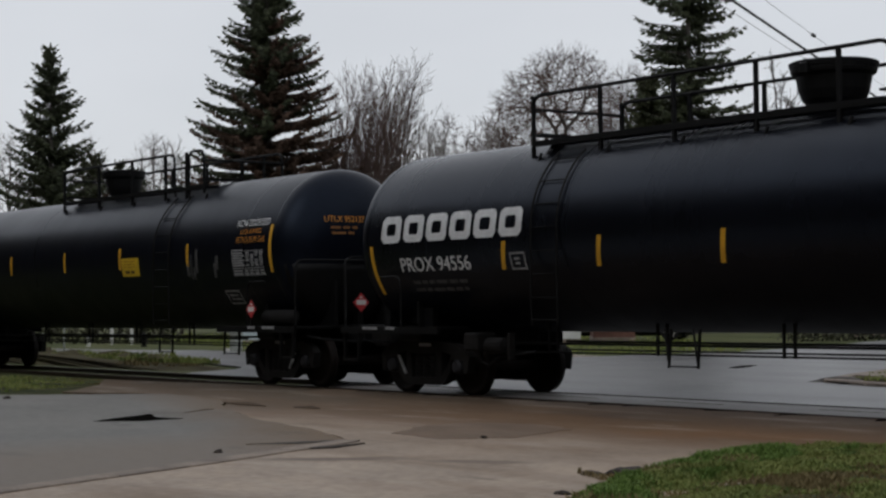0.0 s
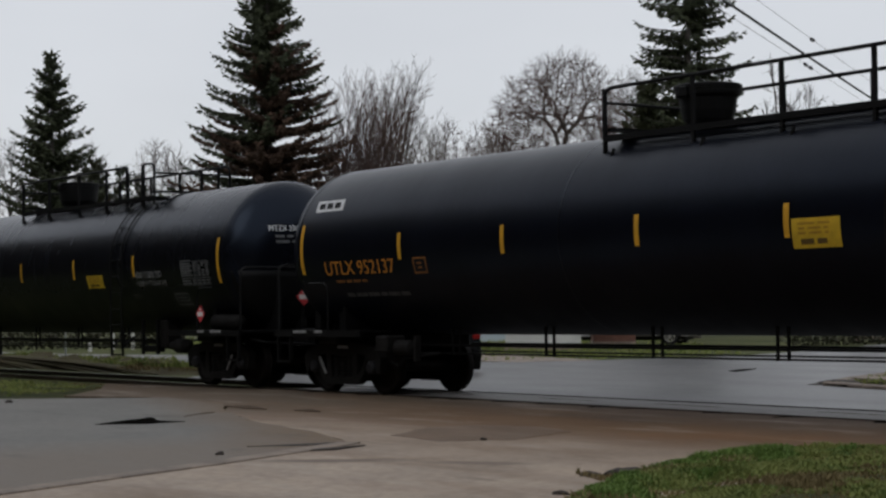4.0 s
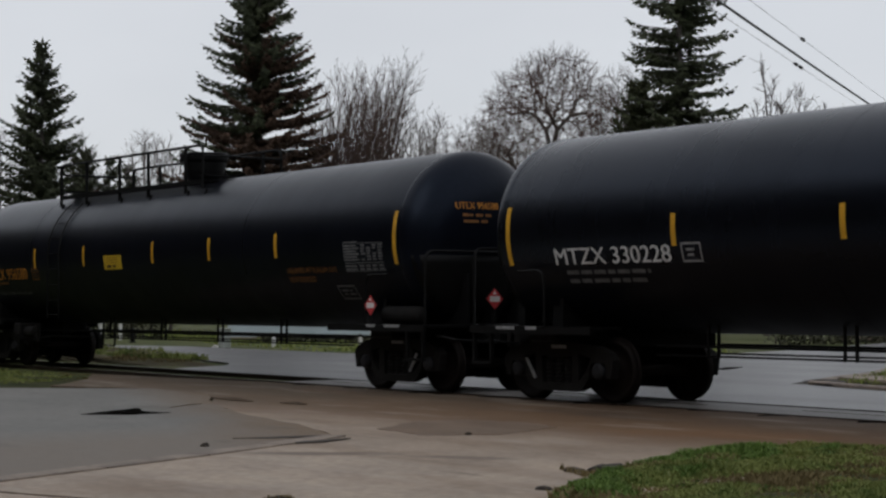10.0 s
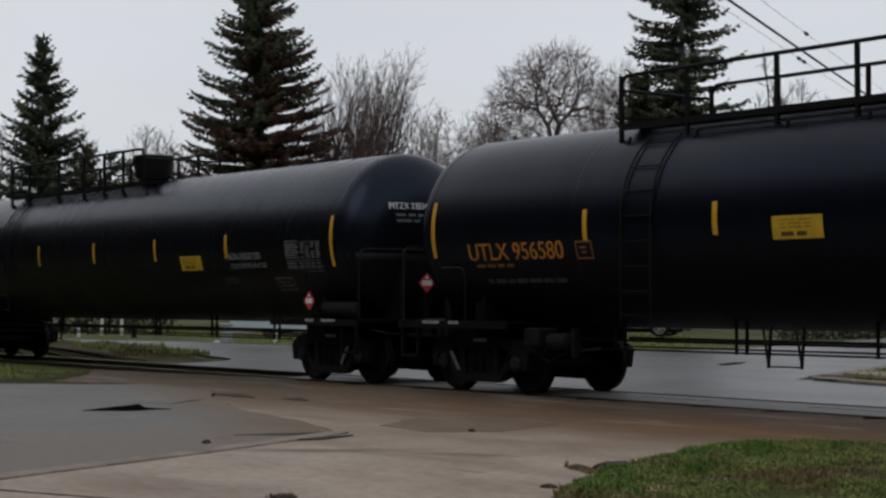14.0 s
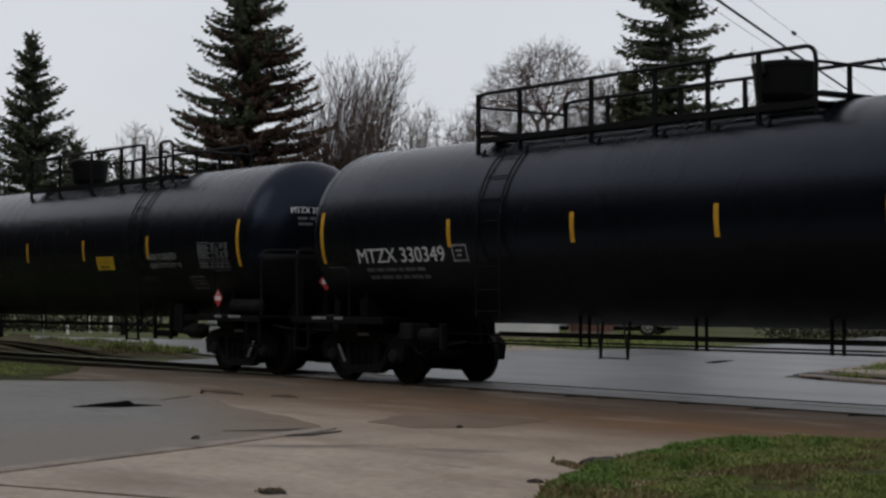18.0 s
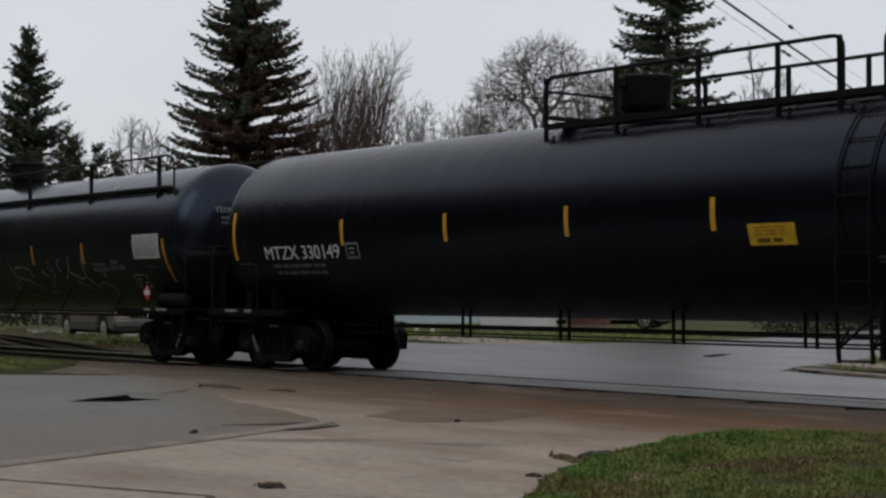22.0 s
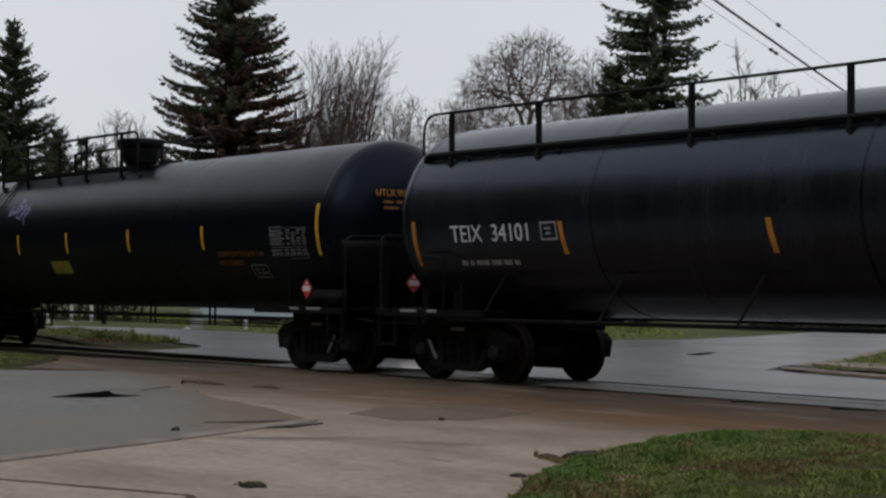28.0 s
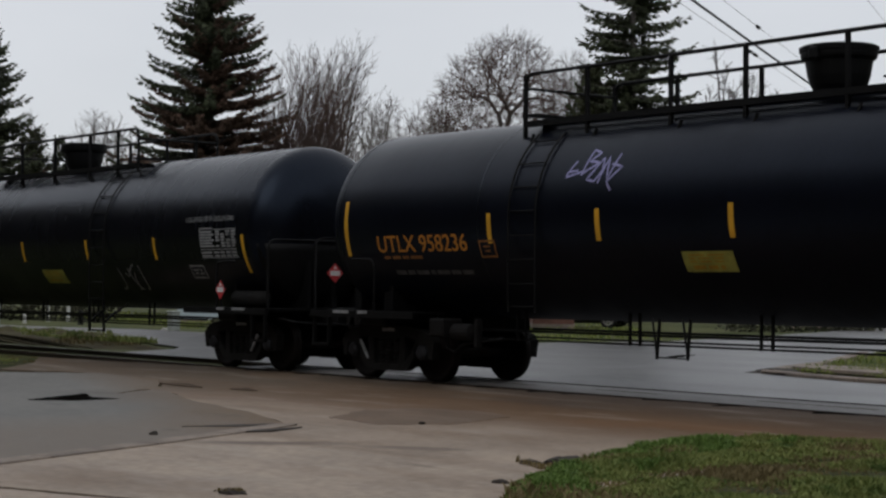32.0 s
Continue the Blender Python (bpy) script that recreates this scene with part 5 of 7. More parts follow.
# the track: ballast, ties and two rails
track = thing("railway_track", "rusty railway track on dark brown ballast", "railway track", kind="structure")
bm = bmesh.new()
outline(bm, ragged([(-27.6, -1.35), (-27.6, 1.5), (-60, 2.2), (-300, 2.2), (-300, -2.2), (-45, -2.2), (-33, -1.8)], 0.8, 0.12, 4), -0.2, -0.11)
bmesh.ops.triangulate(bm, faces=bm.faces[:])
part("ballast_bed", bm, M_BALLAST, track)
for y in (-0.7525, 0.7525):
    bm = bmesh.new()
    box(bm, -300, 60, y - 0.036, y + 0.036, -0.045, -0.004)
    box(bm, -300, 60, y - 0.009, y + 0.009, -0.15, -0.04)
    box(bm, -300, 60, y - 0.07, y + 0.07, -0.165, -0.145)
    rl = part("rail", bm, M_RAIL, track)
    bm = bmesh.new()
    box(bm, -300, 60, y - 0.026, y + 0.026, -0.004, 0.0)
    part("rail_head", bm, M_RAILTOP, rl)
for s, y0, y1 in ((-1, -0.70, -0.64),):
    bm = bmesh.new()
    box(bm, -27.6, 30, y0, y1, -0.03, -0.011)
    part("flangeway", bm, M_GAP_BLACK, track)
rnd = random.Random(6)
for k in range(60):
    bm = bmesh.new()
    box(bm, -0.11, 0.11, -1.28, 1.28, -0.24, -0.1, 0.012)
    ob = part("wooden_tie", bm, M_TIE, track)
    ob.location = (-28.2 - 0.52 * k, rnd.uniform(-0.04, 0.04), 0)
    ob.rotation_euler = (0, 0, rnd.uniform(-0.03, 0.03))
# broken asphalt edge along the near rail, as short dark gaps
edge = thing("broken_road_edge", "broken dark asphalt edge along the near rail", "road edge", kind="structure")
x = -26.5
while x < -7:
    bm = bmesh.new()
    w = rnd.uniform(0.3, 0.7)
    y = -0.84 + rnd.uniform(-0.02, 0.03)
    outline(bm, ragged([(x, y), (x + w * 0.25, y - rnd.uniform(0.12, 0.3)), (x + w * 0.5, y - 0.05), (x + w, y - 0.01), (x + w, y + 0.05), (x, y + 0.05)], 0.1, 0.015, int(-x * 9)), -0.0185, -0.0125)
    part("edge_gap", bm, M_GAP_BLACK, edge)
    x += rnd.uniform(0.6, 1.6)
x = -27.0
while x < -8:
    w = rnd.uniform(0.5, 2.6)
    bm = bmesh.new()
    outline(bm, ragged([(x, 0.86), (x + w, 0.84), (x + w + 0.05, 0.88), (x, 0.9)], 0.15, 0.015, int(-x * 7)), -0.029, -0.022)
    part("edge_gap", bm, M_GAP_BLACK, edge)
    x += w + rnd.uniform(0.4, 2.2)
x = -27.0
while x < -8:
    w = rnd.uniform(1.0, 3.4)
    bm = bmesh.new()
    outline(bm, ragged([(x, 0.1), (x + w, 0.06), (x + w + 0.05, 0.09), (x, 0.14)], 0.2, 0.015, int(-x * 5)), -0.012, -0.0085)
    part("edge_gap", bm, M_JOINT, edge)
    x += w + rnd.uniform(0.8, 2.5)


def patch(name, pts, z, mat, label, category, seed, amp=0.03, kind="structure"):
    return sheet(name, ragged(pts, 0.12, amp, seed), z, mat, label, category, 0.012, kind)


# cracks, a dark wedge-shaped pothole, mud and clods
patch("pothole", [(-20.8, -7.84), (-20.36, -7.38), (-20.41, -6.75), (-20.85, -6.9), (-21.64, -6.59), (-21.25, -7.2)], -0.006, M_GAP_BLACK, "dark wedge-shaped pothole in the asphalt", "pothole", 1)
patch("road_crack", [(-16.05, -8.35), (-15.75, -7.9), (-15.62, -7.2), (-15.85, -7.4), (-15.95, -7.9)], -0.005, M_MUD, "dark open crack at the asphalt edge", "crack", 2, 0.04)
patch("road_crack", [(-15.2, -8.6), (-15.05, -7.9), (-15.3, -7.35), (-15.22, -8.0)], -0.005, M_MUD, "dark open crack at the asphalt edge", "crack", 3, 0.03)
patch("road_crack", [(-21.40, -6.23), (-21.71, -5.89), (-21.99, -5.42), (-22.03, -5.57)], -0.0045, M_JOINT, "thin dark crack in the asphalt", "crack", 50, 0.015)
patch("road_crack", [(-23.38, -4.47), (-22.66, -4.59), (-22.03, -4.53), (-23.13, -4.16)], -0.0045, M_JOINT, "thin dark crack in the asphalt", "crack", 51, 0.015)
patch("road_crack", [(-21.53, -4.37), (-21.25, -4.39), (-20.92, -4.30), (-21.57, -4.04)], -0.0045, M_JOINT, "thin dark crack in the asphalt", "crack", 52, 0.015)
patch("road_crack", [(-15.03, -8.71), (-15.43, -8.09), (-15.79, -7.35), (-15.57, -7.90)], -0.0045, M_JOINT, "thin dark crack in the asphalt", "crack", 53, 0.015)
patch("damp_stain", [(-16.34, -6.29), (-17.17, -5.13), (-17.04, -4.44), (-16.15, -4.18), (-15.32, -4.45), (-14.82, -5.78), (-15.23, -6.40)], -0.0155, M_DAMP, "damp brown stain on the concrete apron", "stain", 41, 0.05)
patch("concrete_joint", [(-12.7, -12.4), (-10.6, -11.6), (-9.0, -12.3), (-9.0, -12.36), (-10.6, -11.66), (-12.7, -12.46)], -0.016, M_JOINT, "dark joint in the concrete apron", "joint", 8, 0.012)


def inside(x, y, pts):
    hit, j = False, len(pts) - 1
    for i in range(len(pts)):
        (xi, yi), (xj, yj) = pts[i], pts[j]
        if (yi > y) != (yj > y) and x < (xj - xi) * (y - yi) / (yj - yi) + xi:
            hit = not hit
        j = i
    return hit


def blades(name, pts, count, tall, z, mat, label, seed, clump=1.3, wide=0.012):
    """Loose grass: bent blades of two faces each, thicker in clumps."""
    rnd = random.Random(seed)
    x0, x1 = min(p[0] for p in pts), max(p[0] for p in pts)
    y0, y1 = min(p[1] for p in pts), max(p[1] for p in pts)
    vs, fs = [], []
    tries = 0
    while len(fs) < count * 2 and tries < count * 12:
        tries += 1
        x, y = rnd.uniform(x0, x1), rnd.uniform(y0, y1)
        if not inside(x, y, pts):
            continue
        d = noise.noise(Vector((x * clump, y * clump, seed)))
        if rnd.random() > 0.45 + d:
            continue
        h = tall * rnd.uniform(0.35, 1.0) * (0.75 + 1.7 * max(d, -0.4))
        a = rnd.uniform(0, math.tau)
        w = wide * rnd.uniform(0.6, 1.3)
        lean = h * rnd.uniform(0.1, 0.75)
        b = rnd.uniform(0, math.tau)
        i = len(vs)
        cx, sx = math.cos(a) * w, math.sin(a) * w
        mx, my = x + math.cos(b) * lean * 0.35, y + math.sin(b) * lean * 0.35
        vs += [(x - cx, y - sx, z), (x + cx, y + sx, z), (mx - cx * 0.7, my - sx * 0.7, z + h * 0.6), (mx + cx * 0.7, my + sx * 0.7, z + h * 0.6), (x + math.cos(b) * lean, y + math.sin(b) * lean, z + h)]
        fs += [(i, i + 1, i + 3, i + 2), (i + 2, i + 3, i + 4)]
    me = bpy.data.meshes.new(name)
    me.from_pydata(vs, [], fs)
    return tagged(part_mesh(name, me, mat, None), label, "grass", kind="stuff")


def lump(name, x, y, r, mat, label, category, seed, z=-0.02, flat=0.5):
    bm = bmesh.new()
    bmesh.ops.create_icosphere(bm, subdivisions=2, radius=r)
    for v in bm.verts:
        k = 1 + noise.noise(v.co * (2.2 / r) + Vector((seed, 0, 0))) * 0.5
        v.co = Vector((v.co.x * k * 1.3, v.co.y * k, max(v.co.z * k * flat, -0.01)))
    ob = part(name, bm, mat, None)
    ob.location = (x, y, z)
    return tagged(ob, label, category, "clods on the pavement")


for k, (x, y, r) in enumerate(((-10.8, -11.02, 0.075), (-10.73, -10.97, 0.05), (-10.95, -7.7, 0.13), (-11.05, -7.5, 0.11), (-11.15, -7.85, 0.08), (-10.8, -7.35, 0.12), (-10.2, -9.0, 0.06))):
    lump("mud_clod", x, y, r, M_MUD, "dark lump of mud and dead grass", "clod", k + 3)
for k, (x, y, r) in enumerate(((-15.35, -9.08, 0.045), (-15.0, -6.0, 0.03), (-27.27, -6.32, 0.06))):
    lump("stone", x, y, r, M_MUD, "small dark stone on the pavement", "stone", k + 20, -0.012, 0.8)

blades("clod_grass", [(-10.88, -11.1), (-10.74, -11.07), (-10.7, -10.93), (-10.86, -10.94)], 110, 0.06, -0.01, M_STRAW, "tuft of dead grass on the concrete", 31, 1.3, 0.008)
blades("edge_tuft", [(-11.3, -7.9), (-10.6, -7.2), (-10.4, -7.6), (-10.6, -8.2)], 700, 0.09, -0.01, M_STRAW, "dead grass and mud at the lawn edge", 32, 1.3, 0.009)
# low concrete kerb along the near road's right edge
kerb = thing("kerb_near", "low worn concrete kerb along the asphalt edge", "kerb", kind="structure")
line = [(-15.7, -7.3), (-14.55, -9.6), (-13.35, -12.3), (-9.5, -20)]
for (ax, ay), (bx, by) in zip(line, line[1:]):
    d = math.dist((ax, ay), (bx, by))
    n = max(1, round(d / 1.6))
    for k in range(n):
        p = Vector((ax + (bx - ax) * k / n, ay + (by - ay) * k / n, 0))
        q = Vector((ax + (bx - ax) * (k + 0.985) / n, ay + (by - ay) * (k + 0.985) / n, 0))
        bm = bmesh.new()
        ang = math.atan2(q.y - p.y, q.x - p.x)
        box(bm, 0, (q - p).length, -0.13, 0.13, -0.05, -0.004, 0.006, Matrix.Translation(p) @ Matrix.Rotation(ang, 4, "Z"))
        part("kerb_stone", bm, M_KERB, kerb)


def lawn(name, pts, z, mat, label, rise=0.06, seed=1):
    """A patch of ground with a soft raised surface."""
    bm = bmesh.new()
    ring = ragged(pts, 0.3, 0.07, seed)
    cxy = Vector((sum(p[0] for p in ring) / len(ring), sum(p[1] for p in ring) / len(ring), 0))
    n = len(ring)
    prev = None
    for k in range(6):
        t = 1 - k / 6
        h = z + rise * (1 - t ** 3)
        row = [bm.verts.new((cxy.x + (x - cxy.x) * t, cxy.y + (y - cxy.y) * t, h + (noise.noise(Vector((x * t, y * t, k))) * 0.03 if k else -0.03))) for x, y in ring]
        if prev:
            for i in range(n):
                bm.faces.new((prev[i], prev[(i + 1) % n], row[(i + 1) % n], row[i]))
        prev = row
    bm.faces.new(prev)
    bmesh.ops.triangulate(bm, faces=bm.faces[:])
    bmesh.ops.recalc_face_normals(bm, faces=bm.faces[:])
    return tagged(part(name, bm, mat, None, smooth=True), label, "grass", kind="structure")


GRASS_R = [(-8.6, -10.9), (-9.3, -9.8), (-9.95, -9.14), (-10.57, -8.3), (-11.01, -7.32), (-11.47, -6.32), (-11.95, -5.14), (-11.69, -4.36), (-11.27, -4.17), (-10.8, -4.0), (-6, -3.7), (4, -3.6), (10, -12), (0, -16), (-7, -14)]
lawn("lawn_right", GRASS_R, -0.03, M_TURF, "muddy turf verge with short green grass", 0.05, 3)
NEAR_R = [(-7.9, -11.4), (-9.22, -9.82), (-9.9, -9.14), (-10.5, -8.3), (-10.96, -7.32), (-11.42, -6.32), (-11.9, -5.14), (-11.64, -4.4), (-11.2, -4.2), (-10.5, -4.05), (-6.5, -4.0), (-5.5, -8), (-6.4, -12)]
blades("grass_right", NEAR_R, 95000, 0.062, -0.01, M_BLADE, "short green spring grass", 5)
M_LUSH = material("lush_green_blades", (0.062, 0.145, 0.02), 0.6, vary=0.35, scale=2.2, colour2=(0.16, 0.25, 0.055), spec=0.3, per_island=0.25)
EDGE_R = [(-7.9, -11.4), (-9.22, -9.82), (-9.9, -9.14), (-10.5, -8.3), (-10.96, -7.32), (-11.42, -6.32), (-11.9, -5.14), (-11.64, -4.4), (-11.0, -4.6), (-11.05, -5.2), (-10.7, -6.2), (-10.3, -7.1), (-9.75, -8.1), (-9.2, -8.9), (-8.8, -9.8), (-7.8, -11.3)]
blades("grass_edge", EDGE_R, 26000, 0.075, -0.01, M_LUSH, "lush bright green grass along the turf edge", 55, 1.7)
blades("dry_grass_right", NEAR_R, 14000, 0.055, -0.01, M_STRAW, "dry straw among the grass", 6, 0.7)
GRASS_L = [(-28.9, -5.75), (-29.3, -4.9), (-30.2, -3.3), (-32.5, -2.2), (-40, -2.6), (-60, -3.5), (-60, -26), (-40, -15.5), (-32, -8.6)]
lawn("lawn_left", GRASS_L, -0.06, M_TURF, "muddy grass verge beside the track", 0.08, 4)
blades("grass_left", [(-29.2, -5.5), (-30.4, -3.4), (-33, -2.4), (-44, -3), (-44, -12), (-36, -11)], 9000, 0.05, 0.0, M_BLADE, "short green grass beside the track", 7, 1.0, 0.02)
ISLAND = [(-36.9, 3.55), (-38.5, 4.2), (-41.6, 5.2), (-52.3, 5.8), (-100, 5.9), (-100, 3.2), (-60, 2.6), (-42, 2.3), (-38.2, 2.35)]
lawn("island_lawn", ISLAND, -0.07, M_DIRT, "narrow grass island between track and street", 0.3, 5)
blades("island_grass", [(-37.4, 3.4), (-41.6, 5.0), (-52.3, 5.6), (-75, 5.6), (-75, 4.2), (-50, 3.6), (-41, 3.1)], 9000, 0.16, 0.06, M_BLADE, "unmown green grass on the island", 8, 0.8, 0.022)
blades("island_straw", [(-37.2, 3.3), (-41.6, 4.6), (-60, 5.4), (-60, 3.0), (-41, 2.5)], 6000, 0.12, -0.02, M_STRAW, "dry brown grass on the island", 9, 0.8, 0.02)
for k in range(11):
    rnd = random.Random(200 + k)
    lump("dirt_mound", -41.5 - 1.35 * k + rnd.uniform(-0.4, 0.4), 4.2 + rnd.uniform(-0.4, 0.6), rnd.uniform(0.4, 0.75), M_DIRT, "low brown mound of dirt on the island", "mound", 80 + k, -0.02, 0.42)
CORNER = [(-20.6, 6.55), (-18.2, 5.85), (-8, 5.3), (30, 4.6), (30, 60), (-45, 60), (-33, 31), (-26, 16), (-22.6, 10.4), (-21.8, 8.3)]
lawn("corner_lawn", CORNER, -0.06, M_FIELD, "mown green corner lawn behind the crossing", 0.06, 6)
blades("corner_grass", [(-21.0, 7.0), (-18, 6.2), (-12, 6), (-12, 16), (-25.6, 15.8)], 9000, 0.09, 0.0, M_BLADE, "short green grass on the corner lawn", 10, 1.0, 0.016)
sheet("sidewalk", [(-21.9, 8.1), (-19.2, 7.35), (-12, 6.9), (20, 6.2), (20, 7.6), (-12, 8.3), (-19.4, 8.8), (-22.3, 9.3)], 0.035, M_KERB, "pale concrete sidewalk across the corner lawn", "sidewalk", 0.06)
kerb2 = thing("kerb_corner", "worn concrete kerb round the corner lawn", "kerb", kind="structure")
line = [(-26.2, 16.0), (-22.8, 10.4), (-21.95, 8.3), (-20.95, 6.45), (-19.6, 5.95), (-18.2, 5.6), (-8, 5.05), (20, 4.5)]
for (ax, ay), (bx, by) in zip(line, line[1:]):
    d = math.dist((ax, ay), (bx, by))
    n = max(1, round(d / 2.0))
    for k in range(n):
        p = Vector((ax + (bx - ax) * k / n, ay + (by - ay) * k / n, 0))
        q = Vector((ax + (bx - ax) * (k + 0.99) / n, ay + (by - ay) * (k + 0.99) / n, 0))
        bm = bmesh.new()
        box(bm, 0, (q - p).length, -0.08, 0.16, -0.1, 0.035, 0.02, Matrix.Translation(p) @ Matrix.Rotation(math.atan2(q.y - p.y, q.x - p.x), 4, "Z"))
        part("kerb_stone", bm, M_KERB, kerb2)
# low dark lump, added in place of the dark hole at the kerb corner
lump("mud_clod", -20.95, 6.75, 0.42, M_MUD, "low dark lump in place of a hole at the kerb corner", "clod", 91, -0.03, 0.22)
patch("gutter_gap", [(-21.28, 6.6), (-21.5, 7.5), (-21.0, 7.4), (-20.2, 6.35), (-20.15, 6.0), (-20.9, 6.35)], 0.006, M_GAP_BLACK, "dark broken gutter at the kerb corner", "gutter", 11)
patch("road_crack", [(-27.28, 10.5), (-27.75, 11.4), (-27.8, 11.95), (-27.25, 11.2), (-26.85, 10.3)], -0.022, M_GAP_BLACK, "short dark crack in the wet street", "crack", 12)
blades("dead_leaf_litter", [(-33, -2.3), (-27.6, -1.3), (-27.6, -1.0), (-36, -1.2)], 900, 0.05, -0.09, M_STRAW, "dry stalks along the ballast", 12, 1.0, 0.02)
sheet("driveway", [(-37.2, 12.2), (-36.0, 14.6), (-45, 17.4), (-47, 15.2)], -0.024, M_KERB, "pale gravel driveway beside the street", "driveway")
blades("far_grass", [(-39, 12.4), (-37.5, 22), (-60, 40), (-85, 36), (-85, 24), (-56, 15), (-46, 12.4)], 9000, 0.14, -0.09, M_BLADE, "green grass of the far lawn", 13, 0.3, 0.05)


# ---- trees ----
M_BARK = material("grey_bark", (0.085, 0.075, 0.066), 0.9, vary=0.3, scale=2, bump=0.5, bump_scale=9)
M_TWIG = material("grey_brown_twigs", (0.10, 0.085, 0.078), 0.9, vary=0.25, scale=0.6)
M_THICKET = material("dark_brushwood", (0.028, 0.028, 0.02), 0.9, vary=0.4, scale=0.2, colour2=(0.06, 0.052, 0.042), spec=0.1, per_island=0.3)
M_TWIG_P = material("pale_grey_twigs", (0.21, 0.19, 0.18), 0.9, vary=0.25, scale=0.6)
M_TWIG_R = material("red_brown_twigs", (0.085, 0.055, 0.045), 0.9, vary=0.25, scale=0.6)
M_NEEDLE = material("dark_spruce_needles", (0.032, 0.043, 0.028), 0.75, vary=0.4, scale=0.5, colour2=(0.062, 0.072, 0.038), spec=0.2, per_island=0.2)
M_DEAD = material("dead_brown_needles", (0.072, 0.046, 0.033), 0.85, vary=0.4, scale=0.5, spec=0.15, per_island=0.2)
M_PINE = material("olive_pine_needles", (0.03, 0.036, 0.018), 0.75, vary=0.4, scale=0.5, colour2=(0.05, 0.055, 0.026), spec=0.2, per_island=0.2)


def tubes(segs, sides):
    """One mesh of many tapered twigs: (start, end, radius at start, radius at end)."""
    vs, fs = [], []
    for p, q, r0, r1 in segs:
        d = (q - p).normalized()
        u = d.orthogonal().normalized()
        v = d.cross(u)
        i = len(vs)
        for c, r in ((p, r0), (q, r1)):
            for k in range(sides):
                a = k * math.tau / sides
                vs.append(c + u * (r * math.cos(a)) + v * (r * math.sin(a)))
        for k in range(sides):
            fs.append((i + k, i + (k + 1) % sides, i + sides + (k + 1) % sides, i + sides + k))
    me = bpy.data.meshes.new("tubes")
    me.from_pydata([tuple(v) for v in vs], [], fs)
    return me


def bare_tree(name, x, y, h, wide, seed, label, shape="dome", count=700, mat=None, low=0.3, twig=0.013):
    """A leafless tree: limbs fork towards points spread through the crown, thick where they carry many twigs."""
    rng = np.random.default_rng(seed)
    pts = []
    base = h * low
    while len(pts) < count:
        u = rng.uniform(-1, 1, 3)
        rr = math.sqrt(u[0] ** 2 + u[1] ** 2)
        w = (u[2] + 1) / 2
        if shape == "dome":
            edge = math.sqrt(max(0, 1 - max(0, (w - 0.3) / 0.7) ** 2)) * (0.55 + 0.45 * min(1, w / 0.35))
        elif shape == "fan":
            edge = (0.18 + 0.82 * min(1, w / 0.75)) * (1 if w < 0.8 else math.sqrt(max(0, 1 - ((w - 0.8) / 0.21) ** 2)) * 0.6 + 0.4)
        else:
            edge = (0.3 + 0.7 * math.sin(math.pi * min(1, 0.15 + w * 0.8))) * (1.05 - w * 0.75)
        lump_ = 0.9 + 0.16 * noise.noise(Vector((u[0] * 2, u[1] * 2, u[2] * 2 + seed)))
        if rr > edge * lump_ or (shape == "dome" and rr < edge * 0.55 and w < 0.6 and rng.random() < 0.6):
            continue
        pts.append((u[0] * wide * 1.22, u[1] * wide * 1.22, base + w * (h - base)))
    tree = thing(name, label, "tree", "bare trees behind the track", at=(x, y, -0.1))
    trunk, limb, fine = [], [], []
    fork = Vector((rng.normal(0, 0.1), rng.normal(0, 0.1), base * (0.5 if shape == "dome" else 0.8)))

    def thick(n):
        return min(twig * n ** 0.39, 0.019 * h)

    def grow(p, cloud, d):
        """A limb to the middle of its share of the crown, then two shares."""
        n = len(cloud)
        mid = Vector(cloud.mean(axis=0))
        if n <= 2:
            for c in cloud:
                c = Vector(c)
                m = p.lerp(c, 0.5) + Vector(rng.normal(0, 0.05, 3)) * (c - p).length + Vector((0, 0, -0.06)) * (c - p).length
                fine.extend([(p, m, twig, twig * 0.85), (m, c, twig * 0.85, twig * 0.5)])
                for _ in range(3):
                    s0 = m.lerp(c, rng.uniform(0, 0.8))
                    away = ((c - m).normalized() + Vector(rng.normal(0, 0.5, 3)) + Vector((0, 0, 0.25))).normalized()
                    fine.append((s0, s0 + away * rng.uniform(0.35, 0.9) * h / 17, twig * 0.8, twig * 0.45))
            return
        step = (mid - p) * rng.uniform(0.34, 0.46)
        q = p + step + d * step.length * 0.12
        r0, r1 = thick(n), thick(n * 0.75)
        (limb if n > count / 30 else fine).append((p, q, r0, r1))
        if shape == "dome" or n < count / 6:
            key = np.linalg.svd(cloud - cloud.mean(axis=0), full_matrices=False)[2][0] if n > 6 else rng.normal(0, 1, 3)
        else:
            key = rng.normal(0, 1, 3) * (1, 1, 0.3)
        side = (cloud - cloud.mean(axis=0)) @ key
        cut = np.quantile(side, rng.uniform(0.35, 0.65))
        lo, hi = cloud[side <= cut], cloud[side > cut]
        nd = (q - p).normalized()
        for share in (lo, hi):
            if len(share):
                grow(q, share, nd)

    trunk += [(Vector((0, 0, 0)), fork * 0.5, thick(count) * 1.15, thick(count)), (fork * 0.5, fork, thick(count), thick(count) * 0.9)]
    grow(fork, np.array(pts), Vector((0, 0, 1)))
    part_mesh("trunk", tubes(trunk, 8), M_BARK, tree)
    part_mesh("limb", tubes(limb, 5), mat if shape == "fan" else M_BARK, tree)
    part_mesh("twig_crown", tubes(fine, 3), mat or M_TWIG, tree)
    return tree


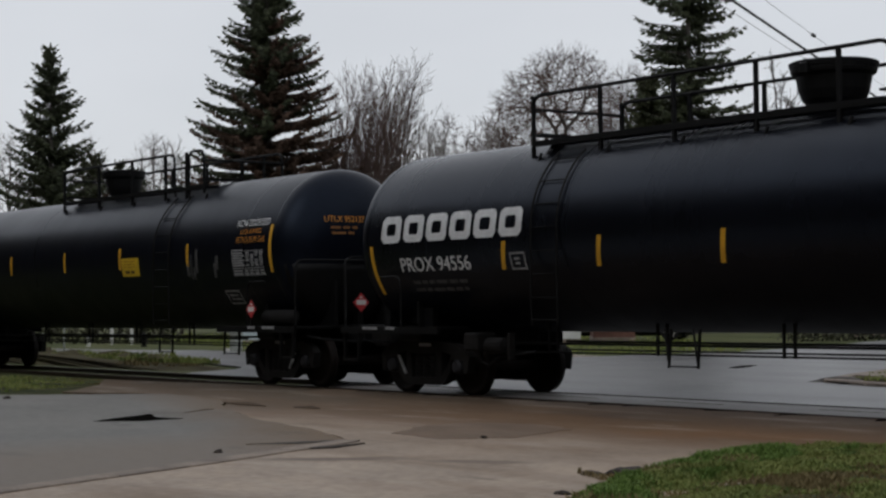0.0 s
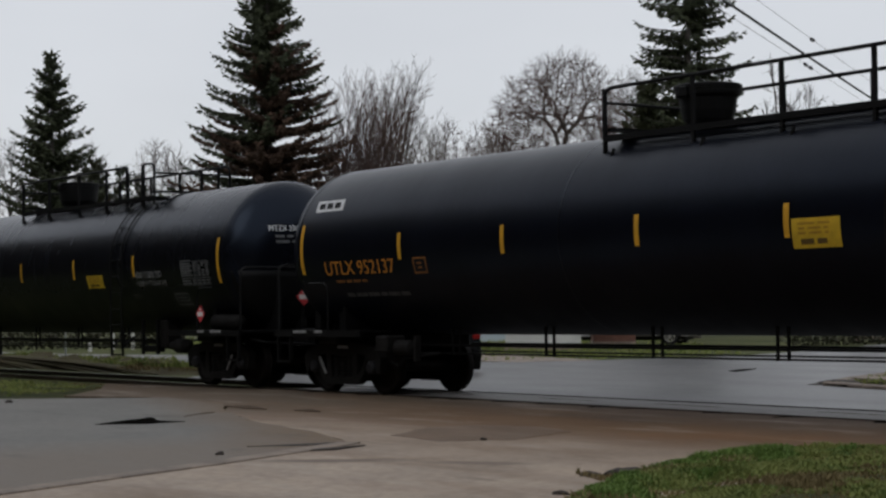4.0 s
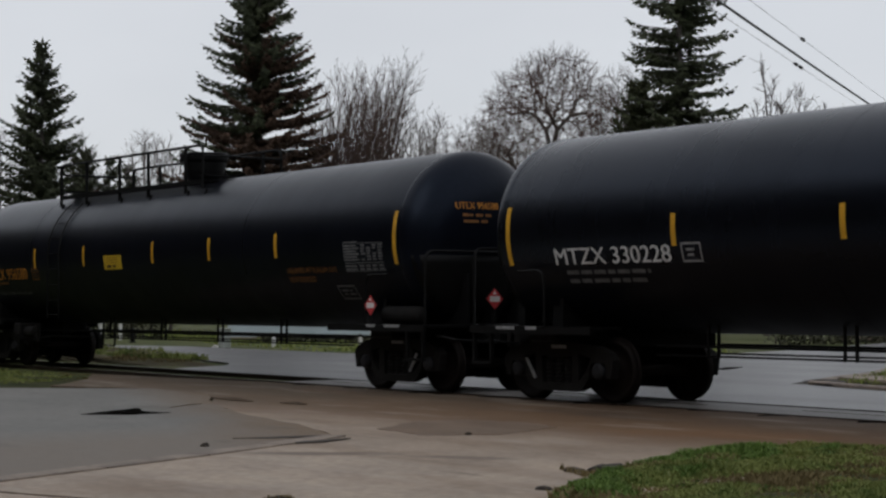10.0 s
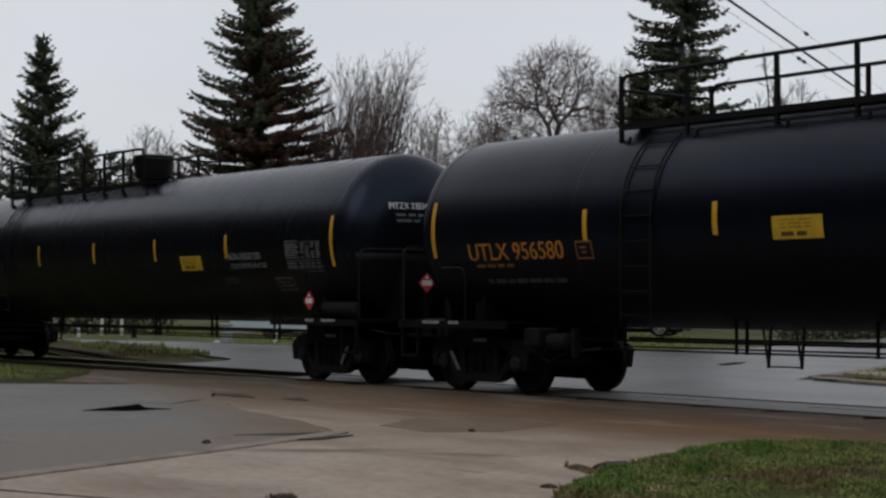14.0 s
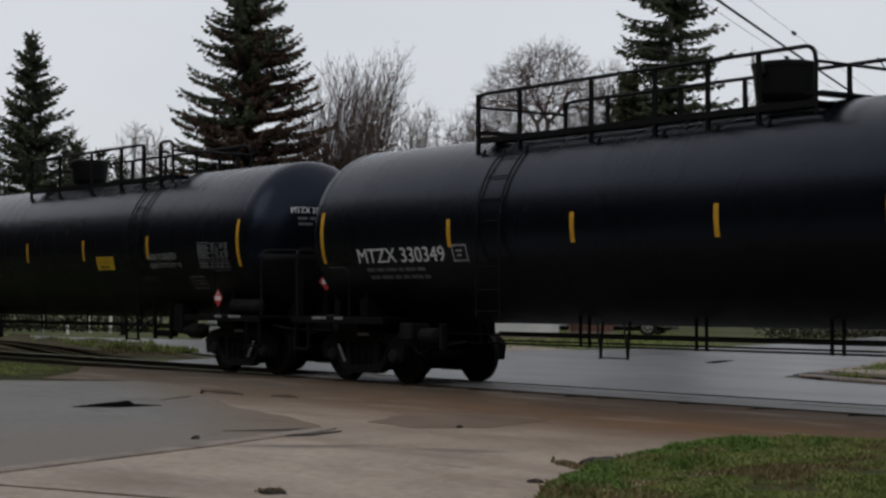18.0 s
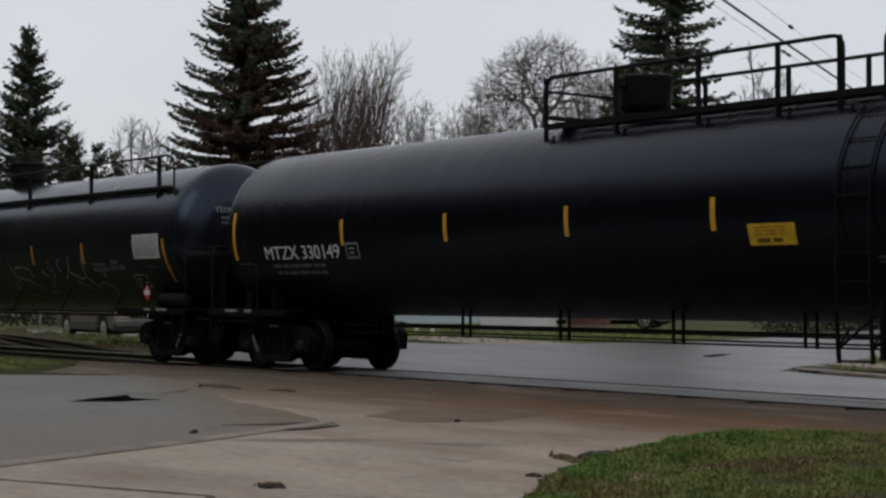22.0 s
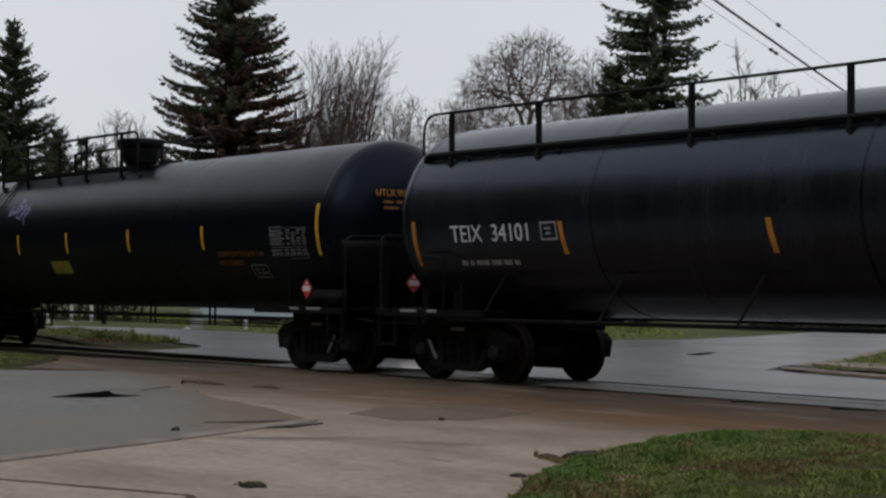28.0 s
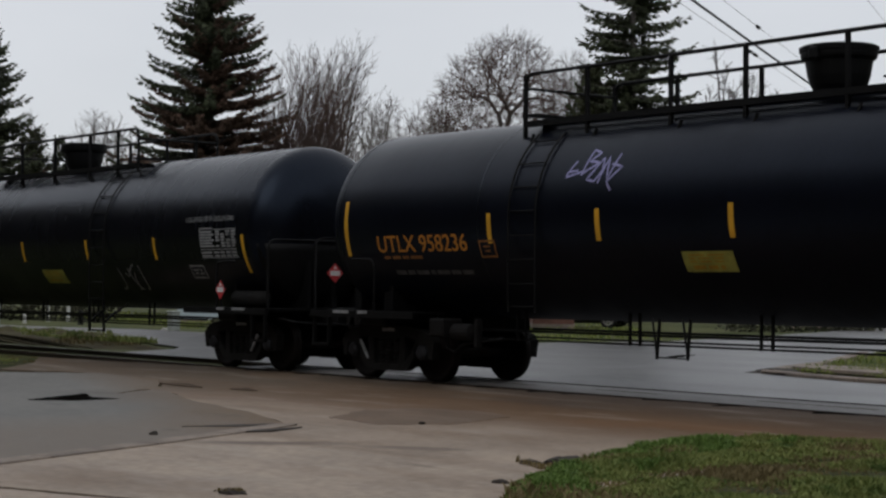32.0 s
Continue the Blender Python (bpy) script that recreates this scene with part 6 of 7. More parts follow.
def broom_tree(x, y, h, wide, seed, label, stems, mat, twig, lean=0.0, fork=0.08):
    """A leafless tree of several long, straight stems that spread from its foot, with steep side shoots."""
    rng = np.random.default_rng(seed)
    tree = thing("bare_tree", label, "tree", "bare trees behind the track", at=(x, y, -0.1))
    limb, fine = [], []
    view = Vector((0.62, 0.78, 0.0))

    def shoot(p, d, length, r, level):
        n = max(3, int(length / 0.7))
        r1 = max(r * 0.25, twig * 0.5)
        next_side = rng.uniform(0, math.tau)
        for k in range(n):
            f = k / n
            d = (d + Vector(rng.normal(0, 0.035, 3)) + Vector((0, 0, 0.03))).normalized()
            q = p + d * (length / n)
            (limb if level == 0 else fine).append((p, q, r + (r1 - r) * f, r + (r1 - r) * (f + 1 / n)))
            if level < 3 and f > (0.18 if level == 0 else 0.1):
                for _ in range(3 if level == 0 else 2 if level == 1 and f > 0.3 else 1):
                    next_side += rng.uniform(1.7, 2.9)
                    u = d.orthogonal().normalized()
                    u = u * math.cos(next_side) + d.cross(u) * math.sin(next_side)
                    out = (d + u * rng.uniform(0.35, 0.75) + Vector((0, 0, 0.08))).normalized()
                    ln = length * rng.uniform(0.24, 0.42) * (1.15 - 0.7 * f)
                    if ln > 0.3:
                        shoot(q, out, ln, max((r + (r1 - r) * f) * 0.5, twig * 0.6), level + 1)
            p = q

    foot = Vector((0, 0, h * fork))
    for k in range(stems):
        g = (k + 0.5) / stems * 2 - 1
        tip = view * (wide * g + lean) + Vector((rng.normal(0, 0.4), rng.normal(0, 0.4), h * (1 - 0.22 * g * g) * rng.uniform(0.9, 1.0)))
        shoot(foot, (tip - foot).normalized(), (tip - foot).length * 0.97, 0.0055 * h, 0)
    part_mesh("trunk", tubes([(Vector((0, 0, 0)), foot, 0.013 * h, 0.01 * h)], 8), M_BARK, tree)
    part_mesh("limb", tubes(limb, 5), mat, tree)
    part_mesh("twig_crown", tubes(fine, 3), mat, tree)
    return tree


def spruce(name, x, y, h, rad, seed, label, droop=0.25, dead=0.0, dense=1.0, low=0.06, mat=None, shape=0.85, gaps=0.12, up_tip=0.35):
    """A conifer: straight trunk, whorls of drooping boughs, each hung with many small sprays of needles."""
    rnd = random.Random(seed)
    tree = thing(name, label, "tree", "conifers behind the track", at=(x, y, -0.1))
    part_mesh("trunk", tubes([(Vector((0, 0, h * k / 6)), Vector((0, 0, h * (k + 1) / 6)), 0.017 * h * (1 - k / 6.3), 0.017 * h * (1 - (k + 1) / 6.3)) for k in range(6)], 8), M_BARK, tree)
    limbs, green, brown = [], ([], []), ([], [])

    def spray(store, p, d, length, w):
        vs, fs = store
        u = d.orthogonal().normalized()
        u = (u * math.cos(3 * rnd.random()) + d.cross(u) * math.sin(6 * rnd.random())).normalized() * w
        i = len(vs)
        m = p + d * length * 0.55
        vs += [tuple(p), tuple(m + u), tuple(p + d * length), tuple(m - u)]
        fs.append((i, i + 1, i + 2, i + 3))

    z = h * low
    while z < h * 0.985:
        t = z / h
        reach = rad * (1 - t) ** shape * (1.0 if t > 0.12 else 0.75 + 2 * t)
        for k in range(int(8.5 * dense)):
            if rnd.random() < gaps:
                continue
            a = rnd.uniform(0, math.tau)
            ln = max(reach * rnd.uniform(0.62, 1.22), 0.25)
            lift = 0.4 + 0.6 * t - droop
            out = Vector((math.cos(a), math.sin(a), 0))
            p = Vector((0, 0, z + rnd.uniform(-0.2, 0.2)))
            is_dead = rnd.random() < dead * max(0, 1.75 - 2.1 * t) * (0.55 + 0.5 * math.cos(a - 0.35))
            n = max(4, int(ln / 0.17))
            side = out.cross(Vector((0, 0, 1)))
            for j in range(n):
                f = j / n
                slope = lift - droop * 3.2 * f * (1 - f) + up_tip * 2.2 * max(0, f - 0.5)
                q = p + (out + Vector((0, 0, slope * 0.8))).normalized() * (ln / n)
                limbs.append((p, q, 0.03 * (1 - f) + 0.008, 0.03 * (1 - f - 1 / n) + 0.008))
                # a fan of side twigs, drooping, shorter towards the tip
                for sd in (-1, 1):
                    reach2 = (0.18 + 0.42 * (1 - f)) * rnd.uniform(0.6, 1.2) * min(1, ln / 1.6)
                    d = (out * rnd.uniform(0.5, 1.0) + side * sd * rnd.uniform(0.5, 1.1) + Vector((0, 0, rnd.uniform(-0.7, 0.05)))).normalized()
                    e = p + (q - p) * rnd.random()
                    spray(brown if is_dead else green, e, d, reach2 + 0.14, rnd.uniform(0.045, 0.09))
                for _ in range(7 if is_dead else 3 if dense >= 1 else 2):
                    d = (out * rnd.uniform(-0.1, 0.6) + side * rnd.uniform(-0.7, 0.7) + Vector((0, 0, rnd.uniform(-1.0, -0.3)))).normalized()
                    spray(brown if is_dead else green, p + (q - p) * rnd.random(), d, rnd.uniform(0.18, 0.4) * (0.7 + 0.6 * (1 - f)), rnd.uniform(0.045, 0.09))
                p = q
            spray(brown if is_dead else green, p, (out + Vector((0, 0, 0.5))).normalized(), 0.3, 0.06)
        z += rnd.uniform(0.26, 0.42)
    spray(green, Vector((0, 0, h * 0.97)), Vector((0, 0, 1)), h * 0.04, 0.08)
    tagged(part_mesh("branchwork", tubes(limbs, 3), M_BARK, tree), kind="stuff")
    for store, mt, nm in ((green, mat or M_NEEDLE, "needles"), (brown, M_DEAD, "dead_needles")):
        if store[1]:
            me = bpy.data.meshes.new(nm)
            me.from_pydata(store[0], [], store[1])
            part_mesh(nm, me, mt, tree)
    return tree


spruce("spruce_tree", -93.2, 23.9, 16.8, 4.7, 1, "slim dark green spruce standing alone", 0.25, 0.0, 1.0, 0.05, shape=0.75)
spruce("spruce_tree", -81.3, 31.2, 22.4, 7.5, 2, "tall dark spruce with dead brown boughs", 0.34, 1.25, 1.3, 0.06, shape=0.98, gaps=0.17)
spruce("spruce_tree", -60.3, 42.3, 21.0, 4.1, 3, "tall dark spruce with open layered boughs", 0.42, 0.0, 0.96, 0.12, shape=0.5, gaps=0.2)
spruce("pine_tree", -61.6, 40.8, 12.4, 3.0, 4, "low olive green pine beside a spruce", 0.1, 0.0, 1.0, 0.1, M_PINE, 0.5)
spruce("pine_tree", -98.4, 29.1, 11.1, 2.6, 5, "small open pine with brownish needles", 0.0, 0.5, 0.8, 0.2, M_PINE, 0.45, 0.25)
spruce("pine_tree", -98.7, 30.9, 10.8, 2.2, 6, "small open dark pine", 0.0, 0.1, 0.8, 0.2, None, 0.45, 0.25)
spruce("pine_tree", -96.4, 31.0, 10.2, 2.0, 7, "small open dark pine", 0.0, 0.1, 0.8, 0.2, None, 0.45, 0.25)

# x, y, height, half width of the crown, shape, points, twigs, crown's lower end
for k, (x, y, h, wide, shape, count, mt, low, twig) in enumerate((
        (-88.0, 57.7, 18.8, 4.9, "dome", 2700, M_TWIG_R, 0.36, 0.0145),
        (-88.6, 64.7, 18.2, 2.3, "dome", 1100, M_TWIG, 0.40, 0.011),
        (-93.7, 57.3, 15.4, 1.6, "dome", 500, M_TWIG_R, 0.40, 0.013),
        (-94.2, 53.4, 14.5, 2.3, "dome", 600, M_TWIG_R, 0.35, 0.013),
        (-95.9, 57.7, 15.0, 2.4, "dome", 600, M_TWIG_R, 0.35, 0.013),
        (-95.5, 61.4, 14.8, 2.4, "dome", 500, M_TWIG_R, 0.35, 0.013),
        (-92.3, 65.1, 14.7, 2.8, "dome", 500, M_TWIG_R, 0.35, 0.013),
        (-90.5, 48.3, 13.6, 2.2, "dome", 420, M_TWIG_P, 0.30, 0.013),
        (-103.3, 25.5, 12.8, 2.1, "dome", 500, M_TWIG_P, 0.30, 0.013),
        (-101.3, 30.1, 12.6, 1.6, "dome", 450, M_TWIG_P, 0.30, 0.013),
        (-94.0, 31.3, 12.0, 1.6, "fan", 330, M_TWIG_P, 0.20, 0.013),
        (-90.8, 30.9, 10.7, 1.7, "fan", 270, M_TWIG, 0.20, 0.013),
        (-57.2, 45.0, 13.9, 1.5, "slim", 170, M_TWIG, 0.4, 0.02),
        (-58.3, 48.0, 12.4, 1.3, "fan", 90, M_TWIG, 0.40, 0.019),
        (-55.4, 48.0, 11.2, 1.8, "fan", 150, M_TWIG, 0.20, 0.016),
        (-52.8, 47.6, 10.7, 1.9, "fan", 130, M_TWIG, 0.20, 0.016))):
    bare_tree("bare_tree", x, y, h, wide, 40 + k, {"dome": "leafless tree with a dense domed crown of fine twigs", "fan": "leafless grey tree with a fan of fine twigs", "slim": "slender leafless tree with sparse upright limbs"}[shape], shape, count, mt, low, twig)

# x, y, height, half width at the top, lean to the side, stems, twigs, thinnest twig, height of the fork
for k, (x, y, h, wide, lean, stems, mt, twig, fork) in enumerate((
        (-80.4, 34.6, 13.7, 3.0, 2.3, 13, M_TWIG_R, 0.017, 0.05),
        (-82.6, 37.4, 14.2, 1.9, 1.4, 8, M_TWIG_R, 0.016, 0.08),
        (-84.6, 40.2, 10.6, 1.6, 1.0, 6, M_TWIG_P, 0.015, 0.1),
        (-81.75, 40.0, 15.9, 1.0, 0.0, 5, M_TWIG, 0.015, 0.4),
        (-85.2, 45.4, 13.6, 0.9, 0.2, 4, M_TWIG_P, 0.014, 0.3),
        (-87.0, 44.2, 11.6, 1.7, 0.0, 8, M_TWIG_P, 0.015, 0.1),
        (-86.0, 49.4, 12.2, 1.7, 0.0, 8, M_TWIG_P, 0.015, 0.1))):
    broom_tree(x, y, h, wide, 80 + k, "leafless grey tree with long straight stems", stems, mt, twig, lean, fork)

# added unseen dense dark conifers: close the place behind the camera, darken tank reflections
rnd = random.Random(8)
vs, fs = [], []
line = [(-220, -6), (-140, -10), (-90, -17), (-50, -25), (-20, -34), (20, -36), (34, -28), (38, -8)]
for (ax, ay), (bx, by) in [*zip(line, line[1:]), ((34, 9), (14, 20)), ((14, 20), (-6, 31)), ((-6, 31), (-20, 44))]:
    n = int(math.dist((ax, ay), (bx, by)) / 2.2)
    for k in range(n):
        t = (k + rnd.random()) / n
        x, y = ax + (bx - ax) * t + rnd.uniform(-2, 2), ay + (by - ay) * t + rnd.uniform(-2.5, 2.5)
        h, r = rnd.uniform(19, 26) + (6 if x < -80 else 0), rnd.uniform(2.8, 4.2)
        for lay in range(9):
            z0, z1 = h * lay / 9.5, h * (lay + 1.9) / 9.5
            rr = r * (1 - (lay / 9.6) ** 2.2) * rnd.uniform(0.85, 1.15)
            i = len(vs)
            vs += [(x + rr * rnd.uniform(0.75, 1.2) * math.cos(a * math.tau / 9), y + rr * rnd.uniform(0.75, 1.2) * math.sin(a * math.tau / 9), z0 + rnd.uniform(-0.5, 0.3)) for a in range(9)] + [(x, y, z1)]
            fs += [(i + a, i + (a + 1) % 9, i + 9) for a in range(9)]
me = bpy.data.meshes.new("wood_edge")
me.from_pydata(vs, [], fs)
tagged(part_mesh("wood_edge", me, M_THICKET, None), "added unseen belt of dense dark conifers", "trees", kind="stuff")
# the far edge of the woods, low along the horizon
rnd = random.Random(21)
vs, fs = [], []
line = [(-215, 55), (-185, 85), (-150, 118), (-112, 150), (-70, 160)]
for (ax, ay), (bx, by) in zip(line, line[1:]):
    for k in range(5200):
        t = rnd.random()
        x, y = ax + (bx - ax) * t, ay + (by - ay) * t
        top = 5.5 + 3.5 * noise.noise(Vector((x * 0.09, y * 0.09, 3))) + 1.5 * noise.noise(Vector((x * 0.4, y * 0.4, 9)))
        c = Vector((x + rnd.uniform(-3, 3), y + rnd.uniform(-3, 3), top * rnd.random() ** 0.75))
        d = Vector((rnd.gauss(0, 0.4), rnd.gauss(0, 0.4), 1)).normalized() * rnd.uniform(0.4, 1.0)
        u = Vector((rnd.gauss(0, 1), rnd.gauss(0, 1), 0)).normalized() * rnd.uniform(0.05, 0.2)
        i = len(vs)
        vs += [tuple(c - d), tuple(c + u), tuple(c + d), tuple(c - u)]
        fs.append((i, i + 1, i + 2, i + 3))
me = bpy.data.meshes.new("far_woods")
me.from_pydata(vs, [], fs)
far_woods = part_mesh("far_woods", me, M_THICKET, None)
far_woods.location = (0, 0, -0.09)
tagged(far_woods, "dark brushy wood edge on the horizon", "woods", kind="stuff")


# ---- beyond the street: houses, sheds, posts, wires ----
M_SIDING = material("pale_blue_siding", (0.44, 0.52, 0.55), 0.7, vary=0.1, scale=1, bump=0.2, stretch=(0.2, 0.2, 9))
M_WSIDING = material("white_siding", (0.6, 0.6, 0.58), 0.7, vary=0.1, scale=1, bump=0.2, stretch=(0.2, 0.2, 9))
M_BRICK = material("red_brown_brick", (0.16, 0.075, 0.055), 0.85, vary=0.3, scale=4, bump=0.3)
M_ROOF = material("dark_grey_shingle", (0.07, 0.072, 0.075), 0.9, vary=0.3, scale=4, bump=0.4, stretch=(1, 1, 6))
M_TRIM = material("white_trim_paint", (0.65, 0.65, 0.63), 0.6, vary=0.1)
M_GLASS = material("dark_window_glass", (0.02, 0.024, 0.03), 0.12, vary=0.2, spec=0.6)
M_HEDGE = material("dark_hedge_leaves", (0.022, 0.03, 0.014), 0.8, vary=0.4, scale=2, colour2=(0.05, 0.05, 0.024), per_island=0.2)
M_POST = material("white_painted_post", (0.55, 0.55, 0.53), 0.7, vary=0.2, scale=5)
M_PED = material("pale_green_grey_metal", (0.3, 0.32, 0.3), 0.6, vary=0.15, scale=4)
M_WOOD = material("grey_pole_wood", (0.12, 0.1, 0.085), 0.9, vary=0.3, scale=2, bump=0.4, stretch=(6, 6, 0.6))
M_WIRE = material("black_cable", (0.03, 0.03, 0.032), 0.6, vary=0.2)


def house(name, p, q, deep, eave, ridge, wall_mat, label, windows, door=None, base=-0.1, plinth=0.25):
    """A low house between the ground points p and q (its front), with gable roof, windows and trim."""
    p, q = Vector((*p, 0)), Vector((*q, 0))
    ln = (q - p).length
    ob = thing(name, label, "house", at=(p.x, p.y, base))
    ob.rotation_euler = (0, 0, math.atan2(q.y - p.y, q.x - p.x))
    bm = bmesh.new()
    box(bm, 0, ln, 0, deep, plinth, eave)
    part("wall", bm, wall_mat, ob)
    bm = bmesh.new()
    box(bm, -0.03, ln + 0.03, -0.03, deep + 0.03, 0, plinth)
    part("foundation", bm, M_KERB, ob)
    bm = bmesh.new()
    vs = [bm.verts.new(v) for v in ((-0.4, -0.45, eave - 0.05), (ln + 0.4, -0.45, eave - 0.05), (ln + 0.4, deep / 2, ridge), (-0.4, deep / 2, ridge), (-0.4, deep + 0.45, eave - 0.05), (ln + 0.4, deep + 0.45, eave - 0.05))]
    for f in ((0, 1, 2, 3), (3, 2, 5, 4), (0, 3, 4), (1, 5, 2)):
        bm.faces.new([vs[i] for i in f])
    bmesh.ops.solidify(bm, geom=bm.faces[:], thickness=0.12)
    part("roof", bm, M_ROOF, ob)
    bm = bmesh.new()
    box(bm, -0.42, ln + 0.42, -0.5, -0.44, eave - 0.22, eave - 0.02)
    part("fascia", bm, M_TRIM, ob)
    for x, z, w, h in windows:
        bm = bmesh.new()
        for a in ((x, x + w, z, z + 0.07), (x, x + w, z + h - 0.07, z + h), (x, x + 0.07, z, z + h), (x + w - 0.07, x + w, z, z + h), (x + w / 2 - 0.03, x + w / 2 + 0.03, z, z + h)):
            box(bm, a[0], a[1], -0.06, -0.005, a[2], a[3])
        wn_ = part("window_frame", bm, M_TRIM, ob)
        bm = bmesh.new()
        box(bm, x + 0.05, x + w - 0.05, -0.025, -0.015, z + 0.05, z + h - 0.05)
        part("window_pane", bm, M_GLASS, wn_)
    if door:
        bm = bmesh.new()
        box(bm, door, door + 0.95, -0.05, -0.004, plinth, plinth + 2.05)
        part("door", bm, M_TRIM, ob)
    return ob


house("house", (-66.6, 20.8), (-59.8, 30.6), 6.0, 2.9, 4.6, M_SIDING, "long low pale blue house", ((1.0, 1.0, 1.3, 1.1), (3.6, 1.0, 1.3, 1.1), (8.6, 1.0, 1.4, 1.1)), 6.2, plinth=0.12)
house("shed", (-49.9, 22.3), (-48.1, 24.4), 2.4, 1.9, 2.5, M_WSIDING, "small white garden shed", ((0.5, 0.9, 0.6, 0.5),), 1.6)
house("house", (-49.3, 26.1), (-48.3, 27.3), 4.0, 2.7, 4.0, M_BRICK, "small red-brown brick house with white window", ((0.4, 0.55, 0.9, 0.9),))
house("house", (-48.2, 39.6), (-41.0, 45.1), 8.0, 2.65, 3.8, M_WSIDING, "white bungalow with a dark shingle roof", ((0.8, 0.9, 1.2, 1.2), (2.6, 0.9, 1.2, 1.2), (5.2, 0.9, 1.4, 1.2), (8.0, 0.9, 1.2, 1.2)), 4.0)
for k, (x, y) in enumerate(((-53.0, 14.8), (-51.35, 17.4), (-51.05, 17.85), (-49.95, 19.4), (-49.6, 19.85), (-69.1, 15.9), (-68.6, 16.6), (-66.5, 13.6))):
    bm = bmesh.new()
    top = 1.25 if k in (5, 6) else 0.34
    box(bm, -0.06, 0.06, -0.06, 0.06, -0.15, top, 0.012)
    turned(bm, [(top, 0.065), (top + 0.04, 0.02)], "Z", 8)
    ob = part("white_post", bm, M_POST, None)
    ob.location = (x, y, -0.09)
    tagged(ob, "short white wooden post on the far lawn", "post", "white posts on the lawn")


def hedge(p, q, h, w, seed, label):
    rnd = random.Random(seed)
    vs, fs = [], []
    d = Vector((q[0] - p[0], q[1] - p[1], 0))
    for k in range(int(d.length * 170)):
        c = Vector((*p, 0)) + d * rnd.random() + Vector((rnd.gauss(0, w / 2), rnd.gauss(0, w / 2), h * rnd.random() ** 0.8 * (0.75 + 0.3 * noise.noise(Vector((k * 0.01, seed, 0))))))
        a = Vector((rnd.gauss(0, 1), rnd.gauss(0, 1), rnd.gauss(0, 1))).normalized() * 0.09
        b = a.orthogonal().normalized() * 0.06
        i = len(vs)
        vs += [tuple(c - a), tuple(c + b), tuple(c + a), tuple(c - b)]
        fs.append((i, i + 1, i + 2, i + 3))
    me = bpy.data.meshes.new("hedge")
    me.from_pydata(vs, [], fs)
    ob = thing("hedge", label, "hedge", at=(0, 0, -0.09))
    part_mesh("foliage", me, M_HEDGE, ob)
    part_mesh("stem_row", tubes([(Vector((*p, 0)) + d * (k / 30), Vector((*p, 0)) + d * (k / 30) + Vector((0.05, 0.02, h * 0.7)), 0.02, 0.008) for k in range(31)], 4), M_BARK, ob)


hedge((-61.0, 19.2), (-57.5, 24.3), 0.34, 0.4, 3, "low dark hedge before the pale blue house")
hedge((-76, 12), (-69, 19), 1.1, 0.7, 4, "dark leafless hedge beside the house")
hedge((-44.5, 31.5), (-41.5, 36.5), 0.7, 0.6, 5, "dark shrubs on the far lawn")
# a utility pedestal with white stones, a thin marker post, a dark hydrant
ped = thing("utility_pedestal", "pale green metal utility pedestal on the lawn", "utility box", at=(-53.35, 13.0, -0.09))
bm = bmesh.new()
box(bm, -0.17, 0.17, -0.17, 0.17, 0, 0.62, 0.03)
part("cabinet", bm, M_PED, ped)
bm = bmesh.new()
box(bm, -0.2, 0.2, -0.2, 0.2, 0.62, 0.7, 0.03)
part("cap", bm, M_PED, ped)
for k, (x, y) in enumerate(((-54.2, 13.1), (-53.9, 13.05))):
    lump("white_stone", x, y, 0.12, M_STONE, "white painted stone beside the pedestal", "stone", 60 + k, -0.09, 0.7)
mast = thing("marker_post", "thin grey metal marker post beside the track", "post", at=(-48.2, 4.2, -0.0))
bm = bmesh.new()
rod(bm, (0, 0, 0), (0, 0, 1.35), 0.03, 8)
part("post", bm, M_PED, mast)
bm = bmesh.new()
box(bm, -0.06, 0.06, -0.04, -0.03, 1.05, 1.3)
part("plate", bm, M_PED, mast)
hyd = thing("hydrant", "small dark fire hydrant on the lawn", "hydrant", at=(-63.5, 14.6, -0.09))
bm = bmesh.new()
turned(bm, [(0, 0.14), (0.04, 0.14), (0.05, 0.09), (0.42, 0.09), (0.46, 0.11), (0.55, 0.07), (0.58, 0.02)], "Z", 14)
part("barrel", bm, M_FRAME, hyd)
bm = bmesh.new()
rod(bm, (-0.17, 0, 0.34), (0.17, 0, 0.34), 0.05, 10)
part("nozzle", bm, M_FRAME, hyd)


def pole(x, y, h):
    ob = thing("utility_pole", "grey wooden utility pole with crossarm", "utility pole", "utility poles", at=(x, y, -0.1))
    bm = bmesh.new()
    rod(bm, (0, 0, 0), (0, 0, h), 0.15, 12, 0.1)
    part("pole", bm, M_WOOD, ob)
    bm = bmesh.new()
    box(bm, -1.0, 1.0, -0.05, 0.05, h - 0.6, h - 0.45)
    part("crossarm", bm, M_WOOD, ob)
    return ob


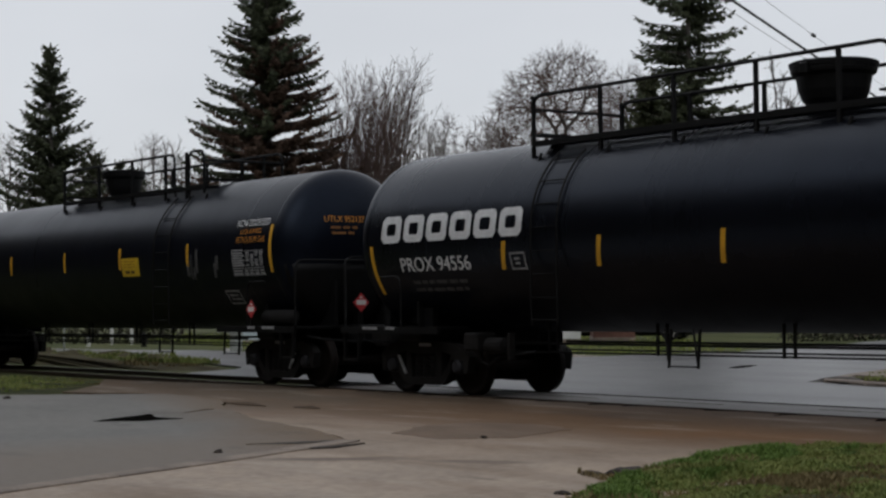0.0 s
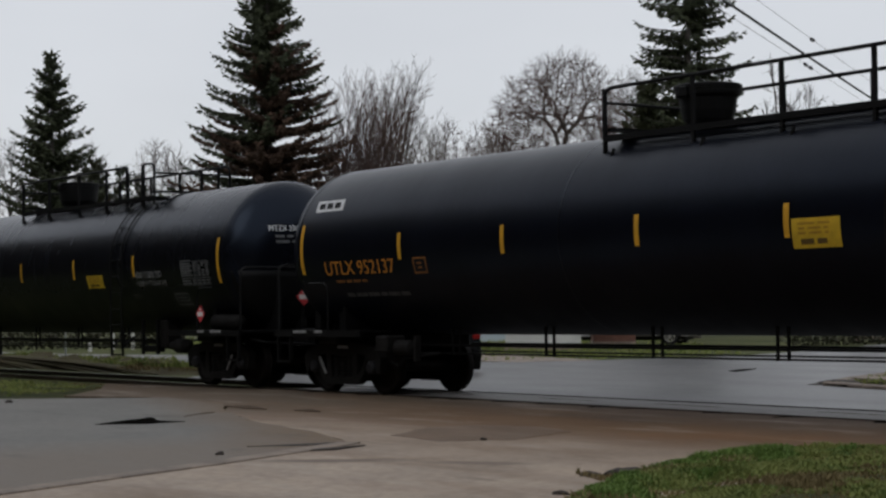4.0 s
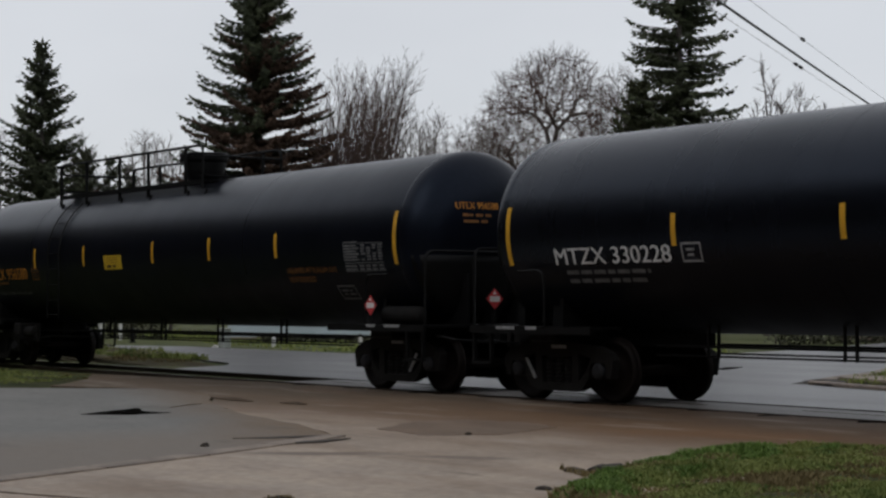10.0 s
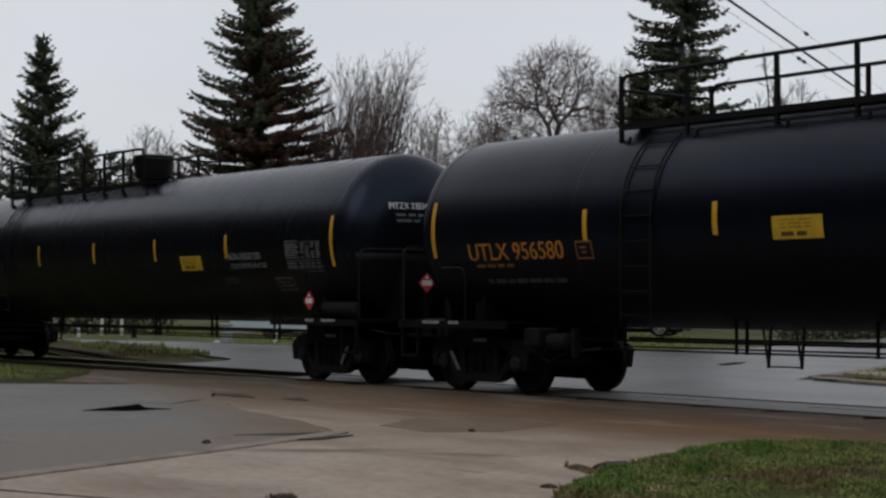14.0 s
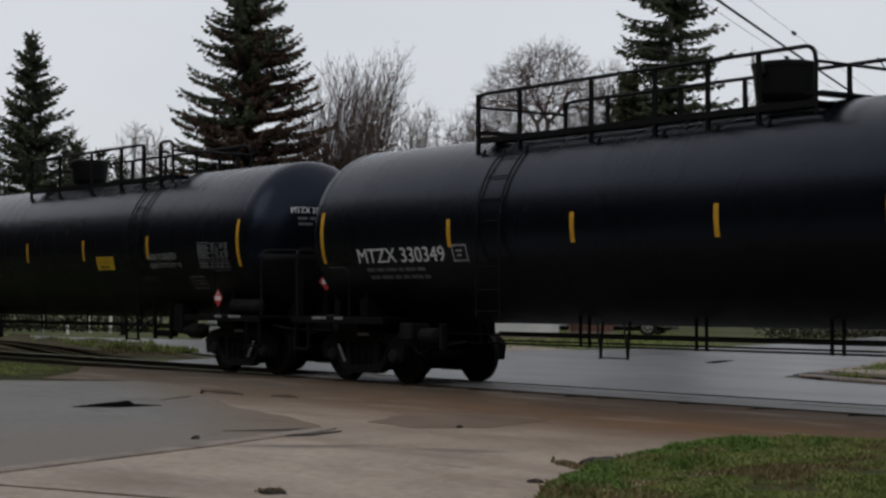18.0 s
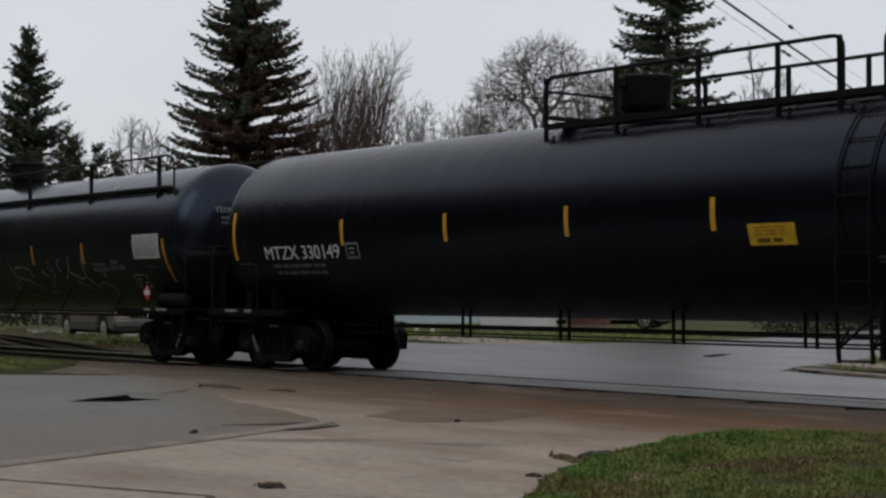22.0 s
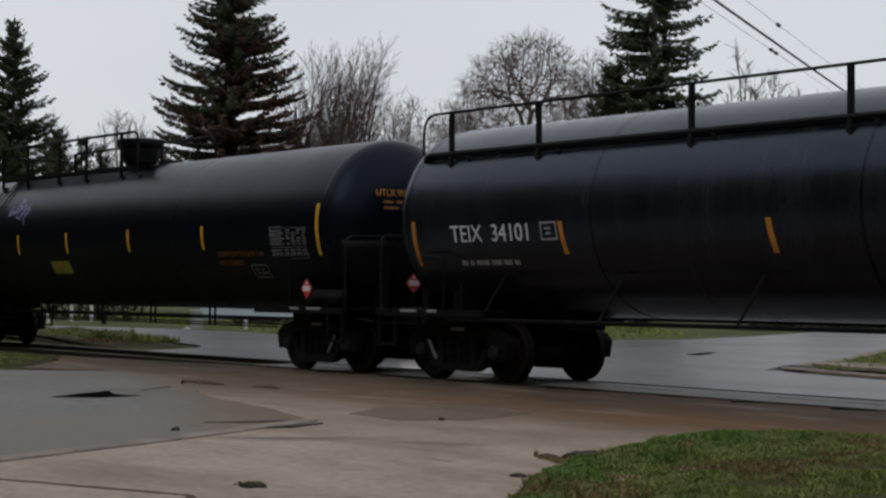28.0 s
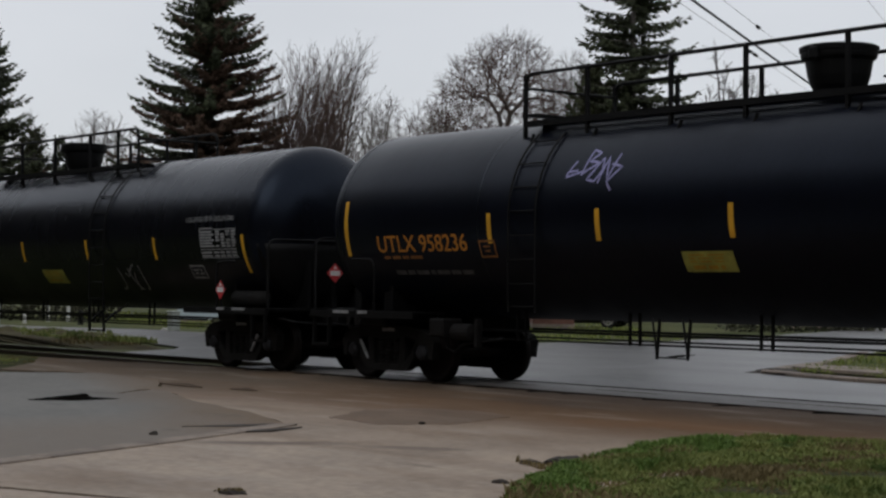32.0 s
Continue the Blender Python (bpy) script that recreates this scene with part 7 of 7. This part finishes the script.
# wires that cross the street, sagging a little between two poles out of sight
A, B = Vector((-8.0, -21.0, 8.05)), Vector((-58.7, 65.4, 8.05))
pole(A.x, A.y, 8.6)
pole(B.x, B.y, 8.6)
for off, sag, r, label, clamps in (((0, 0, 0.0), 0.28, 0.03, "thick black overhead cable", ()), ((-0.15, 0, -0.14), 0.3, 0.0055, "thin black overhead wire with clamps", ((0.4335, 0.26), (0.44, 0.26))), ((0.45, 0.2, 0.12), 0.28, 0.0055, "thin black overhead wire with clamp", ((0.412, 0.26),)), ((3.0, 1.2, 0.55), 0.3, 0.0045, "thin black overhead wire", ())):
    o = Vector(off)
    along = lambda u: A + o + (B - A) * u - Vector((0, 0, 4 * sag * u * (1 - u)))
    cable = thing("power_cable", label, "cable", "overhead wires")
    bm = bmesh.new()
    pipe(bm, [along(k / 24) for k in range(25)], r, 6)
    part("conductor", bm, M_WIRE, cable)
    for u, lng in clamps:
        bm = bmesh.new()
        rod(bm, along(u), along(u + lng / 100), 0.045, 8)
        part("cable_clamp", bm, M_WIRE, cable)


# ---- vehicles in the street ----
M_TYRE = material("black_tyre_rubber", (0.014, 0.014, 0.014), 0.85, vary=0.3, scale=6)
M_ALLOY = material("bright_alloy", (0.6, 0.59, 0.57), 0.4, 0.4, vary=0.15)
M_PICKUP = material("black_car_paint", (0.008, 0.009, 0.012), 0.25, vary=0.3, spec=0.5, coat=0.5)
M_SUV = material("champagne_car_paint", (0.22, 0.195, 0.155), 0.32, 0.2, vary=0.15, spec=0.5, coat=0.4)
M_SUVLOW = material("grey_lower_cladding", (0.1, 0.092, 0.078), 0.6, vary=0.2)
M_WHITECAR = material("white_car_paint", (0.55, 0.55, 0.56), 0.35, vary=0.1, coat=0.4)
M_TAIL = material("red_tail_lamp_plastic", (0.25, 0.012, 0.012), 0.25, vary=0.2)
M_LAMP = material("clear_headlamp", (0.6, 0.6, 0.58), 0.15, vary=0.1)
M_GLOW = bpy.data.materials.new("lit_headlamp")
M_GLOW.use_nodes = True
M_GLOW.node_tree.nodes["Principled BSDF"].inputs["Emission Color"].default_value = (1.0, 0.86, 0.78, 1)
M_GLOW.node_tree.nodes["Principled BSDF"].inputs["Emission Strength"].default_value = 5.0


def extrude_side(bm, prof, w, taper=0.0):
    """A closed side profile (x, z) given a width, drawn in a little towards the roof."""
    zs = [z for x, z in prof]
    top = max(zs)
    L, Rr = [], []
    for x, z in prof:
        k = w / 2 - taper * max(0.0, (z - 0.95) / max(top - 0.95, 0.01))
        L.append(bm.verts.new((x, -k, z)))
        Rr.append(bm.verts.new((x, k, z)))
    n = len(prof)
    bm.faces.new(L)
    bm.faces.new(Rr[::-1])
    for i in range(n):
        bm.faces.new((L[i], Rr[i], Rr[(i + 1) % n], L[(i + 1) % n]))
    bmesh.ops.recalc_face_normals(bm, faces=bm.faces[:])
    bmesh.ops.bevel(bm, geom=[e for e in bm.edges if e.calc_face_angle(0) > 0.6], offset=0.045, segments=2, affect="EDGES")
    return bm


def arches(x0, x1, r=0.42, low=0.3):
    """The lower edge of a body from the rear to the front, cut round the wheels."""
    pts = []
    for c in (x0, x1):
        for k in range(9):
            a = math.pi - math.pi * k / 8
            pts.append((c + r * math.cos(a), max(0.36 + r * math.sin(a), low)))
    return pts


def vehicle(name, label, kind, wheels_out):
    """A car of 2.95 m wheelbase; the rear axle at x = 0, the front towards +x."""
    ob = thing(name, label, "car" if kind != "pickup" else "pickup truck")
    wb = 2.95
    paint = {"suv": M_SUV, "pickup": M_PICKUP, "parked": M_WHITECAR}[kind]
    low = arches(0, wb)
    if kind == "suv":
        body = [(-0.74, 0.5), (-0.68, 0.32), *low, (wb + 0.75, 0.28), (wb + 0.88, 0.5), (wb + 0.86, 0.88), (wb + 0.6, 1.0), (wb - 0.5, 1.08), (-0.66, 1.12), (-0.74, 0.9)]
        cabin = [(-0.64, 1.08), (wb - 0.45, 1.05), (wb - 1.2, 1.66), (wb - 1.6, 1.76), (-0.4, 1.76), (-0.56, 1.68)]
        panes = [(-0.38, 0.5), (0.62, 1.35), (1.45, 2.0)]
    else:
        body = [(-1.2, 0.5), (-1.15, 0.36), *low, (wb + 0.75, 0.34), (wb + 0.9, 0.55), (wb + 0.86, 1.0), (wb + 0.5, 1.1), (wb - 0.55, 1.16), (-1.15, 1.16), (-1.2, 0.9)]
        cabin = [(0.55, 1.14), (wb - 0.5, 1.13), (wb - 1.05, 1.72), (wb - 1.4, 1.8), (0.85, 1.8), (0.62, 1.72)]
        panes = [(0.85, 1.2), (1.28, 2.0)]
    bm = bmesh.new()
    extrude_side(bm, body, 1.84)
    part("body", bm, paint, ob, smooth=False)
    bm = bmesh.new()
    box(bm, -0.85, wb + 0.6, -0.62, 0.62, 0.2, 0.6, 0.04)
    part("underbody", bm, M_TYRE, ob)
    bm = bmesh.new()
    extrude_side(bm, cabin, 1.72, 0.16)
    cb = part("cabin", bm, paint, ob)
    for s in (-1, 1):
        for a, b in panes:
            bm = bmesh.new()
            y = s * 0.845
            bm.faces.new([bm.verts.new(v) for v in ((a, y, 1.18), (b, y, 1.18), (b - 0.12 if b > 1.9 else b, s * 0.745, 1.62), (a, s * 0.745, 1.62))])
            part("side_window", bm, M_GLASS, cb)
    bm = bmesh.new()
    f = (wb - 0.5, wb - 1.17) if kind == "suv" else (wb - 0.52, wb - 1.0)
    bm.faces.new([bm.verts.new(v) for v in ((f[0] + 0.02, -0.75, 1.12), (f[0] + 0.02, 0.75, 1.12), (f[1] + 0.03, 0.64, 1.66), (f[1] + 0.03, -0.64, 1.66))])
    part("windscreen", bm, M_GLASS, cb)
    back = -0.74 if kind == "suv" else -1.2
    for nm, x0, x1 in (("front_bumper", wb + 0.7, wb + 0.95), ("rear_bumper", back - 0.08, back + 0.15)):
        bm = bmesh.new()
        box(bm, x0, x1, -0.9, 0.9, 0.38, 0.62, 0.05)
        part(nm, bm, M_SUVLOW if kind == "suv" else paint, ob)
    if kind == "suv":
        for s in (-1, 1):
            bm = bmesh.new()
            box(bm, 0.45, wb - 0.45, s * 0.92 - 0.02, s * 0.92 + 0.02, 0.3, 0.56, 0.01)
            part("side_cladding", bm, M_SUVLOW, ob)
            bm = bmesh.new()
            rod(bm, (-0.3, s * 0.6, 1.83), (1.3, s * 0.6, 1.83), 0.02, 6)
            for x in (-0.3, 0.5, 1.3):
                rod(bm, (x, s * 0.6, 1.75), (x, s * 0.6, 1.83), 0.02, 6)
            part("roof_rail", bm, M_FRAME, ob)
    for s in (-1, 1):
        bm = bmesh.new()
        box(bm, wb + 0.78, wb + 0.895, s * 0.68 - 0.13, s * 0.68 + 0.13, 0.73, 0.9, 0.03)
        part("headlamp", bm, M_GLOW if kind == "suv" else M_LAMP, ob, "lit headlamp" if kind == "suv" else "")
        bm = bmesh.new()
        box(bm, back - 0.02, back + 0.05, s * 0.78 - 0.1, s * 0.78 + 0.1, 0.75, 1.05, 0.02)
        part("tail_lamp", bm, M_TAIL, ob)
        bm = bmesh.new()
        box(bm, wb - 0.75, wb - 0.6, s * 0.98 - 0.1, s * 0.98 + 0.1, 1.1, 1.25, 0.03)
        part("mirror", bm, paint, ob)
        for a in (0.52, 1.42):
            bm = bmesh.new()
            box(bm, a, a + 0.16, s * 0.925 - 0.015, s * 0.925 + 0.015, 0.95, 0.98)
            part("door_handle", bm, M_FRAME if kind != "suv" else M_SUVLOW, ob)
    bm = bmesh.new()
    box(bm, wb + 0.86, wb + 0.9, -0.42, 0.42, 0.68, 0.86, 0.015)
    gr = part("grille", bm, M_FRAME, ob)
    for k in range(3):
        bm = bmesh.new()
        box(bm, wb + 0.895, wb + 0.91, -0.16 + 0.14 * k, -0.12 + 0.14 * k, 0.69, 0.85)
        part("grille_bar", bm, M_ALLOY, gr)
    bm = bmesh.new()
    box(bm, wb + 0.95, wb + 0.96, -0.2, 0.2, 0.44, 0.55)
    part("plate_blank", bm, M_SUVLOW, ob)
    for x in (0, wb):
        for y, s in ((-0.78, 1), (0.78, -1)):
            wh = new("wheel")
            wh.parent = ob
            wh.location = (x, y, 0.36)
            part_mesh("tyre", shared("car_tyre", lambda b: turned(b, [(-0.11, 0.23), (-0.125, 0.3), (-0.1, 0.35), (0.1, 0.35), (0.125, 0.3), (0.11, 0.23)], "Y", 28, close=False)), M_TYRE, wh)
            rim = part_mesh("rim", shared("car_rim", lambda b: ([beam(b, (0.05 * math.cos(a), -0.1, 0.05 * math.sin(a)), (0.225 * math.cos(a), -0.08, 0.225 * math.sin(a)), 0.075, 0.03) for a in [k * math.tau / 6 for k in range(6)]], turned(b, [(-0.115, 0.205), (-0.11, 0.24), (0.1, 0.24), (0.1, 0.2)], "Y", 28, close=False), turned(b, [(-0.11, 0.03), (-0.105, 0.06), (-0.04, 0.07)], "Y", 12))), M_ALLOY, wh)
            part_mesh("brake_disc", shared("car_disc", lambda b: turned(b, [(-0.05, 0.02), (-0.045, 0.17), (-0.02, 0.17), (0.0, 0.02)], "Y", 20)), M_SUVLOW, wh)
            if s < 0:
                rim.rotation_euler = (0, 0, math.pi)
            wheels_out.append((wh, x, y))
    return ob


SUV_W, PICK_W, PARK_W = [], [], []
SUV = vehicle("suv", "champagne grey suv with lit headlamps in the street", "suv", SUV_W)
PICKUP = vehicle("pickup_truck", "black pickup truck driving along the wet street", "pickup", PICK_W)
PARKED = vehicle("parked_pickup", "white pickup truck parked on the far lawn", "parked", PARK_W)
PARKED.matrix_world = pose(-53.2, 30.2, -0.09, 0, 0, 30)

# seconds, rear axle's x, y, heading in degrees
SUV_ROWS = [(0, -180.0, 9.5, -1), (10, -170.0, 9.5, -1), (17, -125.0, 9.2, -2), (19, -94.0, 8.2, -3), (20.5, -59.4, 7.18, -4), (21, -55.35, 7.06, -4), (21.5, -52.3, 6.97, -4), (22, -50.2, 6.91, -4), (22.5, -48.6, 6.86, -4), (23, -47.45, 6.82, -4), (23.5, -46.7, 6.8, -4), (24, -45.4, 6.65, -8), (25, -43.6, 6.3, -7), (25.5, -42.4, 6.15, -7), (27, -37.2, 5.5, -6), (28, -32.6, 5.0, -5), (29, -27.8, 4.6, -4), (29.5, -25.4, 4.45, -3), (30, -22.95, 4.35, -2), (30.5, -20.35, 4.3, -1), (31, -17.52, 4.25, 0), (32, -12.0, 4.2, 0)]
PICK_ROWS = [(0, -13.62, 5.7, 178), (1, -18.30, 5.8, 177), (2, -23.29, 5.95, 176), (2.5, -25.88, 6.05, 175), (3, -28.48, 6.2, 174), (3.5, -31.18, 6.45, 173), (4.5, -36.88, 7.2, 174), (5.5, -46.3, 7.8, 178), (7, -60.0, 8.2, 179), (9, -77.0, 8.4, 179), (14, -125.0, 8.4, 180), (20, -190.0, 8.4, 180), (32, -198.0, 8.4, 180)]


def motions():
    step = 4 / FPS
    times = [k * step for k in range(int(32 / step) + 1)]
    t_tr, s_tr = [r[0] for r in TRAIN], [r[1] for r in TRAIN]
    for car, cx, sets in CARS:
        walk(car, [(t, pose(cx + s, 0, 0)) for t, s in TRAIN])
        for ws, x in sets:
            walk(ws, [(t, pose(x, 0, WHEEL_R, 0, math.degrees(float(np.interp(t, t_tr, s_tr)) / WHEEL_R))) for t in times])
    for ob, rows, wheels in ((SUV, SUV_ROWS, SUV_W), (PICKUP, PICK_ROWS, PICK_W)):
        walk(ob, [(t, pose(x, y, -0.03, 0, 0, a)) for t, x, y, a in rows])
        gone = [0.0]
        for p, q in zip(rows, rows[1:]):
            gone.append(gone[-1] + math.dist(p[1:3], q[1:3]))
        tt = [r[0] for r in rows]
        for wh, x, y in wheels:
            last, turn_rows = None, []
            for k in range(0, 961, 4):
                t = k / FPS
                a = math.degrees(float(np.interp(t, tt, gone)) / 0.35)
                if last is None or abs(a - last) > 45 or k == 960 or k % 60 == 0:
                    turn_rows.append((t, pose(x, y, 0.36, 0, a)))
                    last = a
            walk(wh, turn_rows)


motions()
